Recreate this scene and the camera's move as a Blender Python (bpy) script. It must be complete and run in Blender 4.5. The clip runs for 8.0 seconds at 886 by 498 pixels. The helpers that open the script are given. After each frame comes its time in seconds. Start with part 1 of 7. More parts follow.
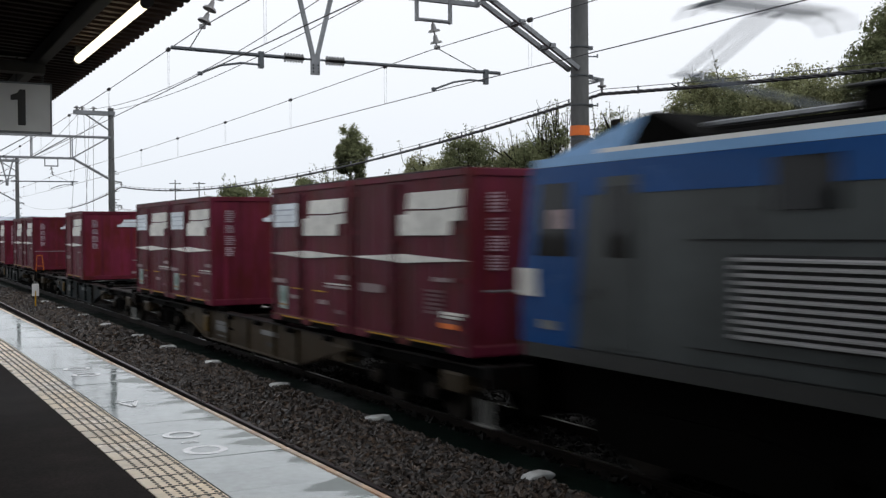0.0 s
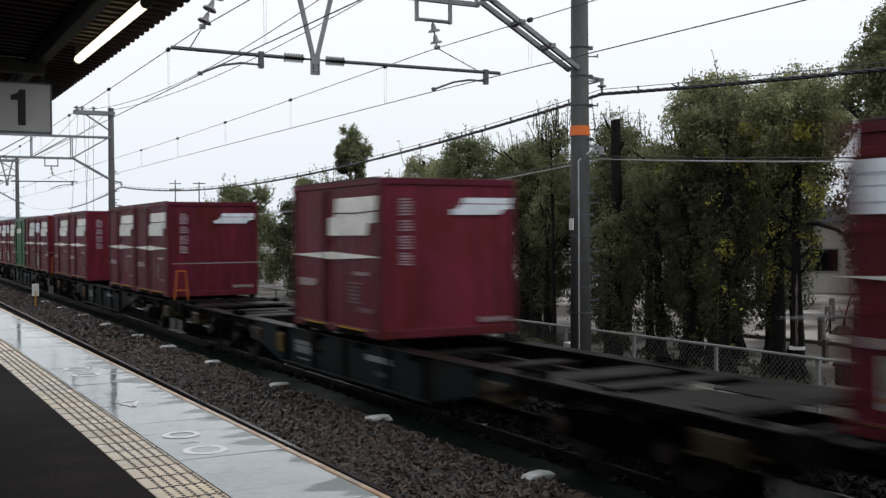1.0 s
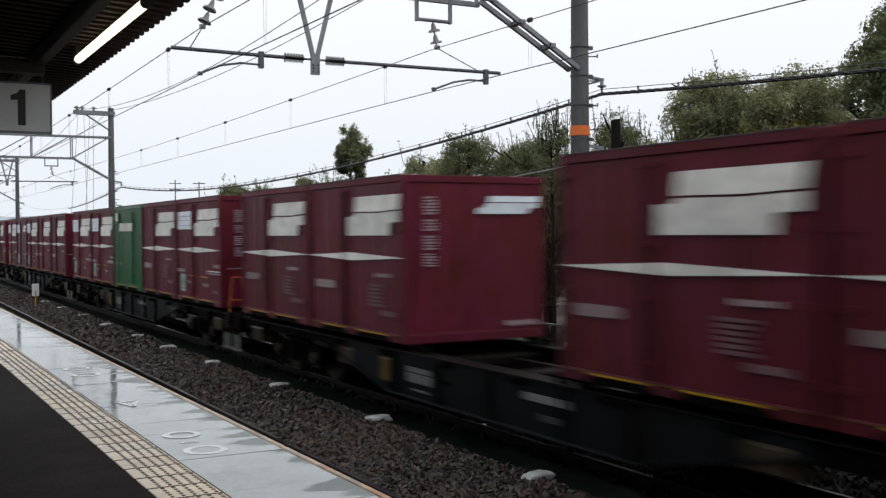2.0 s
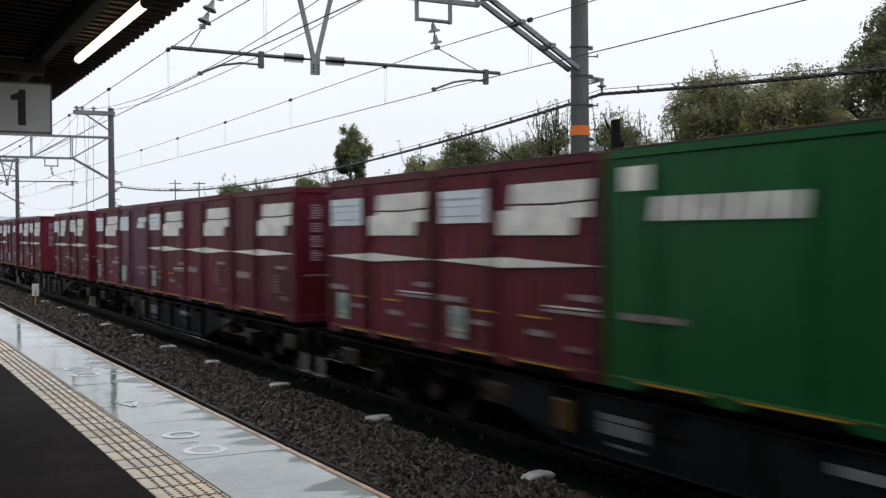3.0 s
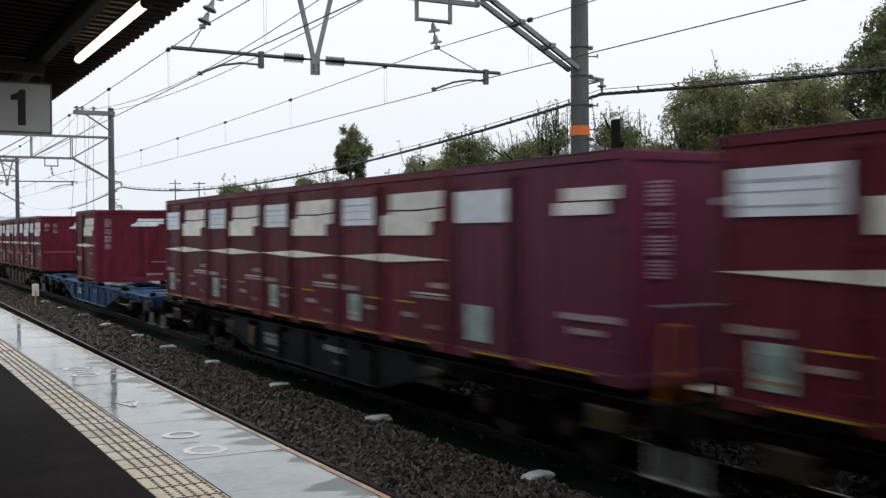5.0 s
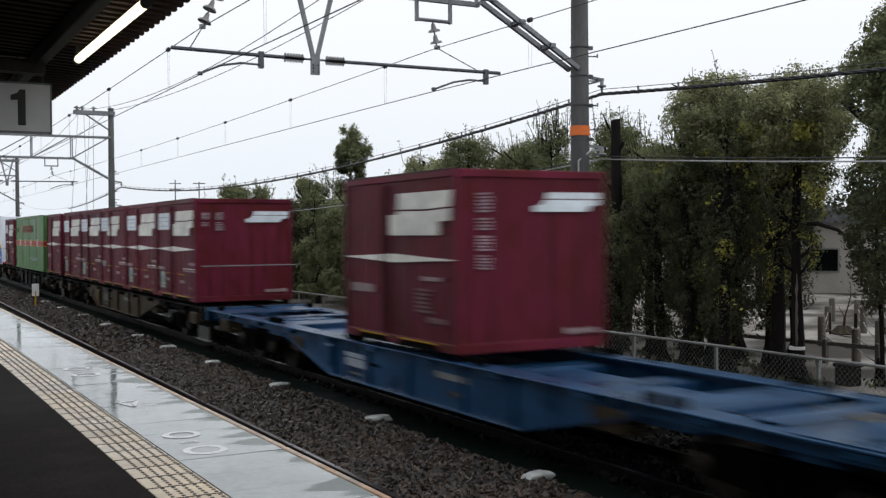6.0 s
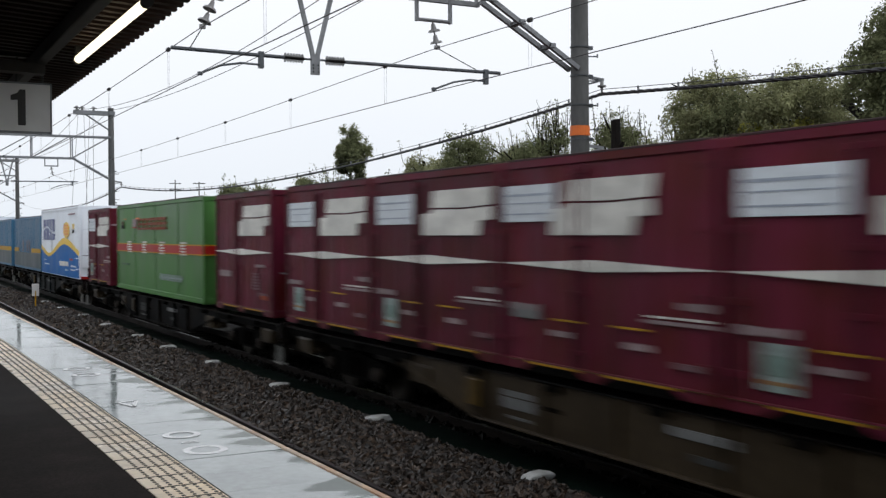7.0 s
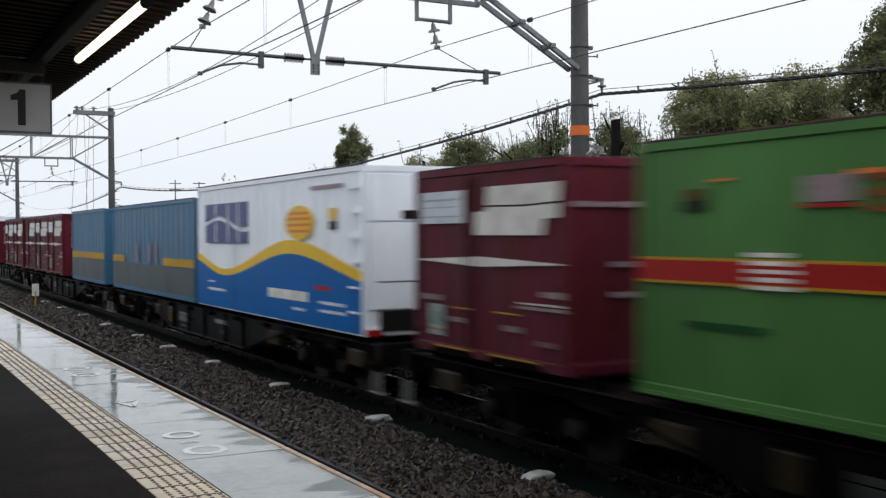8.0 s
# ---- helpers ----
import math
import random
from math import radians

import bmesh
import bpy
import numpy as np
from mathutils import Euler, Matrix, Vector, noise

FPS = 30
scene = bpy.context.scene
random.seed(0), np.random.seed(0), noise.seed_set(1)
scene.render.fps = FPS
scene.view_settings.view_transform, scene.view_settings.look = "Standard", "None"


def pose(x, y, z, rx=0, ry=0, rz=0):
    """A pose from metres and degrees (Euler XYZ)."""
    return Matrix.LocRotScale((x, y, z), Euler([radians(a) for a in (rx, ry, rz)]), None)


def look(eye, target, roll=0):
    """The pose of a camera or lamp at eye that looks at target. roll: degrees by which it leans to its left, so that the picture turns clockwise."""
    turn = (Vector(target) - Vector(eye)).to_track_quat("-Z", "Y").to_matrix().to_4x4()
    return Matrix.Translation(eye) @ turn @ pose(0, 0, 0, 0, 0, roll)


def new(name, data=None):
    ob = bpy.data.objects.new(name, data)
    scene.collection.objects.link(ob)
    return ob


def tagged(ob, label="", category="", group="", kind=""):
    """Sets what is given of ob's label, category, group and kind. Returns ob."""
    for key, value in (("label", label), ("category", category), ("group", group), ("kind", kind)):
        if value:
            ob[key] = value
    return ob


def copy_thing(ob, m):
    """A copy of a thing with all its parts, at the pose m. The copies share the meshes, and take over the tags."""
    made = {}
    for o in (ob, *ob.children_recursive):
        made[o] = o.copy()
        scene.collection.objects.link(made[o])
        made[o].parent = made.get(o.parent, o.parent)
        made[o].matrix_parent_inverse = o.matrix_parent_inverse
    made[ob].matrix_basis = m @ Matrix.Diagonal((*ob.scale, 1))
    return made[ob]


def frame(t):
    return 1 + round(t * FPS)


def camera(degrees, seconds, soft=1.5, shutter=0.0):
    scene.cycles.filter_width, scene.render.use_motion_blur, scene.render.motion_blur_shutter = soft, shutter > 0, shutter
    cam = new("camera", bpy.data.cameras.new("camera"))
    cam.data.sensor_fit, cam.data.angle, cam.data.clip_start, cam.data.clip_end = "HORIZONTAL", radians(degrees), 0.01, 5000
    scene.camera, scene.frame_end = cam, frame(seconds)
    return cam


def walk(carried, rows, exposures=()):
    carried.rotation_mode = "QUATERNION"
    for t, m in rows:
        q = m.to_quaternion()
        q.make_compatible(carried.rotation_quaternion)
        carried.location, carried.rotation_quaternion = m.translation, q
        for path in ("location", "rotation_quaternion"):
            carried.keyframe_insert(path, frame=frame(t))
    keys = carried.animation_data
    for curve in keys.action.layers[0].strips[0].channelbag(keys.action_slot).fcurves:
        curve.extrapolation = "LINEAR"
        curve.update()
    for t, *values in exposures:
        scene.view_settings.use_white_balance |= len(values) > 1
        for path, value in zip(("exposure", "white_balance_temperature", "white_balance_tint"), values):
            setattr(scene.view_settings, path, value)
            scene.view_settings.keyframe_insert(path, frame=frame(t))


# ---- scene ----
# ---- camera: held still on the platform ----
V = 25.219            # train speed, m/s
YT2 = 8.087           # centre of the through track
YT1 = 4.15            # centre of the platform track
cam = camera(45.545, 8.0, soft=1.35, shutter=0.42)
YAW, TILT = radians(61.352), radians(-0.882)
EYE = Vector((0, 0, 2.685))
AIM = EYE + Vector((-math.sin(YAW) * math.cos(TILT), math.cos(YAW) * math.cos(TILT), math.sin(TILT)))
VIEW = look(EYE, AIM, -0.351)
walk(cam, [(0.0, VIEW), (8.0, VIEW)])

# ---- light: an overcast, rainy day ----
world = bpy.data.worlds.new("overcast_sky")
scene.world = world
world.use_nodes = True
wn, wl = world.node_tree.nodes, world.node_tree.links
sky = wn.new("ShaderNodeTexSky")
sky.sky_type = "NISHITA"
sky.sun_disc = False
sky.sun_elevation, sky.sun_rotation = radians(50), radians(56)
sky.air_density, sky.dust_density, sky.ozone_density = 1.0, 4.0, 1.0
bleach = wn.new("ShaderNodeHueSaturation")
bleach.inputs["Saturation"].default_value = 0.12
bleach.inputs["Value"].default_value = 0.075
cloud = wn.new("ShaderNodeMix")
cloud.data_type = "RGBA"
cloud.inputs["Factor"].default_value = 0.72
cloud.inputs["B"].default_value = (1.22, 1.26, 1.34, 1)
wl.new(sky.outputs[0], bleach.inputs["Color"])
wl.new(bleach.outputs[0], cloud.inputs["A"])
wl.new(cloud.outputs["Result"], wn["Background"].inputs["Color"])
wn["Background"].inputs["Strength"].default_value = 1.03
sun = new("sun", bpy.data.lights.new("sun", "SUN"))
sun.data.energy, sun.data.angle, sun.data.color = 0.5, radians(40), (0.96, 0.98, 1.0)
sun.matrix_world = look((0, 0, 30), (-6, -4, 21))
scene.view_settings.exposure = 0.0


# ---- materials ----
def material(name, colour, rough=0.6, metal=0.0, grain=0.15, scale=8.0, stain=0.2, stain_scale=0.7, bump=0.1,
             bump_scale=40.0, vary=0.0, island=0.0, rough_vary=0.1, coat=0.0, streak=1.0, coords="Object", spec=0.5, tint=None, tint_scale=2.0, tint_low=0.5, tint_high=0.62, shift=""):
    m = bpy.data.materials.new(name)
    m.use_nodes = True
    n, l = m.node_tree.nodes, m.node_tree.links
    b = n["Principled BSDF"]
    tc = n.new("ShaderNodeTexCoord")
    mp = n.new("ShaderNodeMapping")
    mp.inputs["Scale"].default_value = (1, 1, streak)
    base = tc.outputs[coords]
    if shift:   # alike pieces that share a mesh get different stretches of the pattern
        where, moved = n.new("ShaderNodeObjectInfo"), n.new("ShaderNodeVectorMath")
        moved.operation = "ADD"
        l.new(base, moved.inputs[0])
        if shift == "place":
            l.new(where.outputs["Location"], moved.inputs[1])
        else:
            far = n.new("ShaderNodeMath")
            far.operation, far.inputs[1].default_value = "MULTIPLY", 60.0
            l.new(where.outputs["Random"], far.inputs[0])
            l.new(far.outputs[0], moved.inputs[1])
        base = moved.outputs[0]
    l.new(base, mp.inputs["Vector"])
    fine, broad = n.new("ShaderNodeTexNoise"), n.new("ShaderNodeTexNoise")
    fine.inputs["Scale"].default_value, fine.inputs["Detail"].default_value = scale, 6
    broad.inputs["Scale"].default_value, broad.inputs["Detail"].default_value = stain_scale, 4
    for t in (fine, broad):
        l.new(mp.outputs[0], t.inputs["Vector"])
    last = None

    def scaled(source, low, high):
        r = n.new("ShaderNodeMapRange")
        r.inputs["From Min"].default_value, r.inputs["From Max"].default_value = 0.3, 0.7
        r.inputs["To Min"].default_value, r.inputs["To Max"].default_value = low, high
        l.new(source, r.inputs["Value"])
        return r.outputs[0]

    def times(a, b2):
        k = n.new("ShaderNodeMath")
        k.operation = "MULTIPLY"
        l.new(a, k.inputs[0])
        l.new(b2, k.inputs[1])
        return k.outputs[0]
    value = times(scaled(fine.outputs[0], 1 - grain, 1 + grain), scaled(broad.outputs[0], 1 - stain, 1 + stain * 0.6))
    if vary:
        info = n.new("ShaderNodeObjectInfo")
        r = n.new("ShaderNodeMapRange")
        r.inputs["To Min"].default_value, r.inputs["To Max"].default_value = 1 - vary, 1 + vary
        l.new(info.outputs["Random"], r.inputs["Value"])
        value = times(value, r.outputs[0])
    if island:
        info = n.new("ShaderNodeNewGeometry")
        r = n.new("ShaderNodeMapRange")
        r.inputs["To Min"].default_value, r.inputs["To Max"].default_value = 1 - island, 1 + island
        l.new(info.outputs["Random Per Island"], r.inputs["Value"])
        value = times(value, r.outputs[0])
    mix = n.new("ShaderNodeVectorMath")
    mix.operation = "SCALE"
    mix.inputs[0].default_value = colour[:3]
    l.new(value, mix.inputs["Scale"])
    if tint:
        patch, blend = n.new("ShaderNodeTexNoise"), n.new("ShaderNodeMix")
        patch.inputs["Scale"].default_value, patch.inputs["Detail"].default_value = tint_scale, 5
        l.new(base, patch.inputs["Vector"])
        edge = n.new("ShaderNodeMapRange")
        edge.inputs["From Min"].default_value, edge.inputs["From Max"].default_value = tint_low, tint_high
        l.new(patch.outputs[0], edge.inputs["Value"])
        blend.data_type = "RGBA"
        blend.inputs["A"].default_value, blend.inputs["B"].default_value = (*colour[:3], 1), (*tint, 1)
        l.new(edge.outputs[0], blend.inputs["Factor"])
        l.new(blend.outputs["Result"], mix.inputs[0])
    l.new(mix.outputs[0], b.inputs["Base Color"])
    l.new(scaled(broad.outputs[0], max(0.02, rough - rough_vary), min(1, rough + rough_vary)), b.inputs["Roughness"])
    b.inputs["Metallic"].default_value = metal
    b.inputs["Coat Weight"].default_value = coat
    b.inputs["Specular IOR Level"].default_value = spec
    if bump:
        bn, bt = n.new("ShaderNodeBump"), n.new("ShaderNodeTexNoise")
        bt.inputs["Scale"].default_value, bt.inputs["Detail"].default_value = bump_scale, 4
        l.new(base, bt.inputs["Vector"])
        bn.inputs["Strength"].default_value, bn.inputs["Distance"].default_value = bump, 0.01
        l.new(bt.outputs[0], bn.inputs["Height"])
        l.new(bn.outputs[0], b.inputs["Normal"])
    return m


MAROON = material("maroon_paint", (0.103, 0.0108, 0.027), 0.5, grain=0.12, scale=6, stain=0.3, stain_scale=1.1, vary=0.22, bump=0.15, bump_scale=9, streak=0.3, spec=0.14, tint=(0.08, 0.0095, 0.0095), tint_scale=1.3, tint_low=0.42, tint_high=0.66, shift="random")
PURPLE = material("purple_paint", (0.09, 0.0155, 0.036), 0.45, grain=0.12, scale=6, stain=0.3, vary=0.1, bump=0.15, bump_scale=9, streak=0.3, spec=0.15, shift="random")
GREEN = material("green_paint", (0.063, 0.172, 0.045), 0.4, grain=0.1, scale=6, stain=0.25, bump=0.12, bump_scale=9, streak=0.3, spec=0.15, shift="random")
DEEP_GREEN = material("deep_green_paint", (0.006, 0.08, 0.02), 0.4, grain=0.1, scale=6, stain=0.25, bump=0.12, bump_scale=9, streak=0.3, spec=0.15, shift="random")
BLUE_GREY = material("blue_grey_paint", (0.058, 0.16, 0.27), 0.42, grain=0.1, scale=6, stain=0.25, bump=0.12, bump_scale=9, streak=0.3, spec=0.15, shift="random")
DARK_SLATE = material("slate_paint", (0.075, 0.097, 0.105), 0.45, grain=0.1, scale=6, stain=0.25, bump=0.12, bump_scale=9, streak=0.3, spec=0.15, shift="random")
WHITE_BOX = material("white_box_paint", (0.84, 0.89, 0.95), 0.35, grain=0.04, scale=5, stain=0.1, bump=0.05, bump_scale=9, streak=0.3, spec=0.2)
BOX_BLUE = material("bright_blue_paint", (0.004, 0.115, 0.37), 0.4, grain=0.06, stain=0.15, bump=0.05, spec=0.06)
BOX_YELLOW = material("warm_yellow_paint", (0.78, 0.5, 0.02), 0.35, grain=0.05, stain=0.1, bump=0.0, spec=0.15)
ORANGE = material("orange_paint", (0.75, 0.20, 0.02), 0.4, grain=0.06, stain=0.1, bump=0.0, spec=0.15)
DECAL = material("off_white_paint", (0.66, 0.65, 0.6), 0.5, grain=0.14, scale=9, stain=0.25, stain_scale=3, bump=0.0, vary=0.1, shift="random")
FAINT = material("faded_white_lettering", (0.24, 0.18, 0.185), 0.55, grain=0.25, scale=30, stain=0.2, bump=0.0, vary=0.2)
PALE = material("pale_blue_white_sheet", (0.62, 0.67, 0.71), 0.5, grain=0.1, scale=7, stain=0.2, stain_scale=4, bump=0.0, vary=0.12, shift="random")
TICKET = material("pale_green_label", (0.25, 0.32, 0.30), 0.5, grain=0.3, scale=14, stain=0.2, stain_scale=4, bump=0.0)
YELLOW = material("yellow_edge_paint", (0.42, 0.24, 0.014), 0.5, grain=0.2, scale=8, stain=0.3, bump=0.0, spec=0.15)
GRIME = material("grimy_lettering_panel", (0.045, 0.047, 0.047), 0.6, grain=0.25, scale=12, stain=0.3, bump=0.0, spec=0.15)
DIM = material("dim_lettering", (0.15, 0.085, 0.095), 0.6, grain=0.25, scale=30, stain=0.3, bump=0.0, spec=0.2)
DULL_YELLOW = material("dull_yellow_plate", (0.075, 0.045, 0.008), 0.5, grain=0.2, stain=0.3, bump=0.0, spec=0.2)
RED = material("red_paint", (0.33, 0.015, 0.012), 0.45, grain=0.1, stain=0.15, bump=0.0, spec=0.15)
DULL_RED = material("dull_orange_red_paint", (0.24, 0.05, 0.018), 0.5, grain=0.15, stain=0.3, bump=0.0, spec=0.15)
INK = material("navy_paint", (0.065, 0.085, 0.22), 0.4, grain=0.08, stain=0.1, bump=0.0, spec=0.15)
WAGON_GREY = material("grimy_grey_steel", (0.0072, 0.0108, 0.0125), 0.45, 0.0, grain=0.25, scale=7, stain=0.4, stain_scale=1.2, bump=0.2, bump_scale=15, vary=0.5, spec=0.06, tint=(0.008, 0.0072, 0.006), tint_scale=2.0)
WAGON_BLACK = material("near_black_steel", (0.0028, 0.003, 0.0032), 0.55, 0.0, grain=0.3, scale=7, stain=0.4, stain_scale=1.2, bump=0.2, bump_scale=15, spec=0.04, tint=(0.007, 0.0055, 0.0045), tint_scale=2.0)
WAGON_RUST = material("brown_grimy_steel", (0.038, 0.028, 0.017), 0.45, 0.0, grain=0.25, scale=7, stain=0.4, stain_scale=1.2, bump=0.2, bump_scale=15, vary=0.15, spec=0.12)
DECK = material("wet_brown_deck_steel", (0.0075, 0.005, 0.004), 0.5, 0.0, grain=0.3, scale=5, stain=0.45, stain_scale=1.3, bump=0.2, bump_scale=12, vary=0.3, spec=0.08, tint=(0.006, 0.006, 0.006), tint_scale=1.6)
WAGON_BLUE = material("wet_blue_steel", (0.0115, 0.055, 0.13), 0.33, 0.1, grain=0.2, scale=6, stain=0.35, stain_scale=1.5, bump=0.12, bump_scale=12, spec=0.36)
# grimy steel, taken near-black to carry the shade under the train too
BOGIE = material("grime_and_shade_black", (0.0022, 0.002, 0.0018), 0.7, 0.0, grain=0.3, scale=9, stain=0.4, bump=0.3, bump_scale=20, spec=0.02)
WHEEL = material("worn_wheel_steel", (0.034, 0.029, 0.025), 0.6, 0.3, grain=0.2, stain=0.3, bump=0.1, spec=0.1)
LOCO_BLUE = material("locomotive_blue", (0.007, 0.054, 0.185), 0.3, grain=0.06, stain=0.2, bump=0.04, coat=0.05, spec=0.12)
LOCO_GREY = material("locomotive_grey", (0.046, 0.053, 0.053), 0.35, grain=0.08, stain=0.4, bump=0.05, spec=0.25)
LOCO_SKIRT = material("locomotive_skirt_grey", (0.03, 0.031, 0.03), 0.4, grain=0.1, stain=0.25, bump=0.05, spec=0.2)
LOCO_SLAT = material("pale_louvre_slat", (0.26, 0.26, 0.26), 0.45, grain=0.1, stain=0.2, bump=0.0, spec=0.3)
LOCO_PALE = material("pale_blue_roof_paint", (0.15, 0.32, 0.56), 0.3, grain=0.08, stain=0.2, bump=0.05)
GLASS = material("dark_glass", (0.004, 0.0045, 0.005), 0.08, grain=0.05, stain=0.1, bump=0.0, rough_vary=0.03, spec=0.2)
RUBBER = material("black_rubber", (0.01, 0.01, 0.01), 0.6, bump=0.1, spec=0.15)
STEEL = material("galvanised_steel", (0.20, 0.21, 0.22), 0.5, 0.5, grain=0.12, scale=12, stain=0.25, bump=0.08)
DARK_STEEL = material("dark_painted_steel", (0.075, 0.085, 0.095), 0.5, 0.3, grain=0.15, scale=12, stain=0.25, bump=0.08)
POLE = material("weathered_concrete_pole", (0.075, 0.077, 0.076), 0.7, grain=0.12, scale=14, stain=0.35, stain_scale=1.2, bump=0.2, bump_scale=50, streak=0.35, spec=0.3)
PORCELAIN = material("brown_porcelain", (0.022, 0.02, 0.02), 0.2, grain=0.05, bump=0.0)
WHITE_PORCELAIN = material("pale_porcelain", (0.22, 0.22, 0.22), 0.25, grain=0.08, bump=0.0)
WIRE = material("oxidised_wire", (0.05, 0.05, 0.052), 0.5, 0.5, grain=0.1, bump=0.0)
CABLE = material("black_sheathed_cable", (0.018, 0.018, 0.02), 0.55, grain=0.1, bump=0.0)
PALE_CABLE = material("pale_sheathed_cable", (0.35, 0.35, 0.34), 0.5, grain=0.1, bump=0.0)
BAND = material("orange_band", (0.72, 0.16, 0.02), 0.5, grain=0.08, stain=0.15, bump=0.0)
ROOF = material("dark_canopy_sheet", (0.034, 0.022, 0.018), 0.65, grain=0.15, stain=0.3, bump=0.1, spec=0.08)
BEAM = material("dark_canopy_beam", (0.045, 0.043, 0.04), 0.6, grain=0.15, stain=0.25, bump=0.1, spec=0.2)
SIGN = material("sign_white", (0.62, 0.62, 0.60), 0.35, grain=0.03, stain=0.08, bump=0.0)
SIGN_INK = material("sign_black", (0.015, 0.015, 0.015), 0.4, bump=0.0)
# near-black paints the shade between stones; also used for dark tile joints
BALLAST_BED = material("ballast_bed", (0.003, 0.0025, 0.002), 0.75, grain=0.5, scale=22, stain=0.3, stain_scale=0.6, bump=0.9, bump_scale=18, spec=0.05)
STONE = material("wet_ballast_stone", (0.0185, 0.0128, 0.009), 0.5, grain=0.3, scale=20, stain=0.3, stain_scale=0.5, island=0.75, bump=0.2, bump_scale=60, spec=0.36, tint=(0.056, 0.0375, 0.025), tint_scale=9.0, tint_low=0.48, tint_high=0.6)
RAIL = material("rusty_rail", (0.012, 0.008, 0.006), 0.55, 0.4, grain=0.2, scale=20, stain=0.3, bump=0.1, spec=0.1)
RAIL_TOP = material("polished_rail_head", (0.14, 0.135, 0.13), 0.3, 1.0, grain=0.08, bump=0.0)
SLEEPER = material("concrete_sleeper", (0.02, 0.018, 0.0165), 0.75, grain=0.2, scale=14, stain=0.35, bump=0.2, spec=0.1)
SHADE_STONE = material("shade_black_stone", (0.006, 0.0055, 0.005), 0.55, grain=0.3, scale=20, stain=0.3, island=0.7, bump=0.2, bump_scale=60, spec=0.06)
DARK_GREEN = material("dark_green_trough", (0.0022, 0.0058, 0.0042), 0.5, grain=0.25, scale=12, stain=0.4, stain_scale=1.5, bump=0.5, bump_scale=28, spec=0.05)
BAG = material("white_plastic_bag", (0.46, 0.47, 0.46), 0.35, grain=0.12, scale=14, stain=0.2, stain_scale=5, bump=0.5, bump_scale=18)
EARTH = material("pale_packed_earth", (0.3, 0.28, 0.25), 0.8, grain=0.2, scale=5, stain=0.3, stain_scale=0.25, bump=0.3, bump_scale=12, spec=0.2, tint=(0.05, 0.042, 0.033), tint_scale=0.35, tint_low=0.4, tint_high=0.58)
BARK = material("dark_wet_bark", (0.011, 0.009, 0.008), 0.8, grain=0.3, scale=14, stain=0.3, bump=0.7, bump_scale=22, streak=0.3, spec=0.1)
MAROON_BARK = material("reddish_bark", (0.05, 0.022, 0.016), 0.8, grain=0.2, scale=12, stain=0.3, bump=0.3, spec=0.1)
LEAF = material("dark_evergreen_leaf", (0.19, 0.207, 0.11), 0.75, grain=0.15, scale=3, stain=0.35, stain_scale=1.3, island=0.2, bump=0.0, spec=0.03)
# ivy, low growth and rear rows: leaf colour darkened for shade
SHADE_IVY = material("shade_dark_ivy_leaf", (0.08, 0.087, 0.05), 0.75, grain=0.15, scale=3, stain=0.5, stain_scale=1.6, island=0.25, bump=0.0, spec=0.03)
LEAF_OLIVE = material("olive_leaf", (0.27, 0.278, 0.15), 0.75, grain=0.15, scale=3, stain=0.42, stain_scale=1.3, island=0.2, bump=0.0, spec=0.1)
LEAF_YELLOW = material("yellowing_leaf", (0.36, 0.345, 0.085), 0.75, grain=0.15, scale=3, stain=0.35, island=0.4, bump=0.0, spec=0.1)


def lets_light_through(m):
    """Leaves pass part of the light on from above."""
    n, l = m.node_tree.nodes, m.node_tree.links
    bs = n["Principled BSDF"]
    back, mix = n.new("ShaderNodeBsdfTranslucent"), n.new("ShaderNodeMixShader")
    l.new(bs.inputs["Base Color"].links[0].from_socket, back.inputs["Color"])
    mix.inputs["Fac"].default_value = 0.4
    l.new(bs.outputs[0], mix.inputs[1])
    l.new(back.outputs[0], mix.inputs[2])
    l.new(mix.outputs[0], n["Material Output"].inputs["Surface"])


for leaf in (LEAF, SHADE_IVY, LEAF_OLIVE, LEAF_YELLOW):
    lets_light_through(leaf)
FENCE = material("galvanised_fence", (0.19, 0.2, 0.19), 0.45, 0.3, grain=0.1, stain=0.2, bump=0.0)
ASPHALT = material("wet_platform_asphalt", (0.022, 0.0185, 0.0175), 0.85, grain=0.22, scale=45, stain=0.45, stain_scale=0.6, bump=0.15, bump_scale=90, rough_vary=0.15, spec=0.04, tint=(0.033, 0.027, 0.025), tint_scale=2.0, tint_low=0.45, tint_high=0.7)
SLAB = material("wet_concrete_slab", (0.26, 0.3, 0.29), 0.045, grain=0.1, scale=18, stain=0.2, stain_scale=1.4, bump=0.025, bump_scale=30, vary=0.05, rough_vary=0.03, streak=1.0, shift="place", tint=(0.2, 0.235, 0.23), tint_scale=1.1, tint_low=0.42, tint_high=0.66)


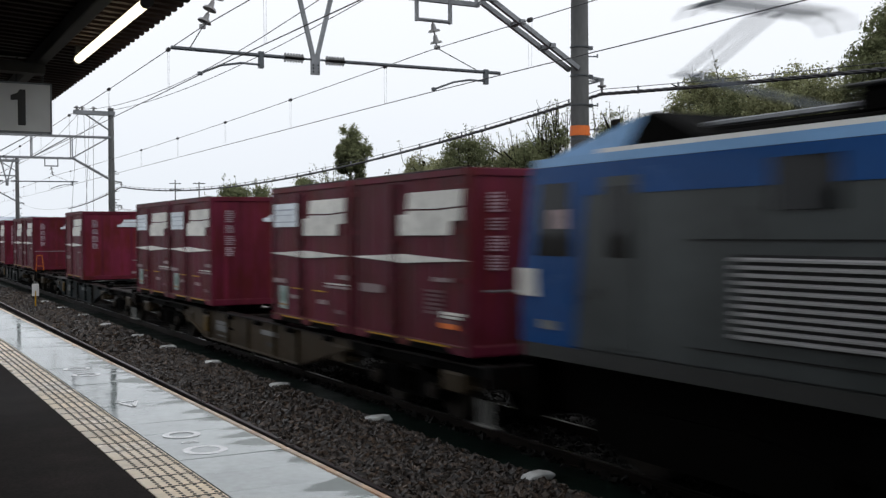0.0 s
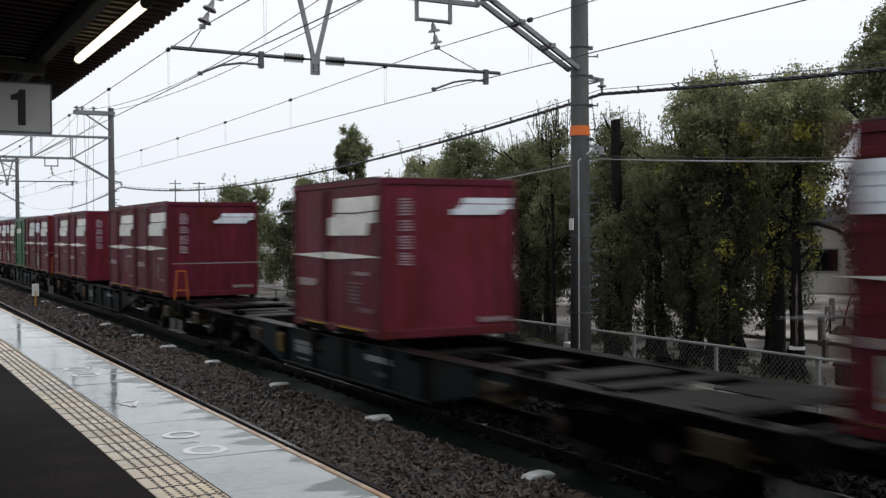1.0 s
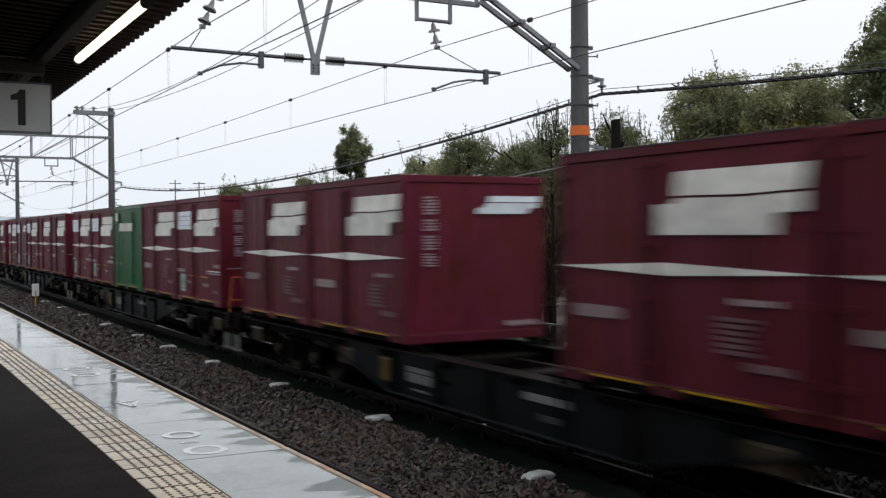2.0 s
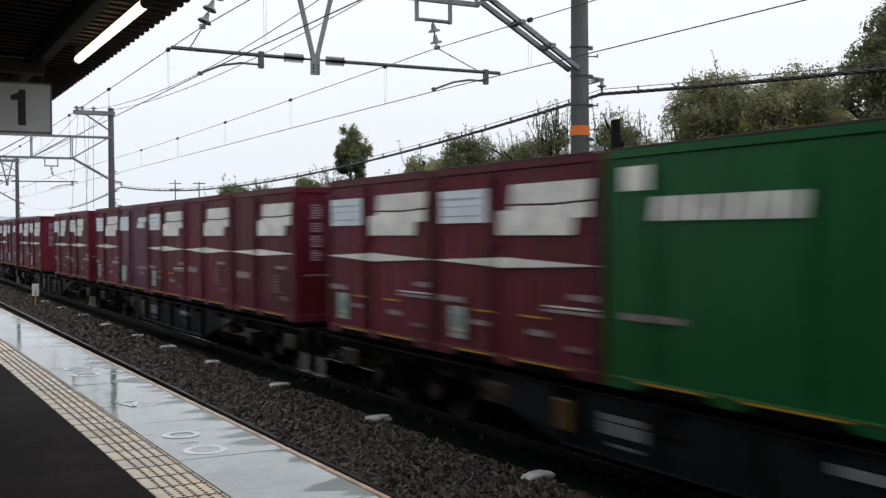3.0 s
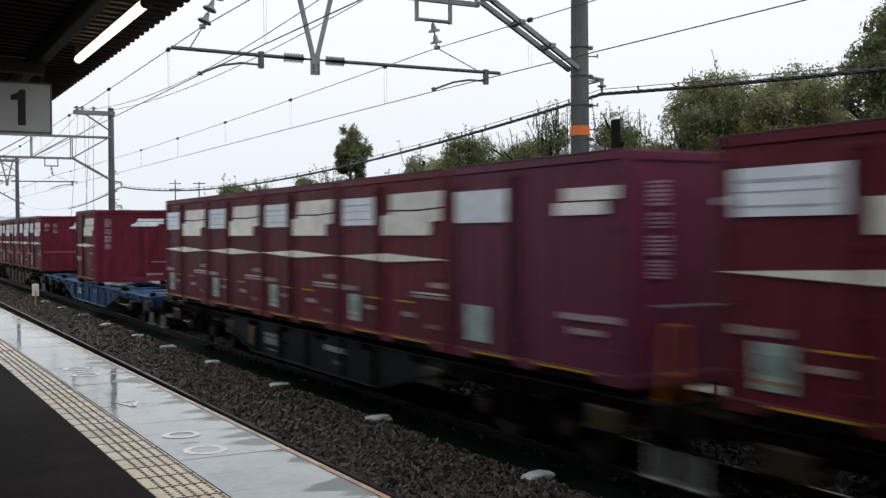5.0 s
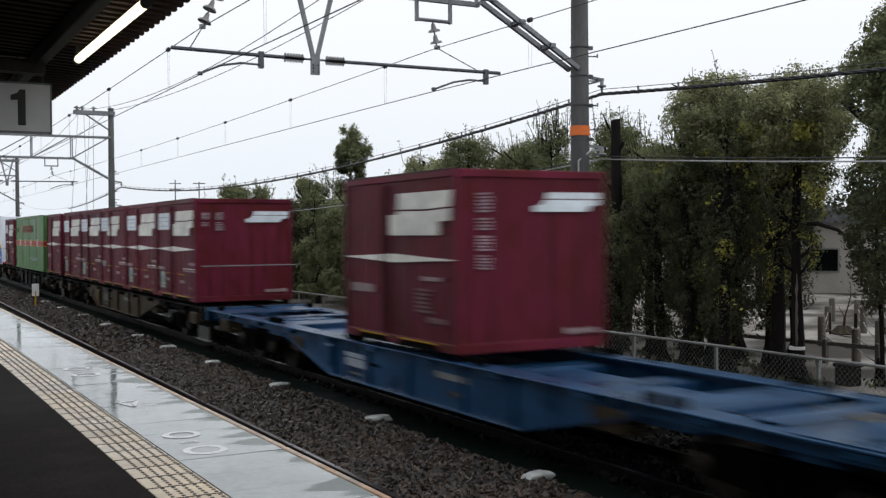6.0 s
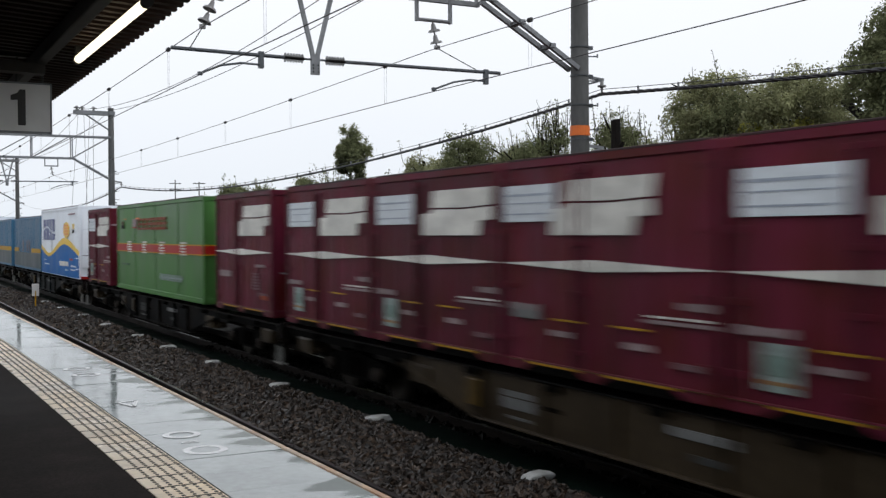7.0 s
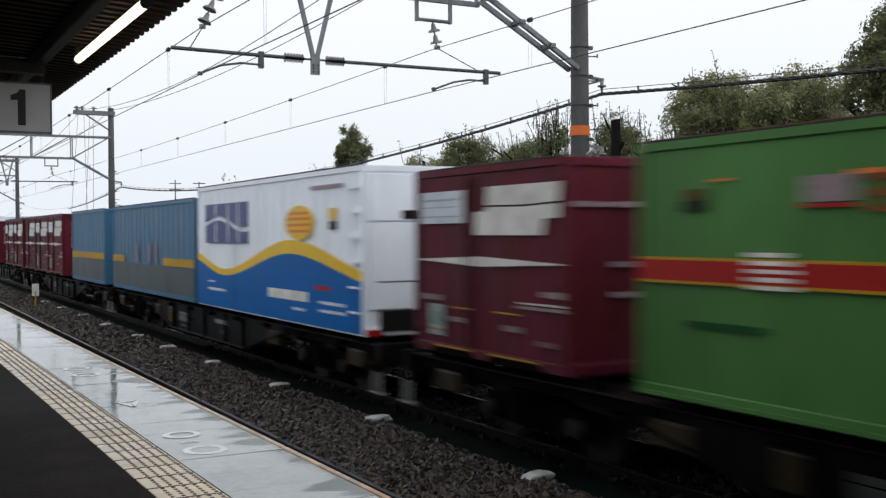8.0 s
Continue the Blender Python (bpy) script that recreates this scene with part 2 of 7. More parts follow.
def water_film(m):
    """Rain stands as a bright film on the slabs and breaks up into ragged tongues towards the track."""
    n, l = m.node_tree.nodes, m.node_tree.links
    bs = n["Principled BSDF"]
    tc, info, add, mp, ns = n.new("ShaderNodeTexCoord"), n.new("ShaderNodeObjectInfo"), n.new("ShaderNodeVectorMath"), n.new("ShaderNodeMapping"), n.new("ShaderNodeTexNoise")
    l.new(tc.outputs["Object"], add.inputs[0])
    l.new(info.outputs["Location"], add.inputs[1])
    l.new(add.outputs[0], mp.inputs["Vector"])
    mp.inputs["Scale"].default_value = (5.0, 1.1, 1)
    ns.inputs["Scale"].default_value, ns.inputs["Detail"].default_value = 1.0, 5
    l.new(mp.outputs[0], ns.inputs["Vector"])
    sep, slope, sm, edge = n.new("ShaderNodeSeparateXYZ"), n.new("ShaderNodeMath"), n.new("ShaderNodeMath"), n.new("ShaderNodeMapRange")
    l.new(tc.outputs["Object"], sep.inputs[0])
    slope.operation, slope.inputs[1].default_value = "MULTIPLY", 0.62
    l.new(sep.outputs["Y"], slope.inputs[0])
    sm.operation = "ADD"
    l.new(ns.outputs[0], sm.inputs[0])
    l.new(slope.outputs[0], sm.inputs[1])
    edge.inputs["From Min"].default_value, edge.inputs["From Max"].default_value = 0.66, 0.74
    l.new(sm.outputs[0], edge.inputs["Value"])
    old_c, old_r = bs.inputs["Base Color"].links[0].from_socket, bs.inputs["Roughness"].links[0].from_socket
    dull, rough = n.new("ShaderNodeMix"), n.new("ShaderNodeMix")
    dull.data_type, dull.blend_type = "RGBA", "MULTIPLY"
    dull.inputs["B"].default_value = (0.7, 0.7, 0.68, 1)
    l.new(edge.outputs[0], dull.inputs["Factor"])
    l.new(old_c, dull.inputs["A"])
    l.new(dull.outputs["Result"], bs.inputs["Base Color"])
    rough.inputs["B"].default_value = 0.4
    l.new(edge.outputs[0], rough.inputs["Factor"])
    l.new(old_r, rough.inputs["A"])
    l.new(rough.outputs["Result"], bs.inputs["Roughness"])


water_film(SLAB)
EDGE = material("worn_edge_line", (0.46, 0.34, 0.23), 0.4, grain=0.25, scale=10, stain=0.35, stain_scale=2.5, bump=0.1, tint=(0.34, 0.19, 0.1), tint_scale=2.0, tint_low=0.52, tint_high=0.7, shift="place")
TILE = material("faded_yellow_tactile_tile", (0.7, 0.57, 0.39), 0.35, grain=0.1, scale=20, stain=0.25, stain_scale=2, bump=0.08, vary=0.1, tint=(0.5, 0.4, 0.27), tint_scale=4.0, tint_low=0.5, tint_high=0.7, shift="place")
MARK = material("worn_white_marking", (0.72, 0.73, 0.74), 0.14, grain=0.15, scale=25, stain=0.2, bump=0.0)
HOUSE = material("pale_render_wall", (0.33, 0.31, 0.275), 0.8, grain=0.08, stain=0.15, bump=0.1)
TILES = material("grey_roof_tile", (0.10, 0.105, 0.115), 0.6, grain=0.2, stain=0.2, bump=0.2)
HILL = material("haze_tinted_hill", (0.50, 0.55, 0.62), 1.0, grain=0.15, scale=0.05, stain=0.15, stain_scale=0.01, bump=0.0)
WOOD = material("weathered_grey_wood", (0.125, 0.108, 0.096), 0.75, grain=0.2, scale=10, stain=0.3, bump=0.2, spec=0.15, streak=0.3)
TUBE = bpy.data.materials.new("lit_fluorescent_tube")
TUBE.use_nodes = True
TUBE.node_tree.nodes["Principled BSDF"].inputs["Emission Color"].default_value = (1.0, 0.9, 0.66, 1)
TUBE.node_tree.nodes["Principled BSDF"].inputs["Emission Strength"].default_value = 1.7


# ---- building helpers ----
def box(bm, x0, x1, y0, y1, z0, z1, bevel=0.0):
    g = bmesh.ops.create_cube(bm, size=1, matrix=Matrix.Translation(((x0 + x1) / 2, (y0 + y1) / 2, (z0 + z1) / 2))
                              @ Matrix.Diagonal((abs(x1 - x0), abs(y1 - y0), abs(z1 - z0), 1)))
    if bevel:
        es = {e for v in g["verts"] for e in v.link_edges}
        bmesh.ops.bevel(bm, geom=list(es), offset=bevel, segments=1, affect="EDGES")


def rod(bm, a, b, r, r2=None, seg=10):
    a, b = Vector(a), Vector(b)
    d = b - a
    m = Matrix.Translation((a + b) / 2) @ d.to_track_quat("Z", "Y").to_matrix().to_4x4()
    bmesh.ops.create_cone(bm, cap_ends=True, segments=seg, radius1=r, radius2=r if r2 is None else r2, depth=d.length, matrix=m)


def bar(bm, a, b, w, h):
    """A square bar from a to b, w across and h high."""
    a, b = Vector(a), Vector(b)
    d = b - a
    up = Vector((0, 0, 1)) if abs(d.normalized().z) < 0.9 else Vector((1, 0, 0))
    s = d.cross(up).normalized()
    u = s.cross(d).normalized()
    m = Matrix.Translation((a + b) / 2) @ Matrix((d.normalized(), s, u)).transposed().to_4x4() @ Matrix.Diagonal((d.length, w, h, 1))
    bmesh.ops.create_cube(bm, size=1, matrix=m)


def plate(bm, outline, y0, y1):
    """A flat plate in the xz plane with that outline, from y0 to y1."""
    f = bm.faces.new([bm.verts.new((x, y0, z)) for x, z in outline])
    r = bmesh.ops.extrude_face_region(bm, geom=[f])
    bmesh.ops.translate(bm, verts=[v for v in r["geom"] if isinstance(v, bmesh.types.BMVert)], vec=(0, y1 - y0, 0))
    bmesh.ops.recalc_face_normals(bm, faces=bm.faces[:])


def plate_x(bm, outline, x0, x1):
    """The same in the yz plane."""
    f = bm.faces.new([bm.verts.new((x0, y, z)) for y, z in outline])
    r = bmesh.ops.extrude_face_region(bm, geom=[f])
    bmesh.ops.translate(bm, verts=[v for v in r["geom"] if isinstance(v, bmesh.types.BMVert)], vec=(x1 - x0, 0, 0))
    bmesh.ops.recalc_face_normals(bm, faces=bm.faces[:])


def mesh_of(name, bm, mat, smooth=False):
    me = bpy.data.meshes.new(name)
    bm.to_mesh(me)
    bm.free()
    me.materials.append(mat)
    if smooth:
        me.shade_smooth()
    return me


def part(name, bm, mat, parent, label="", smooth=False):
    ob = new(name, mesh_of(name, bm, mat, smooth))
    ob.parent = parent
    return tagged(ob, label)


def thing(name, label, category, group="", kind="", at=(0, 0, 0)):
    ob = new(name)
    ob.location = at
    return tagged(ob, label, category, group, kind)


def solid(name, bm, mat, label, category="", group="", kind="", smooth=False):
    return tagged(new(name, mesh_of(name, bm, mat, smooth)), label, category, group, kind)


def raw(name, verts, faces, mat):
    me = bpy.data.meshes.new(name)
    me.from_pydata(verts, [], faces)
    me.materials.append(mat)
    return me


def line(name, points, radius, mat, seg=5):
    """A wire through the points, as a tube mesh."""
    bm = bmesh.new()
    rings = []
    for i, p in enumerate(points):
        d = (Vector(points[min(i + 1, len(points) - 1)]) - Vector(points[max(i - 1, 0)])).normalized()
        s = d.cross(Vector((0, 0, 1))).normalized()
        u = s.cross(d)
        rings.append([bm.verts.new(Vector(p) + radius * (s * math.cos(2 * math.pi * k / seg) + u * math.sin(2 * math.pi * k / seg))) for k in range(seg)])
    for a, b in zip(rings, rings[1:]):
        for k in range(seg):
            bm.faces.new((a[k], a[(k + 1) % seg], b[(k + 1) % seg], b[k]))
    return bm


def sag(a, b, drop, n=16):
    a, b = Vector(a), Vector(b)
    return [a.lerp(b, i / n) - Vector((0, 0, drop * 4 * (i / n) * (1 - i / n))) for i in range(n + 1)]


# ---- ground, tracks and platform ----
ZP, YE = 1.185, 2.600          # platform height and edge
SKEW = Matrix.Translation((-6, 0, 0)) @ pose(0, 0, 0, 0, 0, 0.55) @ Matrix.Translation((6, 0, 0))   # the platform runs slightly askew of the tracks


def ground():
    bm = bmesh.new()
    bmesh.ops.create_grid(bm, x_segments=60, y_segments=60, size=1500)
    bmesh.ops.translate(bm, verts=bm.verts, vec=(0, 0, -0.36))
    solid("ground", bm, EARTH, "pale packed earth beyond the railway fence", "ground", kind="structure")
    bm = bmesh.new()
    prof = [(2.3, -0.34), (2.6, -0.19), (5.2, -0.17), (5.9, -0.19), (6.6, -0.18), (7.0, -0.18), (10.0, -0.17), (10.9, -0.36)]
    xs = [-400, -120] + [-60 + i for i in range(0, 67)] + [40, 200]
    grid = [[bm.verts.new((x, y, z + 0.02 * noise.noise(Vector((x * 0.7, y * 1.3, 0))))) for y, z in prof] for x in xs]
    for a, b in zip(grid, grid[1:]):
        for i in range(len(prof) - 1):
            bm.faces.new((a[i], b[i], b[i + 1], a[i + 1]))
    solid("ballast_bed", bm, BALLAST_BED, "bed under the tracks, coloured black as shade between the stones", "ballast", kind="structure")


def stones(name, x0, x1, y0, y1, count, size, seed, z=-0.17, mat=None, label="loose wet crushed ballast stones between the tracks"):
    rng = np.random.default_rng(seed)
    base = np.array([(x, y, z) for x in (-0.55, 0.55) for y in (-0.42, 0.42) for z in (-0.3, 0.3)])
    faces = np.array([(0, 1, 3, 2), (4, 6, 7, 5), (0, 4, 5, 1), (2, 3, 7, 6), (0, 2, 6, 4), (1, 5, 7, 3)])
    c = np.c_[rng.uniform(x0, x1, count), rng.uniform(y0, y1, count), z + rng.uniform(-0.03, 0.045, count)]
    s = size * rng.uniform(0.55, 1.35, (count, 1, 1)) * rng.uniform(0.6, 1.2, (count, 1, 3))
    v = base[None] * s + rng.normal(0, 0.13, (count, 8, 3)) * s
    q = rng.normal(size=(count, 4)) * (1.0, 0.55, 0.55, 1.0)   # most lie near their flat side
    q /= np.linalg.norm(q, axis=1)[:, None]
    w, x, y, zz = q.T
    rot = np.stack([1 - 2 * (y * y + zz * zz), 2 * (x * y - zz * w), 2 * (x * zz + y * w), 2 * (x * y + zz * w), 1 - 2 * (x * x + zz * zz),
                    2 * (y * zz - x * w), 2 * (x * zz - y * w), 2 * (y * zz + x * w), 1 - 2 * (x * x + y * y)], 1).reshape(-1, 3, 3)
    v = np.einsum("nij,nkj->nki", rot, v) + c[:, None]
    f = (faces[None] + 8 * np.arange(count)[:, None, None]).reshape(-1, 4)
    ob = new(name, raw(name, v.reshape(-1, 3).tolist(), f.tolist(), mat or STONE))
    tagged(ob, label, "ballast", kind="stuff")


def rail_profile(bm, x0, x1, y):
    box(bm, x0, x1, y - 0.062, y + 0.062, -0.153, -0.135)
    box(bm, x0, x1, y - 0.008, y + 0.008, -0.136, -0.045)


def track(yc, label):
    t = thing("railway_track", label, "railway track", kind="structure")
    for s in (-1, 1):
        y = yc + s * 0.566
        bm = bmesh.new()
        rail_profile(bm, -400, 200, y)
        box(bm, -400, 200, y - 0.0325, y + 0.0325, -0.046, -0.004, 0.006)
        rail = part("rail", bm, RAIL, t, "rusty steel rail")
        bm = bmesh.new()
        box(bm, -400, 200, y - 0.026, y + 0.026, -0.004, 0.0)
        part("rail_head", bm, RAIL_TOP, rail, "polished running surface")
    bm = bmesh.new()
    box(bm, -0.12, 0.12, -1.0, 1.0, -0.30, -0.155, 0.015)
    me = mesh_of("sleeper", bm, SLEEPER)
    for i in range(134):
        ob = new("sleeper", me)
        ob.parent, ob.location = t, (-58 + i * 0.62, yc, 0)


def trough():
    """A strip of fine, dark green wet gravel along the rail's foot."""
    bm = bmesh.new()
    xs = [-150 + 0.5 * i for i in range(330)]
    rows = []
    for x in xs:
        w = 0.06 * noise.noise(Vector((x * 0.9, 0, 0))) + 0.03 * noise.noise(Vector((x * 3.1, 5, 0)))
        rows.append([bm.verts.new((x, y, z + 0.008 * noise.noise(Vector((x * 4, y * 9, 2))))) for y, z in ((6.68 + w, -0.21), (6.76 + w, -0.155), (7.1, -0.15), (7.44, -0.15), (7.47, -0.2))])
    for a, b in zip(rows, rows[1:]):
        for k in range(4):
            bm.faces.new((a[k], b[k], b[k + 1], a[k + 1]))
    solid("trackside_strip", bm, DARK_GREEN, "dark green wet strip of fine gravel beside the rail", "gravel strip", kind="structure")


def bags():
    spots = ((-46.8, 6.55), (-42.4, 6.55), (-38.1, 6.58), (-33.7, 6.5), (-29.5, 6.52), (-26.2, 6.52), (-22.55, 6.58), (-18.47, 6.64), (-14.41, 6.75), (-10.06, 6.72), (-6.0, 6.72))
    for i, (x, y) in enumerate(spots):
        bag(x, y, 0.32, i)
    for i, x in enumerate((-25.4, -21.34, -17.23, -13.1)):
        bag(x, 7.72, 0.2, 20 + i)


def bag(x, y, size, seed):
    bm = bmesh.new()
    bmesh.ops.create_icosphere(bm, subdivisions=3, radius=1)
    for v in bm.verts:
        c = v.co.copy()
        k = 1 + 0.26 * noise.noise(c * 1.7 + Vector((seed * 3.1, 0, 0))) + 0.07 * noise.noise(c * 5 + Vector((seed, 7, 0)))
        p = [abs(a) ** 0.45 * math.copysign(1, a) for a in c]
        v.co = Vector((p[0] * 0.28 * size * k, p[1] * 0.6 * size * k, max(-0.05, p[2] * 0.19 * size * k * (1 - 0.3 * abs(c.y)))))
    ob = solid("sandbag", bm, BAG, "small white weathered plastic sandbag lying on the ballast", "sandbag", "sandbags along the track", smooth=True)
    ob.matrix_world = pose(x, y, -0.115, 0, 0, (seed * 37) % 26 - 13)


def marker_post():
    t = thing("marker_post", "short white marker board on a thin post in the ballast", "marker post", at=(-43.1, 5.68, -0.2))
    bm = bmesh.new()
    rod(bm, (0, 0, 0), (0, 0, 0.75), 0.03, seg=8)
    part("post", bm, YELLOW, t, "dull yellow post")
    bm = bmesh.new()
    box(bm, -0.02, 0.02, -0.13, 0.13, 0.55, 1.02, 0.01)
    part("board", bm, SIGN, t, "plain white board")


def platform():
    t = thing("platform", "wet station platform with slabs, tactile strip and asphalt", "platform", kind="structure")
    bm = bmesh.new()
    box(bm, -75, 60, -5.2, 2.35, -0.4, ZP - 0.13)
    part("platform_wall", bm, SLEEPER, t, "concrete platform wall")
    bm = bmesh.new()
    bmesh.ops.create_grid(bm, x_segments=120, y_segments=8, size=0.5)
    for v in bm.verts:
        v.co = Vector((-7.5 + v.co.x * 135, -1.8835 + v.co.y * 6.633, ZP - 0.002 + 0.006 * noise.noise(Vector((v.co.x * 60, v.co.y * 4, 0)))))
    part("asphalt", bm, ASPHALT, t, "dark damp asphalt surface")
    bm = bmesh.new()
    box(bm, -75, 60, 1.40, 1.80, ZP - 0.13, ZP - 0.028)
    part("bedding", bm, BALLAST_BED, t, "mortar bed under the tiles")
    # edge beam with its worn line
    bm = bmesh.new()
    for i in range(67):
        box(bm, -75 + 2 * i, -75 + 2 * i + 1.99, 2.54, YE, ZP - 0.14, ZP + 0.001, 0.012)
    part("edge_line", bm, EDGE, t, "worn whitish edge line with rust-coloured stains")
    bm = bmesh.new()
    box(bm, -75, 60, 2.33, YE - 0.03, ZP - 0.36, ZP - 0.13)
    part("edge_beam", bm, BOGIE, t, "black underside of the platform edge")
    # slabs
    bm = bmesh.new()
    box(bm, -0.2485, 0.2485, -0.364, 0.364, -0.08, 0, 0.002)
    me = mesh_of("slab", bm, SLAB)
    bm = bmesh.new()
    box(bm, -0.244, 0.2485, -0.364, 0.364, -0.08, 0, 0.003)
    me2 = mesh_of("slab", bm, SLAB)
    for i in range(172):
        ob = new("slab", me2 if i % 4 == 3 else me)
        ob.parent = t
        ob.location = (-62.2 + 0.5 * i, 2.170, ZP + 0.0012 * math.sin(i * 2.3))
        ob.rotation_euler = (0.002 * math.sin(i * 1.9), 0.001 * math.sin(i * 3.1), 0)
    # tactile tiles
    bm = bmesh.new()
    box(bm, -0.141, 0.141, -0.18, 0.18, -0.03, 0, 0.003)
    me = mesh_of("tile", bm, TILE)
    vs, fs = [], []
    for i in range(284):
        x = -61.0 + 0.3 * i
        ob = new("tile", me)
        ob.parent, ob.location = t, (x, 1.613, ZP + 0.003)
        if -40 < x < 4:
            for a in range(5):
                for b in range(5):
                    cx, cy, k = x - 0.112 + 0.056 * a, 1.613 - 0.10 + 0.064 * b, len(vs)
                    for r, z in ((0.0115, 0.0), (0.0075, 0.005)):
                        vs += [(cx - r, cy - r, ZP + 0.003 + z), (cx + r, cy - r, ZP + 0.003 + z), (cx + r, cy + r, ZP + 0.003 + z), (cx - r, cy + r, ZP + 0.003 + z)]
                    fs += [(k + 4, k + 5, k + 6, k + 7)] + [(k + j, k + (j + 1) % 4, k + 4 + (j + 1) % 4, k + 4 + j) for j in range(4)]
    bm = bmesh.new()
    box(bm, -0.0095, 0.0095, -0.18, 0.18, -0.006, 0.0005)
    me = mesh_of("tile_joint", bm, BALLAST_BED)
    for i in range(230):
        ob = new("tile_joint", me)
        ob.parent, ob.location = t, (-60.85 + 0.3 * i, 1.613, ZP + 0.003)
    ob = new("tile_studs", raw("tile_studs", vs, fs, STUD))
    ob.parent = t
    tagged(ob, "dark raised studs", kind="stuff")
    t.matrix_world = SKEW


# emission fading with height paints the haze on the backdrop shell
MIST_GLOW = bpy.data.materials.new("glowing_mist")
MIST_GLOW.use_nodes = True
mist_n, mist_l = MIST_GLOW.node_tree.nodes, MIST_GLOW.node_tree.links
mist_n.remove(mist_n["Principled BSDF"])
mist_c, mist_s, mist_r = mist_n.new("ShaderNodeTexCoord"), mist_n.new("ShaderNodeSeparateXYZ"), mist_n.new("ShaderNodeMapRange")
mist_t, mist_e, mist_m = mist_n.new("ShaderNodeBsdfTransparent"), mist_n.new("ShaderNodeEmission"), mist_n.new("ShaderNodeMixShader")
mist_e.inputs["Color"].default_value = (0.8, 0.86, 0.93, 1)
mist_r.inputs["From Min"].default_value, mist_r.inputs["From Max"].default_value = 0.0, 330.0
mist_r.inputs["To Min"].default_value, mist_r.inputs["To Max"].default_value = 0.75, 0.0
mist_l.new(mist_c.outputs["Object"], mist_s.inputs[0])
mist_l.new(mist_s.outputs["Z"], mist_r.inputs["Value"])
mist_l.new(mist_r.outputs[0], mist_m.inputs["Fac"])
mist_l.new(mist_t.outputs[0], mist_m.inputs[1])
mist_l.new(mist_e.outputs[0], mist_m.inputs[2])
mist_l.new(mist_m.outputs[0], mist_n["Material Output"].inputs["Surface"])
STUD = material("dark_tile_stud", (0.05, 0.04, 0.03), 0.45, grain=0.15, stain=0.2, bump=0.0)


def ring_mark(x, y, r, w, squash=1.0):
    bm = bmesh.new()
    n = 40
    outer = [bm.verts.new((r * math.cos(2 * math.pi * i / n), squash * r * math.sin(2 * math.pi * i / n), 0)) for i in range(n)]
    inner = [bm.verts.new(((r - w) * math.cos(2 * math.pi * i / n), squash * (r - w) * math.sin(2 * math.pi * i / n), 0)) for i in range(n)]
    for i in range(n):
        bm.faces.new((outer[i], outer[(i + 1) % n], inner[(i + 1) % n], inner[i]))
    ob = solid("floor_marking", bm, MARK, "worn white painted ring on the platform slabs", "marking", "painted rings on the platform")
    ob.location = (x, y, ZP + 0.0032)


def markings():
    for x, r in ((-7.85, 0.14), (-7.215, 0.155), (-12.32, 0.15), (-11.75, 0.15)):
        ring_mark(x, 2.05, r, 0.05)
    for x in (-7.54, -12.03):
        ring_mark(x, 2.0, 0.036, 0.016)
        ring_mark(x, 2.058, 0.036, 0.016)
    bm = bmesh.new()
    for a, b in (((-0.17, -0.09), (0.15, 0.0)), ((0.15, 0.0), (-0.17, 0.09)), ((-0.16, -0.09), (-0.16, 0.09))):
        bar(bm, (*a, 0), (*b, 0), 0.035, 0.002)
    ob = solid("floor_marking", bm, MARK, "worn white painted wedge on the platform slabs", "marking")
    ob.matrix_world = pose(-9.5, 2.03, ZP + 0.004)


def canopy():
    t = thing("canopy", "dark corrugated platform canopy on steel beams", "canopy", kind="structure")
    # corrugated roof sheet: ridges run across the platform, the rim shows their teeth
    # past the camera the roof is unseen, run on to cut sky light
    x0, pitch, n = -15.6, 0.158, 385
    prof = []
    for i in range(n):
        x = x0 + i * pitch
        prof += [(x, 0.0), (x + 0.062, 0.0), (x + 0.072, 0.095), (x + 0.148, 0.095)]
    vs, fs = [], []
    for x, dz in prof:
        for y, z in ((1.83, 4.17), (-4.6, 4.55)):
            vs += [(x, y, z + dz), (x, y, z + dz + 0.012)]
    for i in range(len(prof) - 1):
        a, b = 4 * i, 4 * i + 4
        fs += [(a, b, b + 2, a + 2), (a + 1, a + 3, b + 3, b + 1), (a, a + 1, b + 1, b), (a + 2, b + 2, b + 3, a + 3)]
    ob = new("roof_sheet", raw("roof_sheet", vs, fs, ROOF))
    ob.parent = t
    for y in (1.27, 0.55, -0.6, -2.2, -3.8):
        z = 4.17 + (1.83 - y) * 0.059
        bm = bmesh.new()
        box(bm, -15.6, 45.2, y - 0.045, y + 0.045, z - 0.12, z - 0.004, 0.008)
        part("purlin", bm, BEAM, t, "dark steel purlin")
    for k in range(12):
        x = -14.2 + 5.0 * k
        bm = bmesh.new()
        plate_x(bm, [(-4.5, 4.2), (1.3, 4.0), (1.3, 4.08), (-4.5, 4.42)], x - 0.07, x + 0.07)
        part("rafter", bm, BEAM, t, "dark steel cross beam")
    # bar from which the number sign hangs
    bm = bmesh.new()
    box(bm, -9.53, -9.47, 0.5, 1.42, 4.18, 4.23)
    part("sign_bar", bm, BEAM, t, "thin cross bar")
    # wall out of view, added to hold back light behind the platform
    bm = bmesh.new()
    box(bm, -16, 46, -4.95, -4.65, ZP - 0.1, 3.6)
    solid("wall_back", bm, HOUSE, "unseen wall behind the platform, added to block light", "wall", kind="structure")


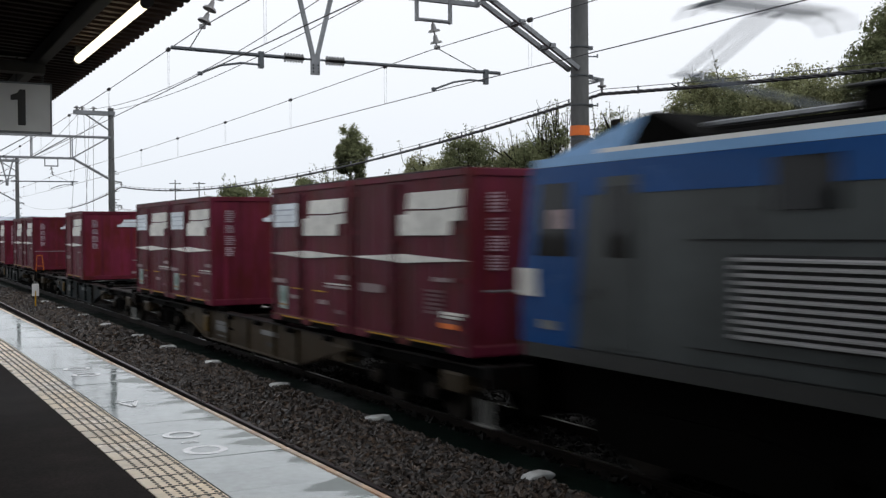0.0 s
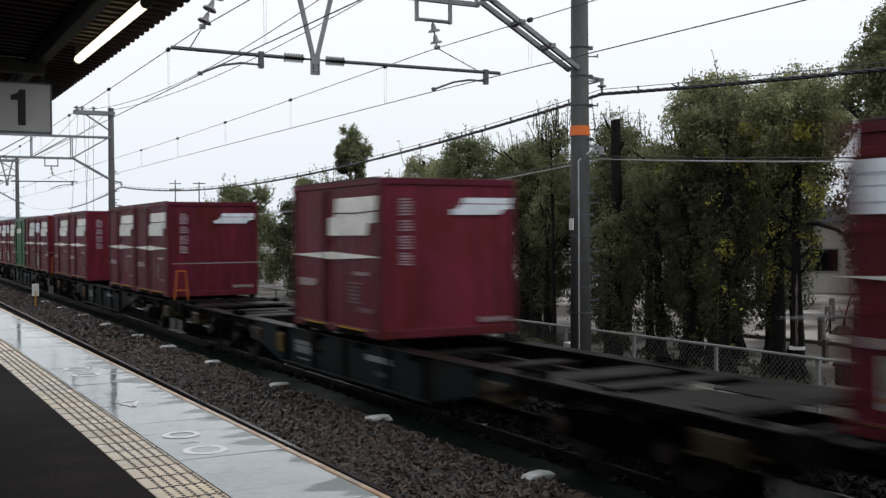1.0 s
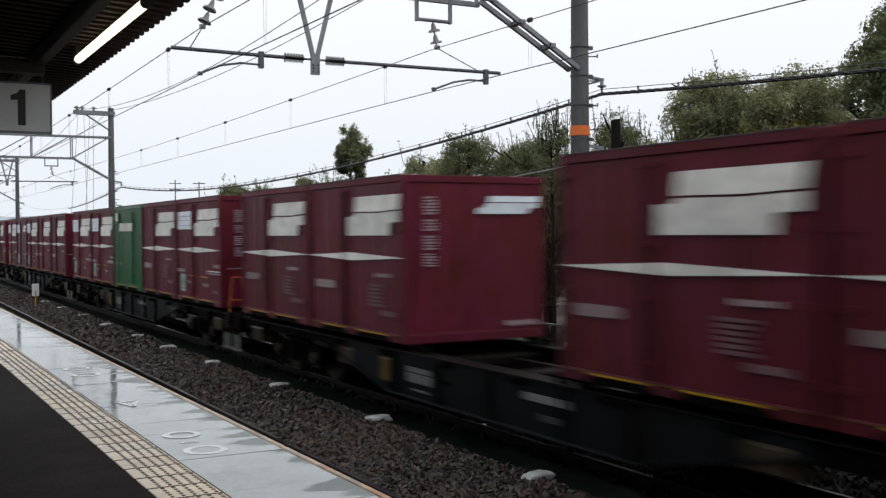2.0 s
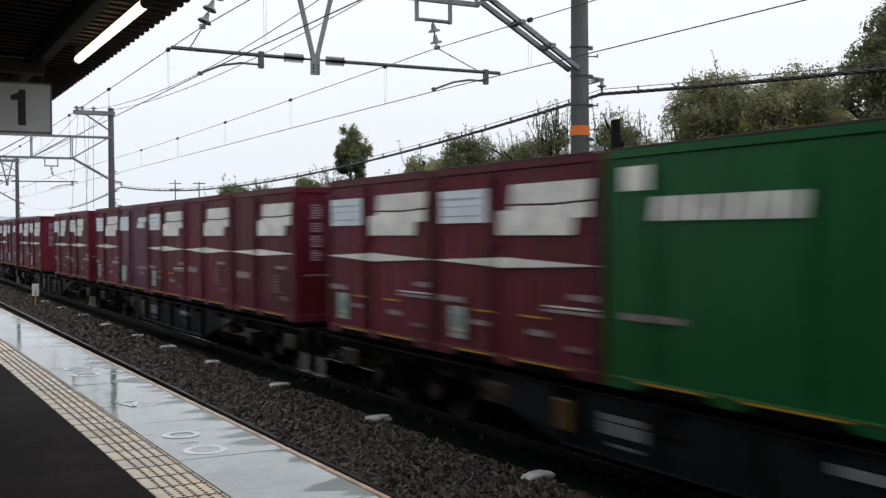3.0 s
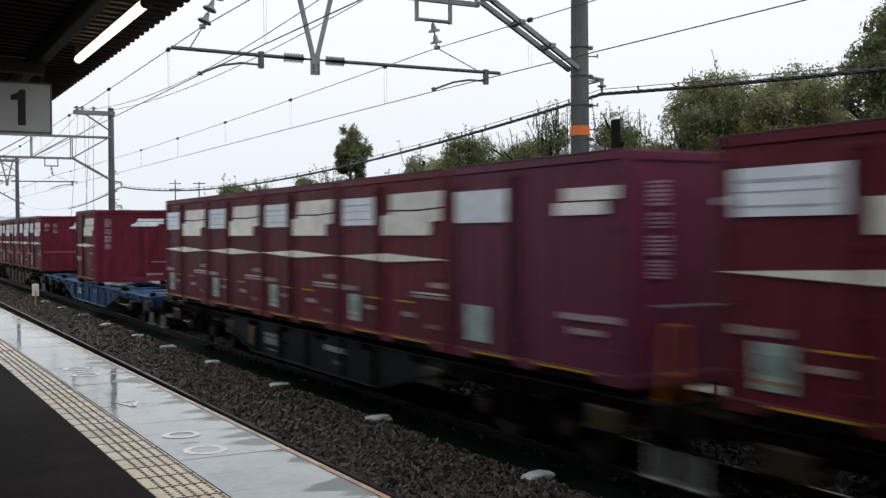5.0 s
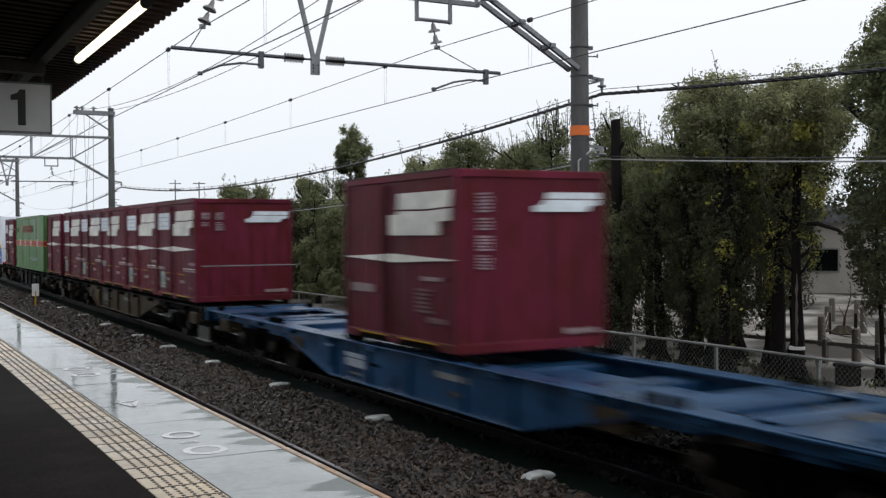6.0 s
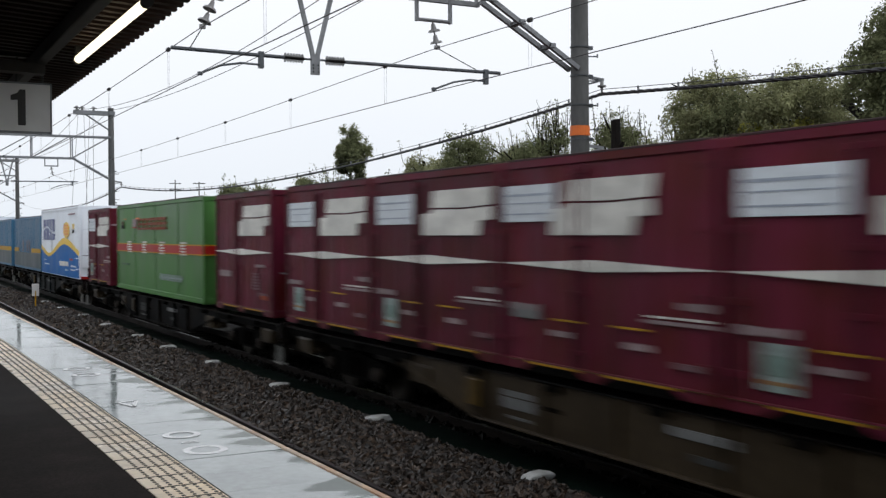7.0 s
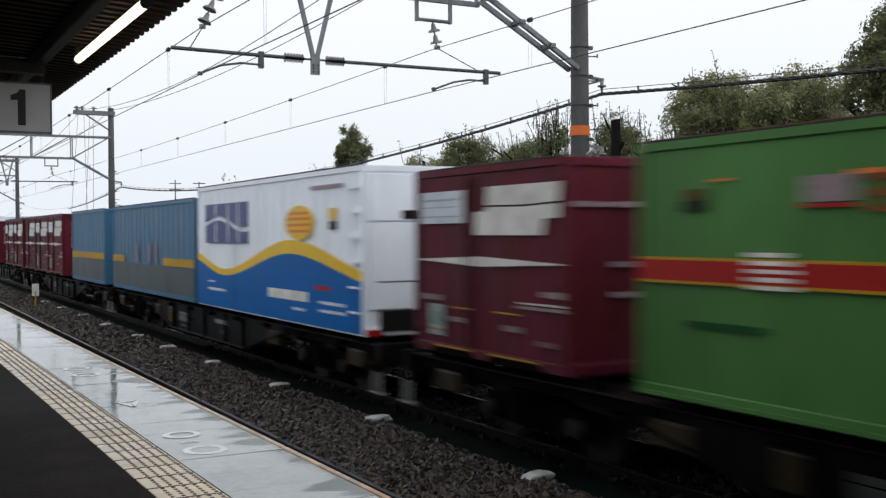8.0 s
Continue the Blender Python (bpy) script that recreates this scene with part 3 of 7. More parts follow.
def platform_lamp():
    t = thing("fluorescent_lamp", "bare lit fluorescent tube under the canopy edge", "lamp", at=(-7.6, 1.495, 4.08))
    bm = bmesh.new()
    rod(bm, (-1.15, 0, 0), (1.15, 0, 0), 0.032, seg=16)
    part("tube", bm, TUBE, t, "glowing warm white tube", True)
    for x in (-1.18, 1.18):
        bm = bmesh.new()
        rod(bm, (x - 0.03, 0, 0), (x + 0.03, 0, 0), 0.036, seg=14)
        box(bm, x - 0.015, x + 0.015, -0.02, 0.02, 0.0, 0.13)
        part("socket", bm, BEAM, t, "dark lamp socket")


def number_sign():
    t = thing("platform_sign", "white square platform sign with a black number", "sign", at=(-9.5, 1.125, 3.757))
    bm = bmesh.new()
    box(bm, -0.035, 0.035, -0.265, 0.265, -0.205, 0.205, 0.008)
    part("panel", bm, SIGN, t, "white panel")
    bm = bmesh.new()
    for a, b, c, d in ((-0.268, 0.268, 0.198, 0.212), (-0.268, 0.268, -0.212, -0.198), (-0.272, -0.258, -0.212, 0.212), (0.258, 0.272, -0.212, 0.212)):
        box(bm, -0.04, 0.04, a, b, c, d)
    part("frame", bm, STEEL, t, "thin metal frame")
    bm = bmesh.new()
    plate_x(bm, [(0.0, -0.15), (0.062, -0.15), (0.062, 0.15), (0.018, 0.15), (-0.005, 0.118), (-0.055, 0.10), (-0.055, 0.058), (0.0, 0.062)], 0.034, 0.038)
    part("numeral", bm, SIGN_INK, t, "black numeral 1")
    for y in (-0.2, 0.0, 0.2):
        bm = bmesh.new()
        rod(bm, (0, y, 0.205), (0, y, 0.42), 0.011, seg=8)
        part("hanger", bm, BEAM, t, "thin hanging rod")


# ---- overhead line ----
def insulator(bm, a, b, r, discs):
    a, b = Vector(a), Vector(b)
    rod(bm, a, b, r * 0.32, seg=8)
    d = (b - a) / discs
    for i in range(discs):
        c = a + d * (i + 0.5)
        rod(bm, c - d * 0.22, c + d * 0.22, r, r * 0.45, seg=12)


def portal(x, detail=True):
    t = thing("catenary_portal", "weathered concrete mast with a steel truss over the tracks", "catenary mast", "masts of the overhead line", at=(x, 0, 0))
    for y in (10.78, -5.6):
        bm = bmesh.new()
        rod(bm, (0, y, -0.6), (0, y, 9.0), 0.185, 0.135, seg=24)
        part("mast", bm, POLE, t, "weathered concrete mast", True)
    # truss
    for z in (6.44, 7.52):
        for s in (-0.25, 0.25):
            bm = bmesh.new()
            bar(bm, (s, -5.5, z), (s, 8.92 if z < 7 else 10.7, z), 0.075, 0.075)
            part("chord", bm, STEEL, t, "galvanised truss chord")
    ys = [8.88 - 1.85 * i for i in range(8)]
    for i, y in enumerate(ys):
        for s in (-0.25, 0.25):
            bm = bmesh.new()
            bar(bm, (s, y, 6.44), (s, y, 7.52), 0.05, 0.05)
            bar(bm, (s, y, 6.44), (s, y + 1.75, 7.50), 0.05, 0.05)
            part("truss_web", bm, STEEL, t, "truss bracing")
    for s in (-0.14, 0.14):
        bm = bmesh.new()
        bar(bm, (s, 8.9, 6.47), (s * 0.9, 10.66, 5.47), 0.07, 0.075)
        part("brace", bm, STEEL, t, "sloping steel brace")
    for y, z in ((9.5, 6.13), (10.1, 5.79)):
        bm = bmesh.new()
        box(bm, -0.2, 0.2, y - 0.05, y + 0.05, z - 0.02, z + 0.05)
        part("brace_plate", bm, STEEL, t, "small tie plate")
    # clamps on the mast
    for z in (1.3, 1.75, 2.2, 2.62, 2.98, 3.36, 4.28, 4.86, 5.36, 5.85):
        bm = bmesh.new()
        rod(bm, (0, 10.78, z - 0.011), (0, 10.78, z + 0.011), 0.19 - 0.004 * z, seg=20)
        box(bm, -0.02, 0.06, 10.93, 11.02, z - 0.03, z + 0.03)
        part("clamp", bm, DARK_STEEL, t, "galvanised band clamp")
    bm = bmesh.new()
    rod(bm, (0, 10.78, 4.335), (0, 10.78, 4.5), 0.171, seg=24)
    part("orange_band", bm, BAND, t, "bright orange band")
    bm = bmesh.new()
    rod(bm, (0.12, 10.66, -0.3), (0.12, 10.66, 3.9), 0.014, seg=8)
    rod(bm, (0.12, 10.66, 3.9), (0.16, 10.85, 4.05), 0.014, seg=8)
    part("conduit", bm, PALE_CABLE, t, "pale cable conduit")
    bm = bmesh.new()
    box(bm, -0.06, 0.06, 10.585, 10.60, 2.72, 2.92)
    part("mast_plate", bm, SIGN, t, "small white plate")
    for i in range(11):
        z = 1.5 + 0.42 * i
        bm = bmesh.new()
        bar(bm, (0.02, 10.9, z), (0.05, 11.12, z + 0.01), 0.02, 0.02)
        bar(bm, (0.05, 11.12, z - 0.012), (0.05, 11.12, z + 0.05), 0.02, 0.02)
        part("step_iron", bm, DARK_STEEL, t, "steel step iron")
    # side brackets
    for z in (5.36, 4.18):
        bm = bmesh.new()
        bar(bm, (0, 10.9, z), (0, 11.28, z - 0.04), 0.05, 0.05)
        bar(bm, (0, 10.9, z - 0.14), (0, 11.25, z - 0.05), 0.04, 0.03)
        part("bracket", bm, STEEL, t, "cable bracket")
        bm = bmesh.new()
        rod(bm, (0, 11.25, z - 0.18), (0, 11.25, z - 0.05), 0.03, seg=10)
        rod(bm, (0, 11.25, z - 0.16), (0, 11.25, z - 0.13), 0.075, seg=14)
        part("insulator", bm, WHITE_PORCELAIN, t, "pale pin insulator", True)
    # top feeder bracket
    bm = bmesh.new()
    bar(bm, (0.12, 9.0, 8.72), (0.12, 10.95, 8.72), 0.1, 0.2)
    bar(bm, (-0.12, 9.0, 8.72), (-0.12, 10.95, 8.72), 0.1, 0.2)
    bar(bm, (0, 9.45, 8.7), (0, 10.65, 7.92), 0.07, 0.07)
    part("feeder_arm", bm, STEEL, t, "feeder bracket at the mast top")
    for y in (9.15, 9.4, 9.95, 10.75):
        bm = bmesh.new()
        insulator(bm, (0, y, 8.74), (0, y, 9.04), 0.17, 2)
        part("insulator", bm, WHITE_PORCELAIN, t, "pale pin insulator", True)
    # cross tube with its V hanger
    bm = bmesh.new()
    bar(bm, (0, 5.62, 6.44), (0, 5.90, 5.30), 0.06, 0.05)
    bar(bm, (0, 6.24, 6.44), (0, 5.95, 5.30), 0.06, 0.05)
    box(bm, -0.03, 0.03, 5.86, 5.99, 5.06, 5.36)
    part("v_hanger", bm, STEEL, t, "V-shaped steel hanger")
    for z in (5.10, 5.15, 5.20):
        for y in (5.885, 5.965):
            bm = bmesh.new()
            rod(bm, (0.03, y, z), (0.036, y, z), 0.012, seg=6)
            part("bolt", bm, BOGIE, t, "dark bolt")
    for a, b, i0, i1 in ((3.77, 5.44, 5.46, 5.73), (9.17, 6.41, 6.12, 6.39)):
        bm = bmesh.new()
        rod(bm, (0, a, 5.30), (0, b, 5.285), 0.028, seg=10)
        rod(bm, (0, min(i0, b), 5.285), (0, 5.92, 5.285), 0.016, seg=8)
        part("cross_tube", bm, DARK_STEEL, t, "slim cross tube")
        bm = bmesh.new()
        insulator(bm, (0, i0 - 0.02, 5.285), (0, i1 + 0.02, 5.285), 0.072, 7)
        part("rod_insulator", bm, PORCELAIN, t, "dark ribbed insulator")
    for yd, yc, ym, y0, y1 in ((8.9, 7.94, 8.0, 7.64, 8.24), (5.08, 4.18, 4.22, 3.9, 4.5)):
        bm = bmesh.new()
        box(bm, -0.035, 0.035, yd - 0.035, yd + 0.035, 5.10, 5.34)
        pts = [(0, yd - 0.02, 5.15), (0, yd - 0.3, 5.155), (0, yd - 0.6, 5.10), (0, yc, 4.965)]
        for a, b in zip(pts, pts[1:]):
            rod(bm, a, b, 0.016, seg=8)
        box(bm, -0.03, 0.03, yc - 0.03, yc + 0.03, 4.94, 4.99)
        part("steady_arm", bm, DARK_STEEL, t, "curved steady arm")
        bm = bmesh.new()
        rod(bm, (0, y0, 6.05), (0, y1, 6.05), 0.03, seg=8)
        for y in (y0, y1):
            bar(bm, (0, y, 6.02), (0, y, 6.5), 0.045, 0.06)
        part("hanger_frame", bm, STEEL, t, "square hanger frame")
        bm = bmesh.new()
        hang = 0.42 if yc < 6 else -0.2      # the string hangs aslant
        for z in (5.98, 5.80):
            for r0, r1, z0, z1, k in ((0.014, 0.014, z - 0.13, z + 0.05, 8), (0.05, 0.028, z - 0.08, z + 0.02, 14), (0.102, 0.085, z - 0.105, z - 0.075, 18)):
                rod(bm, (0, ym + hang * (z0 - 5.63), z0), (0, ym + hang * (z1 - 5.63), z1), r0, r1, seg=k)
        box(bm, -0.03, 0.03, ym - 0.04, ym + 0.04, 5.60, 5.66)
        part("insulator", bm, WHITE_PORCELAIN, t, "two-disc hanging insulator")
        bm = bmesh.new()
        rod(bm, (0, ym, 5.62), (0, ym + (0.74 if yc > 6 else -0.18), 5.315), 0.008, seg=6)
        part("stay", bm, WIRE, t, "thin stay wire")
    return t


XP = (-128.0, -91.6, -54.2, -14.8, 24.6, 64.0)


def overhead():
    first = portal(XP[3])
    for x in XP[:3] + XP[4:]:
        far = copy_thing(first, Matrix.Translation((x, 0, 0)))
        for c in [c for c in far.children if c.name.startswith("orange_band")]:
            bpy.data.objects.remove(c)
    # guy wires of the mast further along
    t = thing("stay_wires", "thin steel stay wires hung beside the mast", "wire")
    for x, y, d in ((-54.1, 9.2, -0.5), (-54.3, 9.5, 0.1), (-54.1, 9.75, -0.35), (-54.3, 9.95, -0.1)):
        bm = bmesh.new()
        rod(bm, (x, y, 8.7), (x + 0.3, y + d, 2.6), 0.011, seg=5)
        part("stay", bm, STEEL, t, "thin stay wire")
    for yc, z0 in ((7.94, 4.93), (4.18, 4.95)):
        t = thing("overhead_line", "contact wire hung from a sagging messenger wire", "overhead wire", "overhead lines of the tracks")
        pts = [(x, yc + (0.0 if i % 2 else 0.16), z0) for i, x in enumerate(XP)]
        part("contact_wire", line("contact_wire", [p for a, b in zip(pts, pts[1:]) for p in sag(a, b, 0.04 if a[0] > -20 else 0.0, 8)], 0.0075, WIRE), WIRE, t, "straight contact wire")
        mes = [sag((a[0], a[1], 5.6), (b[0], b[1], 5.6), 0.12, 24) for a, b in zip(pts, pts[1:])]
        part("messenger_wire", line("messenger_wire", [p for s in mes for p in s], 0.0072, WIRE), WIRE, t, "sagging messenger wire")
        for k, s in enumerate(mes):
            a, b = XP[k], XP[k + 1]
            for i in range(8):
                x = b - 1.8 - 4.72 * i if b < 0 else a + 2.75 + 4.72 * i
                if x < a + 1.5 or x > b - 1.5:
                    break
                u = (x - a) / (b - a)
                p = s[0].lerp(s[-1], u) - Vector((0, 0, 0.12 * 4 * u * (1 - u)))
                bm = bmesh.new()
                for d in (-0.05, 0.05):
                    rod(bm, (p.x + d, p.y, p.z), (p.x + d * 0.7, p.y, z0), 0.0017, seg=4)
                rod(bm, (p.x - 0.035, p.y, p.z + 0.0), (p.x + 0.035, p.y, p.z + 0.0), 0.034, seg=10)
                part("dropper", bm, WIRE, t, "thin looped dropper")
    for y, d in ((9.4, 1.05), (10.75, 0.7)):
        bm = line("feeder_wire", [p for a, b in zip(XP, XP[1:]) for p in sag((a, y, 8.88), (b, y, 8.88), d)], 0.012, WIRE)
        solid("feeder_wire", bm, WIRE, "bare feeder wire between the mast tops", "overhead wire", "feeder wires")
    # bundled cable with its carrier wire
    t = thing("bundled_cable", "black bundled cable hung from a carrier wire", "cable")
    run = [p for a, b in zip(XP, XP[1:]) for p in sag((a, 11.25, 5.16), (b, 11.25, 5.16), 0.74, 40)]
    part("carrier_wire", line("carrier_wire", run, 0.006, WIRE), WIRE, t, "thin carrier wire")
    fine = [p for a, b in zip(XP, XP[1:]) for p in sag((a, 11.25, 5.16), (b, 11.25, 5.16), 0.74, 480)]
    for k in range(3):
        twist = [p + Vector((0, 0.017 * math.cos(i * 0.85 + 2.094 * k), -0.082 + 0.017 * math.sin(i * 0.85 + 2.094 * k))) for i, p in enumerate(fine) if -70 < p.x < 8]
        part("cable", line("cable", twist, 0.0165, CABLE), CABLE, t, "thick black twisted cable")
    for p in run:
        if -60 < p.x < 5:
            bm = bmesh.new()
            box(bm, p.x - 0.01, p.x + 0.01, p.y - 0.014, p.y + 0.014, p.z - 0.12, p.z + 0.016)
            part("cable_ring", bm, STEEL, t, "cable hanger")
    t = thing("signal_cable", "pale and dark signal cables on the masts", "cable")
    for z, r, m in ((3.95, 0.012, PALE_CABLE), (4.0, 0.009, CABLE)):
        part("cable", line("cable", [p for a, b in zip(XP, XP[1:]) for p in sag((a, 11.25, z), (b, 11.25, z), 0.8 if a > -20 else 0.62, 30)], r, m), m, t)


# ---- fence, trees and what lies behind ----
def fence():
    t = thing("wire_fence", "low galvanised mesh fence along the railway", "fence", kind="structure")
    y = 11.5
    bm = bmesh.new()
    rod(bm, (-75, y, 0.90), (5, y, 0.92), 0.022, seg=8)
    part("top_rail", bm, FENCE, t, "galvanised top rail")
    bm = bmesh.new()
    box(bm, -0.026, 0.026, -0.026, 0.026, -0.5, 0.92, 0.005)
    me = mesh_of("post", bm, FENCE)
    for i in range(40):
        ob = new("post", me)
        ob.parent, ob.location = t, (-74.3 + 2 * i, y + 0.03, 0)
    vs, fs = [], []
    for i in range(560):
        for d in (1, -1):
            x0 = -42 + i * 0.085
            x1 = x0 + d * 1.05
            k = len(vs)
            vs += [(x0 - 0.003, y, -0.2), (x0 + 0.003, y, -0.2), (x1 + 0.003, y, 0.88), (x1 - 0.003, y, 0.88)]
            fs.append((k, k + 1, k + 2, k + 3))
    ob = new("mesh_wire", raw("mesh_wire", vs, fs, FENCE))
    ob.parent = t
    tagged(ob, "diamond wire mesh", kind="stuff")


def leaf_mesh(name, points, normals, size, mat, rng):
    n = len(points)
    a = rng.normal(size=(n, 3))
    a -= (a * normals).sum(1)[:, None] * normals * 0.9
    a /= np.linalg.norm(a, axis=1)[:, None]
    b = np.cross(a, normals + rng.normal(0, 0.35, (n, 3)))
    b /= np.linalg.norm(b, axis=1)[:, None] + 1e-9
    s = size * rng.uniform(0.6, 1.4, (n, 1))
    # every blade faces out of its clump, and is shaded with the clump's roundness
    turn = np.sign((np.cross(a, b) * normals).sum(1))[:, None]
    b = b * np.where(turn == 0, 1, turn)
    v = np.stack([points - a * s, points - b * s * 0.45, points + a * s, points + b * s * 0.45], 1).reshape(-1, 3)
    f = np.arange(4 * n).reshape(-1, 4)
    me = raw(name, v.tolist(), f.tolist(), mat)
    soft = normals + rng.normal(0, 0.22, (n, 3))
    soft /= np.linalg.norm(soft, axis=1)[:, None] + 1e-9
    me.polygons.foreach_set("use_smooth", np.ones(n, bool))
    me.normals_split_custom_set_from_vertices(np.repeat(soft, 4, axis=0).tolist())
    return me


def tree(x, y, height, width, bottom, seed, leaves, mat=None, twigs=0, size=0.085, yellow=0.0, trunk=0.14, lumps=26, label="dense dark evergreen tree behind the fence"):
    rng = np.random.default_rng(seed)
    t = thing("tree", label, "tree", "trees beyond the fence", at=(x, y, -0.36))
    bm = bmesh.new()
    tips = []
    pts = [Vector((0, 0, -0.2))]
    for i in range(1, 6):
        pts.append(Vector((0.05 * i * rng.normal() * 0.6, 0.05 * i * rng.normal() * 0.6, height * 0.86 * i / 5)))
    for i in range(5):
        rod(bm, pts[i], pts[i + 1], trunk * (1 - 0.17 * i), trunk * (1 - 0.17 * (i + 1)), seg=9)
    for i in range(12):
        k = rng.integers(2, 5)
        a = pts[k].lerp(pts[k + 1], rng.uniform()) if k < 5 else pts[5]
        ang = rng.uniform(0, 2 * math.pi)
        r = width * 0.5 * rng.uniform(0.45, 0.85)
        b = a + Vector((math.cos(ang) * r, math.sin(ang) * r, height * rng.uniform(0.06, 0.2)))
        mid = a.lerp(b, 0.5) + Vector((0, 0, -0.1))
        rod(bm, a, mid, trunk * 0.4, trunk * 0.28, seg=6)
        rod(bm, mid, b, trunk * 0.28, trunk * 0.1, seg=6)
        tips.append(b)
    part("trunk", bm, BARK, t, "dark trunk and limbs")
    # crown: many uneven clumps of leaves
    pts_all, nor_all = [], []
    m = max(20, int(leaves / lumps))
    for i in range(lumps):
        h = bottom + (height - bottom) * (i + rng.uniform()) / lumps
        f = (h - bottom) / (height - bottom)
        spread = width * 0.5 * (0.62 + 0.38 * math.sin(math.pi * min(1, 0.2 + 0.72 * f)))
        ang, rr = rng.uniform(0, 2 * math.pi), spread * math.sqrt(rng.uniform(0.0, 1)) * 0.78
        c = np.array([rr * math.cos(ang), rr * math.sin(ang), h])
        rad = np.array([1, 1, 0.85]) * rng.uniform(0.34, 0.56) * min(1.25, max(0.8, width * 0.38))
        c[2] = min(c[2], height - rad[2])
        d = rng.normal(size=(m, 3))
        d /= np.linalg.norm(d, axis=1)[:, None]
        r = rng.uniform(0.35, 1.05, (m, 1)) + 0.12 * rng.normal(size=(m, 1)) ** 2
        pts_all.append(c + d * rad * r)
        nor_all.append(d)
    pts_all, nor_all = np.concatenate(pts_all), np.concatenate(nor_all)
    pick = rng.uniform(size=len(pts_all)) < yellow
    ob = new("crown", leaf_mesh("crown", pts_all[~pick], nor_all[~pick], size, mat or LEAF, rng))
    ob.parent = t
    if yellow:
        ob = new("yellow_foliage", leaf_mesh("yellow_leaves", pts_all[pick], nor_all[pick], size * 1.1, LEAF_YELLOW, rng))
        ob.parent = t
        tagged(ob, "yellowing leaves", kind="stuff")
    if twigs:
        bm = bmesh.new()
        tp, tn = [], []
        for i in range(twigs):
            ang, rr = rng.uniform(0, 2 * math.pi), width * 0.5 * math.sqrt(rng.uniform(0, 1))
            a = Vector((rr * math.cos(ang) * 0.8, rr * math.sin(ang) * 0.8, height * rng.uniform(0.7, 0.93)))
            b = a + Vector((rng.normal() * 0.25, rng.normal() * 0.25, rng.uniform(0.5, 1.3)))
            rod(bm, a, b, 0.012, 0.004, seg=4)
            for k in range(14):
                q = a.lerp(b, rng.uniform(0.2, 1.0))
                tp.append((q.x + rng.normal() * 0.06, q.y + rng.normal() * 0.06, q.z))
                tn.append((rng.normal(), rng.normal(), rng.normal()))
        tagged(part("shoot_growth", bm, BARK, t, "thin upright shoots"), kind="stuff")
        tn = np.array(tn)
        tn /= np.linalg.norm(tn, axis=1)[:, None]
        ob = new("shoot_foliage", leaf_mesh("shoot_foliage", np.array(tp), tn, size * 0.8, mat or LEAF, rng))
        ob.parent = t
    return t


def clumps(rng, centres, radii, each):
    m = len(centres)
    d = rng.normal(size=(m, each, 3))
    d /= np.linalg.norm(d, axis=2)[:, :, None]
    r = rng.uniform(0.3, 1.05, (m, each, 1)) + 0.1 * rng.normal(size=(m, each, 1)) ** 2
    p = centres[:, None, :] + d * radii[:, None, :] * r
    return p.reshape(-1, 3), d.reshape(-1, 3)


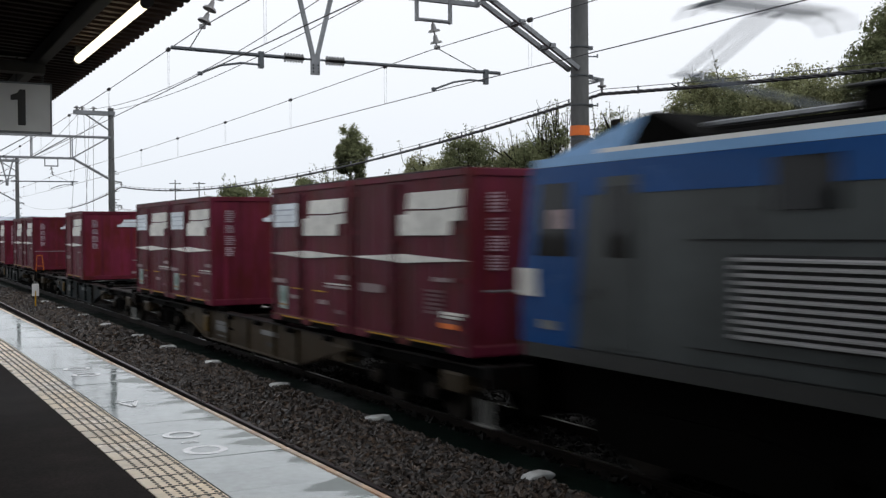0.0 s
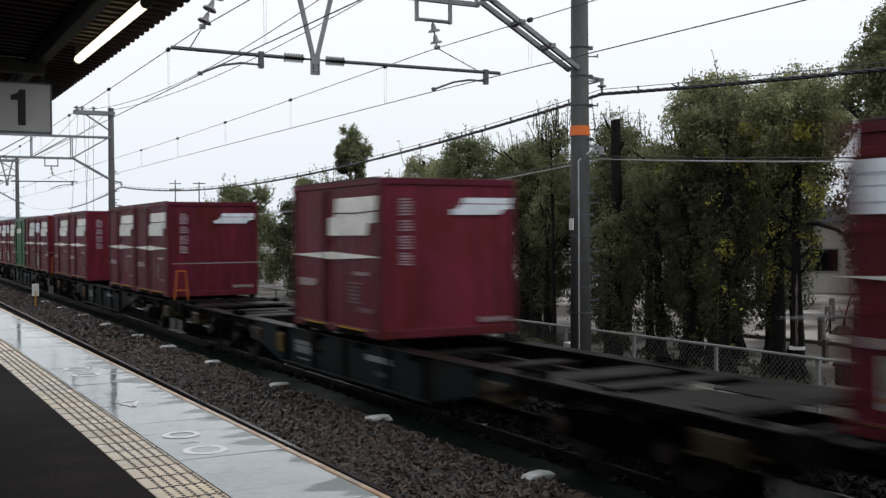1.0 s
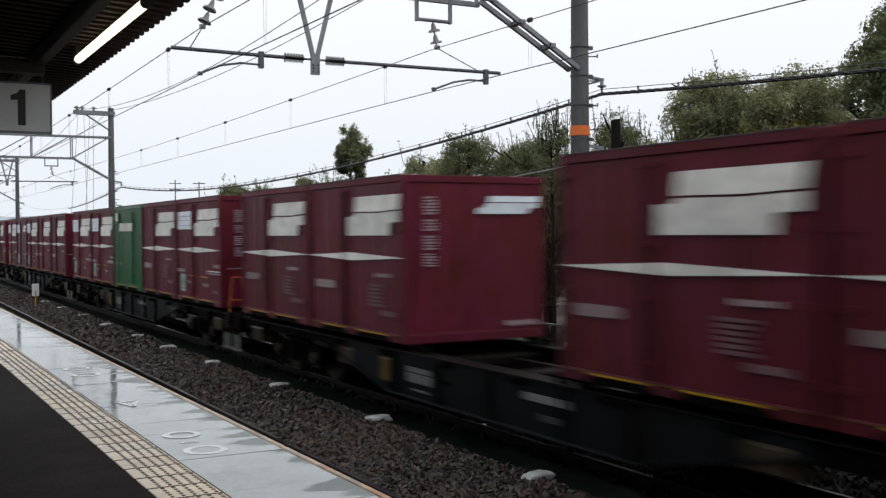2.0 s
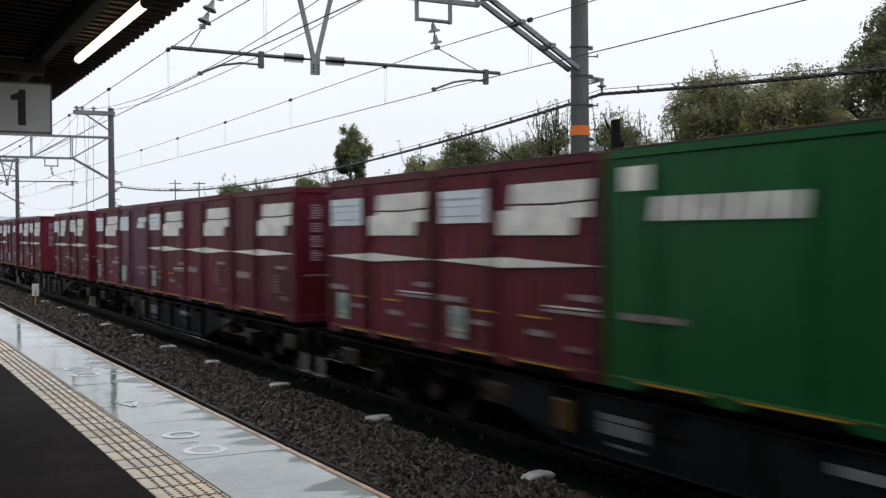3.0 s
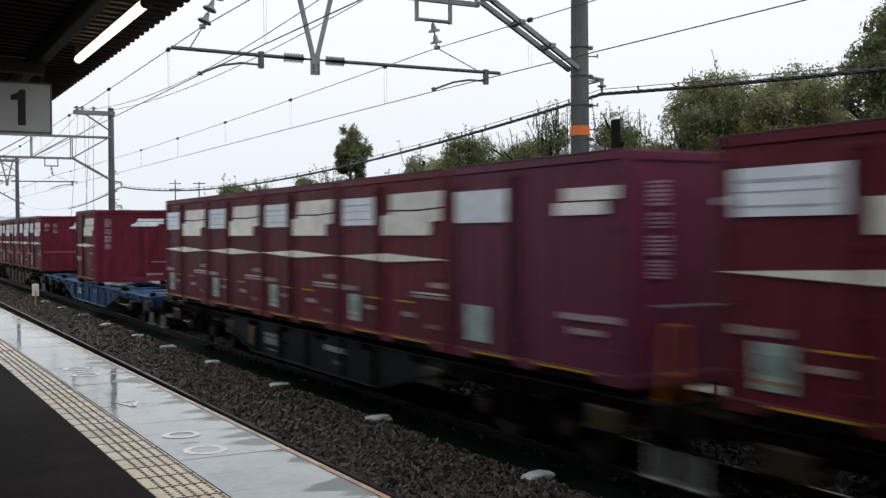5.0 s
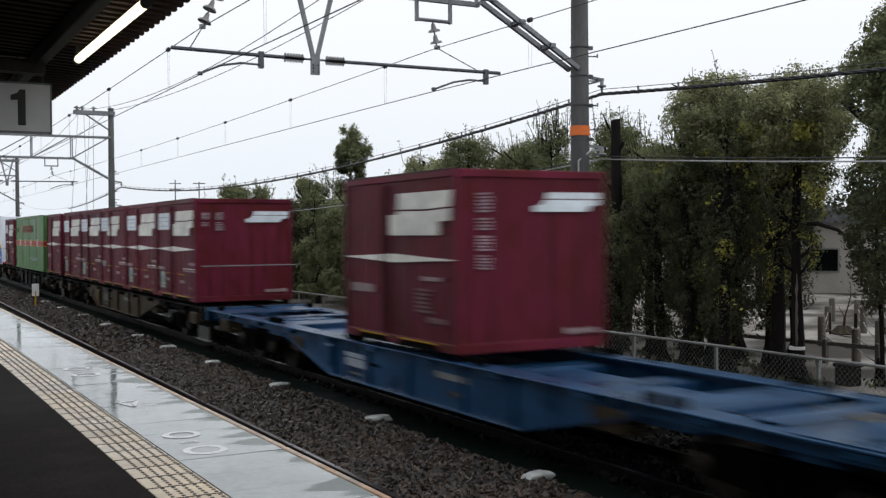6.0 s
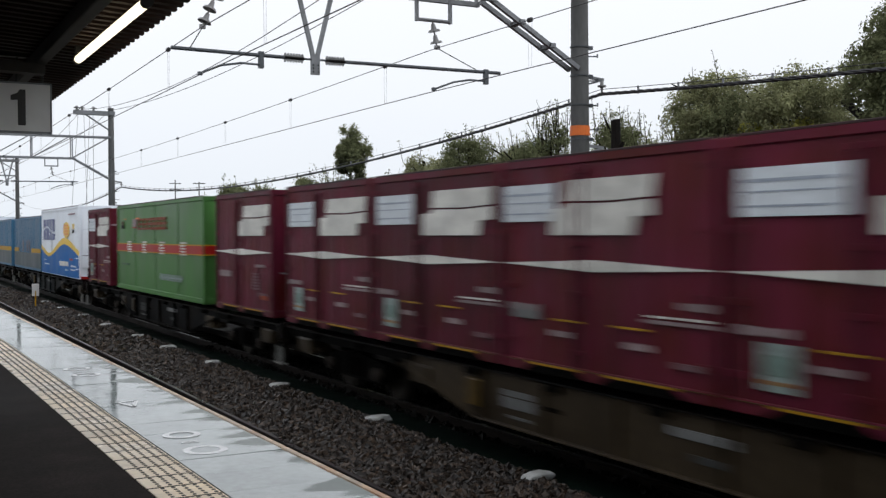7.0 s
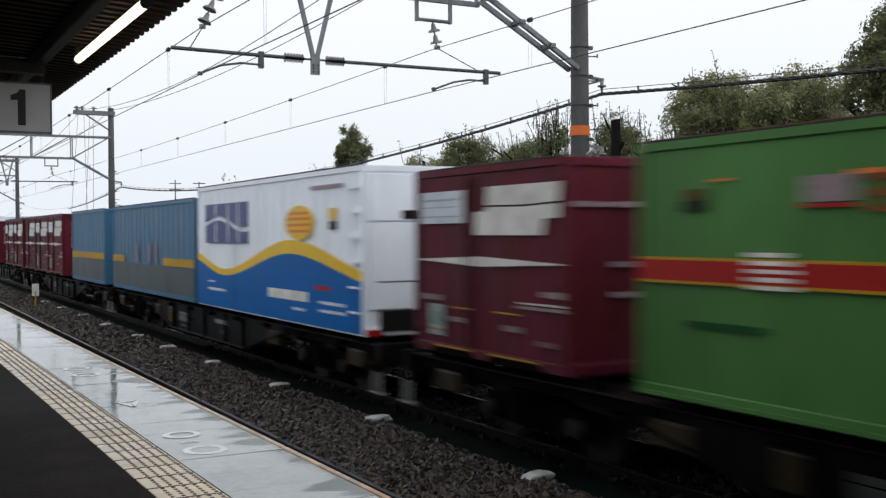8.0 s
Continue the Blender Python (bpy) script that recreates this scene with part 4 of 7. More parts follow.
def column_tree(x, y, height, crown, seed, trunk=0.15, sleeve=0.42, low=0.9, crown_low=0.62, mat=None, yellow=0.0, shoots=10, lean=(0, 0), density=1.0, size=0.037, fill=1.0,
                label="tall dark tree clad in small leaves down its trunk"):
    """A lopped roadside tree: a straight trunk, leaves sprouting all down it, and a rounded crown."""
    rng = np.random.default_rng(seed)
    t = thing("tree", label, "tree", "trees beyond the fence", at=(x, y, -0.36))
    top = height * 0.93
    axis = lambda f: Vector((lean[0] * f + 0.05 * math.sin(seed + 5 * f), lean[1] * f + 0.05 * math.cos(seed * 1.7 + 4 * f), top * f))
    bm = bmesh.new()
    for i in range(7):
        rod(bm, axis(i / 7) - Vector((0, 0, 0.15 if i == 0 else 0)), axis((i + 1) / 7), trunk * (0.92 - 0.085 * i), trunk * (0.92 - 0.085 * (i + 1)), seg=10)
    for i in range(14):
        f = rng.uniform(0.35, 0.95)
        p, ang = axis(f), rng.uniform(0, 2 * math.pi)
        r = (crown if f > crown_low else sleeve * 2.2) * rng.uniform(0.25, 0.46)
        q = p + Vector((math.cos(ang) * r, math.sin(ang) * r, rng.uniform(0.25, 0.7)))
        mid = p.lerp(q, 0.5) - Vector((0, 0, 0.06))
        rod(bm, p, mid, trunk * 0.32, trunk * 0.22, seg=6)
        rod(bm, mid, q, trunk * 0.22, trunk * 0.08, seg=6)
    for k in range(6):
        ang = k * 1.05 + rng.uniform(-0.3, 0.3)
        d = Vector((math.cos(ang), math.sin(ang), 0))
        reach = trunk * rng.uniform(1.7, 2.6)
        rod(bm, d * trunk * 0.35 + Vector((0, 0, rng.uniform(0.35, 0.6))), d * reach + Vector((0, 0, -0.12)), trunk * 0.42, trunk * 0.34, seg=7)
    for v in bm.verts:
        v.co += Vector((0.04 * noise.noise(v.co * 3), 0.04 * noise.noise(v.co * 3 + Vector((9, 0, 0))), 0))
    part("trunk", bm, BARK, t, "dark straight trunk with short limbs")
    # grass and fallen leaves round the foot
    n = 70
    ang, rr = rng.uniform(0, 2 * math.pi, n), trunk * 1.2 + 0.45 * rng.uniform(size=n) ** 1.5
    foot = np.stack([rr * np.cos(ang), rr * np.sin(ang), 0.02 + 0.16 * rng.uniform(size=n) * (1 - rr / 0.9)], 1)
    up = np.stack([np.cos(ang), np.sin(ang), 0.6 * np.ones(n)], 1)
    up /= np.linalg.norm(up, axis=1)[:, None]
    ob = new("foot_growth", leaf_mesh("foot_growth", foot, up, 0.07, SHADE_IVY, rng))
    ob.parent = t
    tagged(ob, "low grass round the foot of the trunk", kind="stuff")
    cs, rs = [], []
    n = int((height * crown_low - low) / 0.05 * density)
    for i in range(n):
        f = (low + (height * crown_low + 0.3 - low) * rng.uniform()) / top
        p, ang = axis(min(1, f)), rng.uniform(0, 2 * math.pi)
        thin = 0.55 + 0.45 * min(1, (f * top - low) / 1.6)
        r = sleeve * 1.15 * thin * math.sqrt(rng.uniform(0.1, 1.15))
        cs.append((p.x + r * math.cos(ang), p.y + r * math.sin(ang), p.z))
        q = rng.uniform(0.12, 0.24)
        rs.append((q, q, q * rng.uniform(1.0, 1.9)))
    sleeve_count = len(cs)
    m = int(crown * crown * (height * (1 - crown_low)) * 36 * fill)
    c0 = axis(0.5 * (crown_low + 1))
    half = height * (1 - crown_low) * 0.5
    for i in range(m):
        d = rng.normal(size=3)
        d /= np.linalg.norm(d)
        k = rng.uniform(0.12, 1) ** 0.42
        bump = 0.88 + 0.24 * noise.noise(Vector(d) * 2.2 + Vector((seed, 0, 0)))
        q = rng.uniform(0.13, 0.27)
        cs.append((c0.x + d[0] * crown * 0.5 * k * bump, c0.y + d[1] * crown * 0.5 * k * bump, c0.z + half * 0.25 + d[2] * half * k * bump))
        rs.append((q, q, q * 0.8))
    pts, nor = clumps(rng, np.array(cs), np.array(rs), 46)
    pick = (rng.uniform(size=len(pts)) < 0.9) & (np.array([noise.noise(Vector(q) * 1.7 + Vector((seed * 3.1, 0, 0))) for q in pts]) > 0.62 - yellow) & (pts[:, 2] < 5.2) if yellow else np.zeros(len(pts), bool)
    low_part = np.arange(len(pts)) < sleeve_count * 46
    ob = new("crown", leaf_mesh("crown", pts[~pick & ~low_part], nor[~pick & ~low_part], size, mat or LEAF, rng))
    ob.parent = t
    ob = new("ivy", leaf_mesh("ivy", pts[~pick & low_part], nor[~pick & low_part], size * 1.2, SHADE_IVY, rng))
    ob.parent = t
    tagged(ob, "ivy on the trunk, its leaves darkened for the shade there")
    if pick.any():
        ob = new("yellow_foliage", leaf_mesh("yellow_foliage", pts[pick], nor[pick], size * 1.15, LEAF_YELLOW, rng))
        ob.parent = t
        tagged(ob, "yellowing leaves", kind="stuff")
    if shoots:
        bm = bmesh.new()
        tp = []
        for i in range(shoots):
            ang, rr = rng.uniform(0, 2 * math.pi), crown * 0.45 * math.sqrt(rng.uniform())
            p = Vector((c0.x + rr * math.cos(ang), c0.y + rr * math.sin(ang), height * rng.uniform(0.82, 0.95)))
            q = p + Vector((rng.normal() * 0.12, rng.normal() * 0.12, rng.uniform(0.35, 0.85)))
            rod(bm, p, q, 0.011, 0.004, seg=4)
            for k in range(16):
                w = p.lerp(q, rng.uniform(0.1, 1.0))
                tp.append((w.x + rng.normal() * 0.045, w.y + rng.normal() * 0.045, w.z))
        tagged(part("shoot_growth", bm, BARK, t, "thin upright shoots"), kind="stuff")
        tn = rng.normal(size=(len(tp), 3))
        tn /= np.linalg.norm(tn, axis=1)[:, None]
        ob = new("shoot_foliage", leaf_mesh("shoot_foliage", np.array(tp), tn, size * 0.9, mat or LEAF, rng))
        ob.parent = t
    return t


def stump():
    bm = bmesh.new()
    for i in range(6):
        rod(bm, (0.02 * math.sin(i * 2), 0, -0.2 + i), (0.02 * math.sin(i * 2 + 2), 0, 0.8 + i if i < 5 else 5.76), 0.145 - 0.006 * i, 0.139 - 0.006 * i, seg=12)
    rod(bm, (0, 0, 4.9), (0.16, 0.1, 5.2), 0.06, 0.045, seg=8)
    for v in bm.verts:
        v.co += Vector((0.03 * noise.noise(v.co * 5), 0.03 * noise.noise(v.co * 5 + Vector((9, 0, 0))), 0.05 * noise.noise(v.co * 7) if v.co.z > 5.5 else 0))
    ob = solid("pollarded_tree", bm, BARK, "dark pollarded tree cut off at the top", "tree")
    ob.location = (-20.45, 15.97, -0.36)


def trees():
    O = LEAF_OLIVE
    # the row of lopped trees nearest the fence
    lopped = column_tree(-11.15, 15.6, 7.2, 3.35, 1, 0.2, 1.42, 1.3, 0.5, LEAF, 0.0, 0, density=7.0, fill=1.35, size=0.042)
    bm = bmesh.new()
    rod(bm, (-1.85, -0.4, 5.33), (-1.35, -0.4, 4.92), 0.07, 0.08, seg=10)
    rod(bm, (-1.35, -0.4, 4.92), (0, 0, 4.3), 0.08, 0.1, seg=10)
    part("limb", bm, BARK, lopped, "sawn-off bare limb")
    column_tree(-13.6, 17.6, 5.6, 1.5, 2, 0.13, 0.45, 2.7, 0.66, O, 0.26, 4, label="dark tree with yellowing leaves behind the fence")
    column_tree(-13.95, 17.3, 5.0, 1.3, 26, 0.06, 0.5, 1.5, 0.55, LEAF, 0.1, 0, density=2.2, label="slender dark leafy tree behind the fence")
    wide = column_tree(-15.1, 16.3, 6.5, 2.5, 3, 0.15, 0.6, 2.2, 0.64, O, 0.42, 0, fill=1.3, label="dark tree with yellow-green leaves and a drooping limb")
    bm = bmesh.new()
    arch = [(-0.7, -0.1, 2.7), (-0.3, -0.1, 3.02), (0.1, -0.1, 3.16), (0.6, -0.1, 3.18), (1.1, -0.1, 3.05), (1.5, -0.1, 2.79)]
    for i, (a, b) in enumerate(zip(arch, arch[1:])):
        rod(bm, a, b, 0.07 - 0.009 * i, 0.061 - 0.009 * i, seg=8)
    part("limb", bm, BARK, wide, "bare drooping limb")
    # peeled strip and a white band on the trunk
    d = Vector((0.68, -0.73, 0)) * 0.135
    bm = bmesh.new()
    wide_at = (0.012, 0.03, 0.018, 0.035, 0.022, 0.026, 0.012, 0.03, 0.014, 0.008)
    strip = [(d.x + 0.02 * noise.noise(Vector((i * 0.7, 3, 0))), d.y - 0.01 + 0.05 * noise.noise(Vector((i * 0.55, 7, 0))), 0.75 + 0.16 * i) for i in range(10)]
    for i, (a, b) in enumerate(zip(strip, strip[1:])):
        rod(bm, a, b, wide_at[i], wide_at[i + 1], seg=6)
    part("peeled_bark", bm, WOOD, wide, "pale strip of peeled bark")
    bm = bmesh.new()
    rod(bm, (0, 0, 0.67), (0, 0, 0.73), 0.158, 0.157, seg=18)
    part("trunk_band", bm, SIGN, wide, "white band tied round the trunk")
    column_tree(-15.75, 16.5, 5.3, 1.3, 4, 0.19, 0.5, 1.7, 0.72, O, 0.46, 0, density=1.0, label="dark leaf-clad tree with a few yellowing leaves")
    column_tree(-16.35, 15.6, 6.0, 1.35, 5, 0.15, 0.36, 0.9, 0.72, LEAF, 0.3, 3, density=1.1)
    column_tree(-17.15, 16.1, 6.68, 2.35, 6, 0.17, 0.4, 0.6, 0.70, O, 0.06, 2, density=1.2, fill=1.3)
    column_tree(-17.75, 17.3, 5.4, 1.4, 61, 0.13, 0.42, 0.7, 0.66, LEAF, 0.05, 0, density=1.3)
    column_tree(-16.75, 17.2, 5.6, 1.5, 62, 0.12, 0.4, 0.8, 0.66, O, 0.12, 0, density=1.2)
    column_tree(-18.75, 17.0, 5.2, 1.3, 63, 0.13, 0.45, 0.7, 0.66, LEAF, 0.0, 4, density=1.4)
    column_tree(-18.1, 16.1, 5.5, 1.3, 7, 0.15, 0.42, 0.5, 0.7, LEAF, 0.05, 8, density=1.5)
    column_tree(-19.25, 16.3, 5.35, 1.5, 8, 0.15, 0.55, 0.6, 0.66, LEAF, 0.0, 18, density=1.6)
    column_tree(-20.4, 17.0, 5.4, 1.7, 9, 0.14, 0.6, 0.7, 0.6, O, 0.08, 10, density=1.6)
    column_tree(-21.5, 16.8, 6.15, 1.6, 10, 0.16, 0.55, 0.7, 0.6, LEAF, 0.0, 18, density=1.5)
    column_tree(-20.9, 18.6, 5.2, 2.0, 20, 0.14, 0.6, 0.9, 0.5, O, 0.0, 8, density=1.6)
    column_tree(-19.1, 18.6, 5.2, 2.0, 21, 0.14, 0.5, 1.2, 0.5, LEAF, 0.0, 6, density=1.4)
    column_tree(-17.6, 18.9, 5.6, 2.0, 22, 0.14, 0.5, 1.3, 0.5, LEAF, 0.05, 6, density=1.3)
    column_tree(-19.9, 15.3, 3.7, 1.0, 24, 0.09, 0.45, 0.5, 0.6, LEAF, 0.0, 6, density=1.4)
    column_tree(-18.6, 17.3, 5.0, 1.6, 25, 0.12, 0.5, 0.9, 0.55, O, 0.0, 6, density=1.3)
    for i, (x, y, h, w) in enumerate(((-24.5, 18.8, 5.2, 1.8), (-26.0, 18.9, 5.3, 2.0), (-27.9, 18.3, 5.4, 2.0), (-23.6, 18.2, 3.0, 1.1), (-30.6, 18.0, 5.0, 2.2), (-28.8, 17.2, 3.2, 1.6))):
        column_tree(x, y, h, w, 40 + i, 0.13, 0.62, 0.35, 0.5, O if i % 2 else LEAF, 0.0, 8, density=1.5)
    column_tree(-22.6, 17.8, 6.1, 1.5, 27, 0.12, 0.5, 0.8, 0.6, O, 0.0, 24, density=1.1)
    # round the mast and further along the line
    column_tree(-23.2, 16.0, 6.2, 1.1, 11, 0.07, 0.26, 3.6, 0.62, LEAF, 0.0, 60, density=0.8, label="thin tree with upright leafy shoots behind the fence")
    column_tree(-25.3, 16.9, 5.75, 2.3, 12, 0.2, 0.5, 1.2, 0.6, LEAF, 0.0, 22, lean=(-0.5, 0.1), density=1.1)
    column_tree(-24.1, 16.4, 4.2, 1.2, 13, 0.1, 0.4, 0.9, 0.55, LEAF, 0.0, 10, density=1.2)
    column_tree(-26.5, 17.2, 5.85, 2.4, 14, 0.19, 0.5, 0.9, 0.58, O, 0.0, 26, density=1.2)
    column_tree(-27.6, 16.0, 6.25, 2.0, 15, 0.16, 0.5, 0.6, 0.6, LEAF, 0.0, 16, density=1.4)
    column_tree(-29.6, 16.4, 5.6, 2.1, 16, 0.16, 0.6, 0.5, 0.55, O, 0.0, 8, density=1.4)
    column_tree(-31.94, 16.72, 5.9, 1.9, 17, 0.16, 0.6, 0.5, 0.6, O, 0.0, 5, density=1.4)
    tall = column_tree(-47.85, 21.04, 8.1, 1.75, 33, 0.12, 0.62, 3.6, 0.77, LEAF, 0.0, 0, density=1.7, size=0.06, fill=1.2, label="tall dark tree standing above its neighbours")
    rng = np.random.default_rng(91)
    for dx, dz, r in ((-0.1, 7.8, 0.6), (0.5, 7.3, 0.55), (-0.35, 6.9, 0.5), (0.5, 5.3, 0.6), (-0.6, 5.2, 0.5)):
        c = np.array((0.479 * dx, 0.878 * dx, dz)) + rng.normal(size=(26, 3)) * r * 0.42
        pts, nor = clumps(rng, c, np.full((26, 3), 0.2), 46)
        ob = new("crown_lobe", leaf_mesh("crown_lobe", pts, nor, 0.06, LEAF, rng))
        ob.parent = tall
    tree(-43.05, 17.26, 5.5, 2.4, 0.3, 12, 15000, LEAF, twigs=40, lumps=30, size=0.065)
    tree(-59.0, 19.46, 5.9, 4.2, 0.3, 13, 20000, LEAF, twigs=26, lumps=44, size=0.085)
    tree(-66.5, 20.0, 5.0, 2.4, 3.4, 14, 900, LEAF, twigs=50, lumps=9, size=0.085)
    tree(-36.5, 17.2, 4.7, 3.0, 0.4, 15, 16000, LEAF, twigs=12, lumps=36, size=0.065)
    tree(-34.0, 17.0, 4.9, 2.4, 0.4, 52, 14000, LEAF, twigs=10, lumps=32, size=0.065)
    tree(-39.8, 17.4, 4.6, 3.2, 0.4, 53, 14000, LEAF, twigs=10, lumps=34, size=0.07)
    tree(-46.5, 18.2, 4.7, 3.6, 0.2, 54, 15000, SHADE_IVY, twigs=10, lumps=34, size=0.08)
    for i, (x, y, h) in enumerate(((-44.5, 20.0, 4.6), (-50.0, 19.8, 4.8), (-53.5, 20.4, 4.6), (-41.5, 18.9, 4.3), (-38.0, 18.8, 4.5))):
        tree(x, y, h, 3.6, 0.2, 70 + i, 9000, SHADE_IVY, lumps=38, size=0.08)
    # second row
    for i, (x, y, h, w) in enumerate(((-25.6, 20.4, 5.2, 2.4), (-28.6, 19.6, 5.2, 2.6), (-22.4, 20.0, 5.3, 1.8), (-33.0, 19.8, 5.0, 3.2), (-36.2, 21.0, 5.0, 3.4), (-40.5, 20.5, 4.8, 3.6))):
        tree(x, y, h, w, 0.9, 30 + i, 10000, SHADE_IVY if i % 3 else LEAF, lumps=40, size=0.065)
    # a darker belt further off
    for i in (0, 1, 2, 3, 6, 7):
        tree(-42 + 2.9 * i + 0.7 * (i % 2), 33.0 + 2.0 * (i % 3), 6.6 + 0.5 * (i % 4), 3.6, 2.3 - 0.4 * (i % 2), 80 + i, 5000, SHADE_IVY, lumps=40, size=0.14, trunk=0.16, label="dark tree of the belt behind the path")
    # low growth between the trunks
    for i, (x, y, h, w) in enumerate(((-27.6, 17.8, 1.5, 2.0), (-30.5, 18.5, 1.8, 2.2))):
        tree(x, y, h, w, 0.2, 60 + i, 4500, SHADE_IVY, lumps=14, size=0.05, trunk=0.04, label="low dark shrub between the tree trunks")
    stump()
    # thin poles far beyond the trees
    for x, y, h in ((-128.4, 36.0, 9.1), (-139.8, 36.0, 9.9)):
        bm = bmesh.new()
        rod(bm, (x, y, -0.4), (x, y, h), 0.1, 0.07, seg=10)
        for d in (0.5, 1.3) if x < -130 else (0.2,):
            box(bm, x - 0.35, x + 0.35, y - 0.7, y + 0.7, h - d, h - d + 0.08)
        solid("utility_pole", bm, POLE, "slim grey utility pole far beyond the trees", "utility pole", "utility poles")


def wooden_fence():
    for pts in (((-24.7, 28.3), (-22.18, 25.24), (-19.65, 22.12), (-16.72, 19.95), (-13.9, 17.9)), ((-23.6, 28.2), (-21.39, 25.83), (-17.99, 22.3), (-15.0, 19.9))):
        t = thing("rope_fence", "grey posts with sagging ropes beside the path", "fence", "rope fences beside the path")
        for x, y in pts:
            bm = bmesh.new()
            rod(bm, (x, y, -0.45), (x, y, 0.40), 0.105, 0.1, seg=12)
            rod(bm, (x, y, 0.40), (x, y, 0.43), 0.1, 0.07, seg=12)
            part("post", bm, WOOD, t, "round grey post")
        for p, q in zip(pts, pts[1:]):
            for z in (0.24, -0.02):
                bm = bmesh.new()
                line = [(p[0] + (q[0] - p[0]) * i / 8, p[1] + (q[1] - p[1]) * i / 8, z - 0.5 * (i / 8) * (1 - i / 8)) for i in range(9)]
                for u, v in zip(line, line[1:]):
                    rod(bm, u, v, 0.014, seg=6)
                part("rope", bm, EARTH, t, "sagging pale rope")
    t = thing("wooden_fence", "low brown rail fence beside the path", "fence")
    pts = [(-19.6 + 1.3 * i, 18.9 + 0.18 * i) for i in range(8)]
    for x, y in pts:
        bm = bmesh.new()
        box(bm, x - 0.06, x + 0.06, y - 0.06, y + 0.06, -0.4, 0.2, 0.012)
        part("post", bm, WOOD, t, "short wooden post")
    bm = bmesh.new()
    bar(bm, (*pts[0], 0.1), (*pts[-1], 0.1), 0.05, 0.09)
    part("rail", bm, WOOD, t, "horizontal wooden rail")


def small_things_by_the_path():
    bm = bmesh.new()
    box(bm, -0.2, 0.2, -0.17, 0.17, -0.05, 0.36, 0.03)
    box(bm, -0.23, 0.23, -0.2, 0.2, 0.36, 0.43, 0.025)
    ob = solid("stone_block", bm, SLEEPER, "low dark stone block behind the mesh fence", "stone block")
    ob.location = (-14.36, 16.9, -0.36)
    t = thing("sapling", "bare reddish sapling on a small mound of earth", "sapling", at=(-21.5, 25.1, -0.36))
    bm = bmesh.new()
    for i in range(10):
        a = i * 0.63
        rod(bm, (0.25 * math.cos(a), 0.25 * math.sin(a), -0.03), (0.08 * math.cos(a), 0.08 * math.sin(a), 0.2), 0.14, 0.1, seg=7)
    part("mound", bm, WAGON_RUST, t, "brown mound of earth")
    for dx, dy in ((-0.3, -0.2), (-0.18, -0.34), (0.22, 0.3), (0.32, 0.12)):
        bm = bmesh.new()
        rod(bm, (dx, dy, -0.05), (dx, dy, 0.62), 0.028, 0.024, seg=7)
        part("stake", bm, BARK, t, "short dark stake")
    bm = bmesh.new()
    for p, q, r in (((0, 0, 0), (0.06, 0, 0.5), 0.05), ((0.06, 0, 0.5), (0.2, 0.1, 1.15), 0.022), ((0.06, 0, 0.5), (-0.12, -0.05, 0.8), 0.014), ((0.13, 0.05, 0.8), (0.33, 0.15, 1.0), 0.012), ((0.2, 0.1, 1.15), (0.16, 0.1, 1.5), 0.01)):
        rod(bm, p, q, r, r * 0.7, seg=6)
    part("stem", bm, MAROON_BARK, t, "thin reddish stem and twigs")


def control_box():
    t = thing("control_box", "small pale trackside box beside the mast", "box", at=(-15.35, 11.0, -0.36))
    bm = bmesh.new()
    box(bm, -0.14, 0.14, -0.1, 0.1, 0.3, 1.08, 0.012)
    part("housing", bm, SIGN, t, "pale painted housing")
    bm = bmesh.new()
    box(bm, -0.03, 0.03, -0.03, 0.03, 0.0, 0.3)
    part("leg", bm, STEEL, t, "steel leg")


def house(x, y, w, d, h, turn, rise=1.7):
    t = thing("house", "pale house with a grey tiled roof, seen between trees", "house", "houses beyond the trees", at=(x, y, -0.36))
    t.rotation_euler = (0, 0, radians(turn))
    bm = bmesh.new()
    box(bm, -w / 2, w / 2, -d / 2, d / 2, 0, h)
    part("wall", bm, HOUSE, t, "pale rendered wall")
    bm = bmesh.new()
    plate(bm, [(-w / 2 - 0.5, h - 0.1), (w / 2 + 0.5, h - 0.1), (w / 2 + 0.4, h + 0.12), (0, h + rise), (-w / 2 - 0.4, h + 0.12)], -d / 2 - 0.4, d / 2 + 0.4)
    part("roof", bm, TILES, t, "grey tiled roof")
    for fx in (-0.28, 0.22):
        for z in (1.0, 3.6):
            if z + 1.2 < h:
                bm = bmesh.new()
                box(bm, fx * w - 0.8, fx * w + 0.8, -d / 2 - 0.05, -d / 2 + 0.02, z, z + 1.2)
                win = part("window", bm, FENCE, t, "pale window frame")
                bm = bmesh.new()
                box(bm, fx * w - 0.72, fx * w + 0.72, -d / 2 - 0.06, -d / 2 - 0.045, z + 0.08, z + 1.12)
                part("pane", bm, GLASS, win, "dark pane")


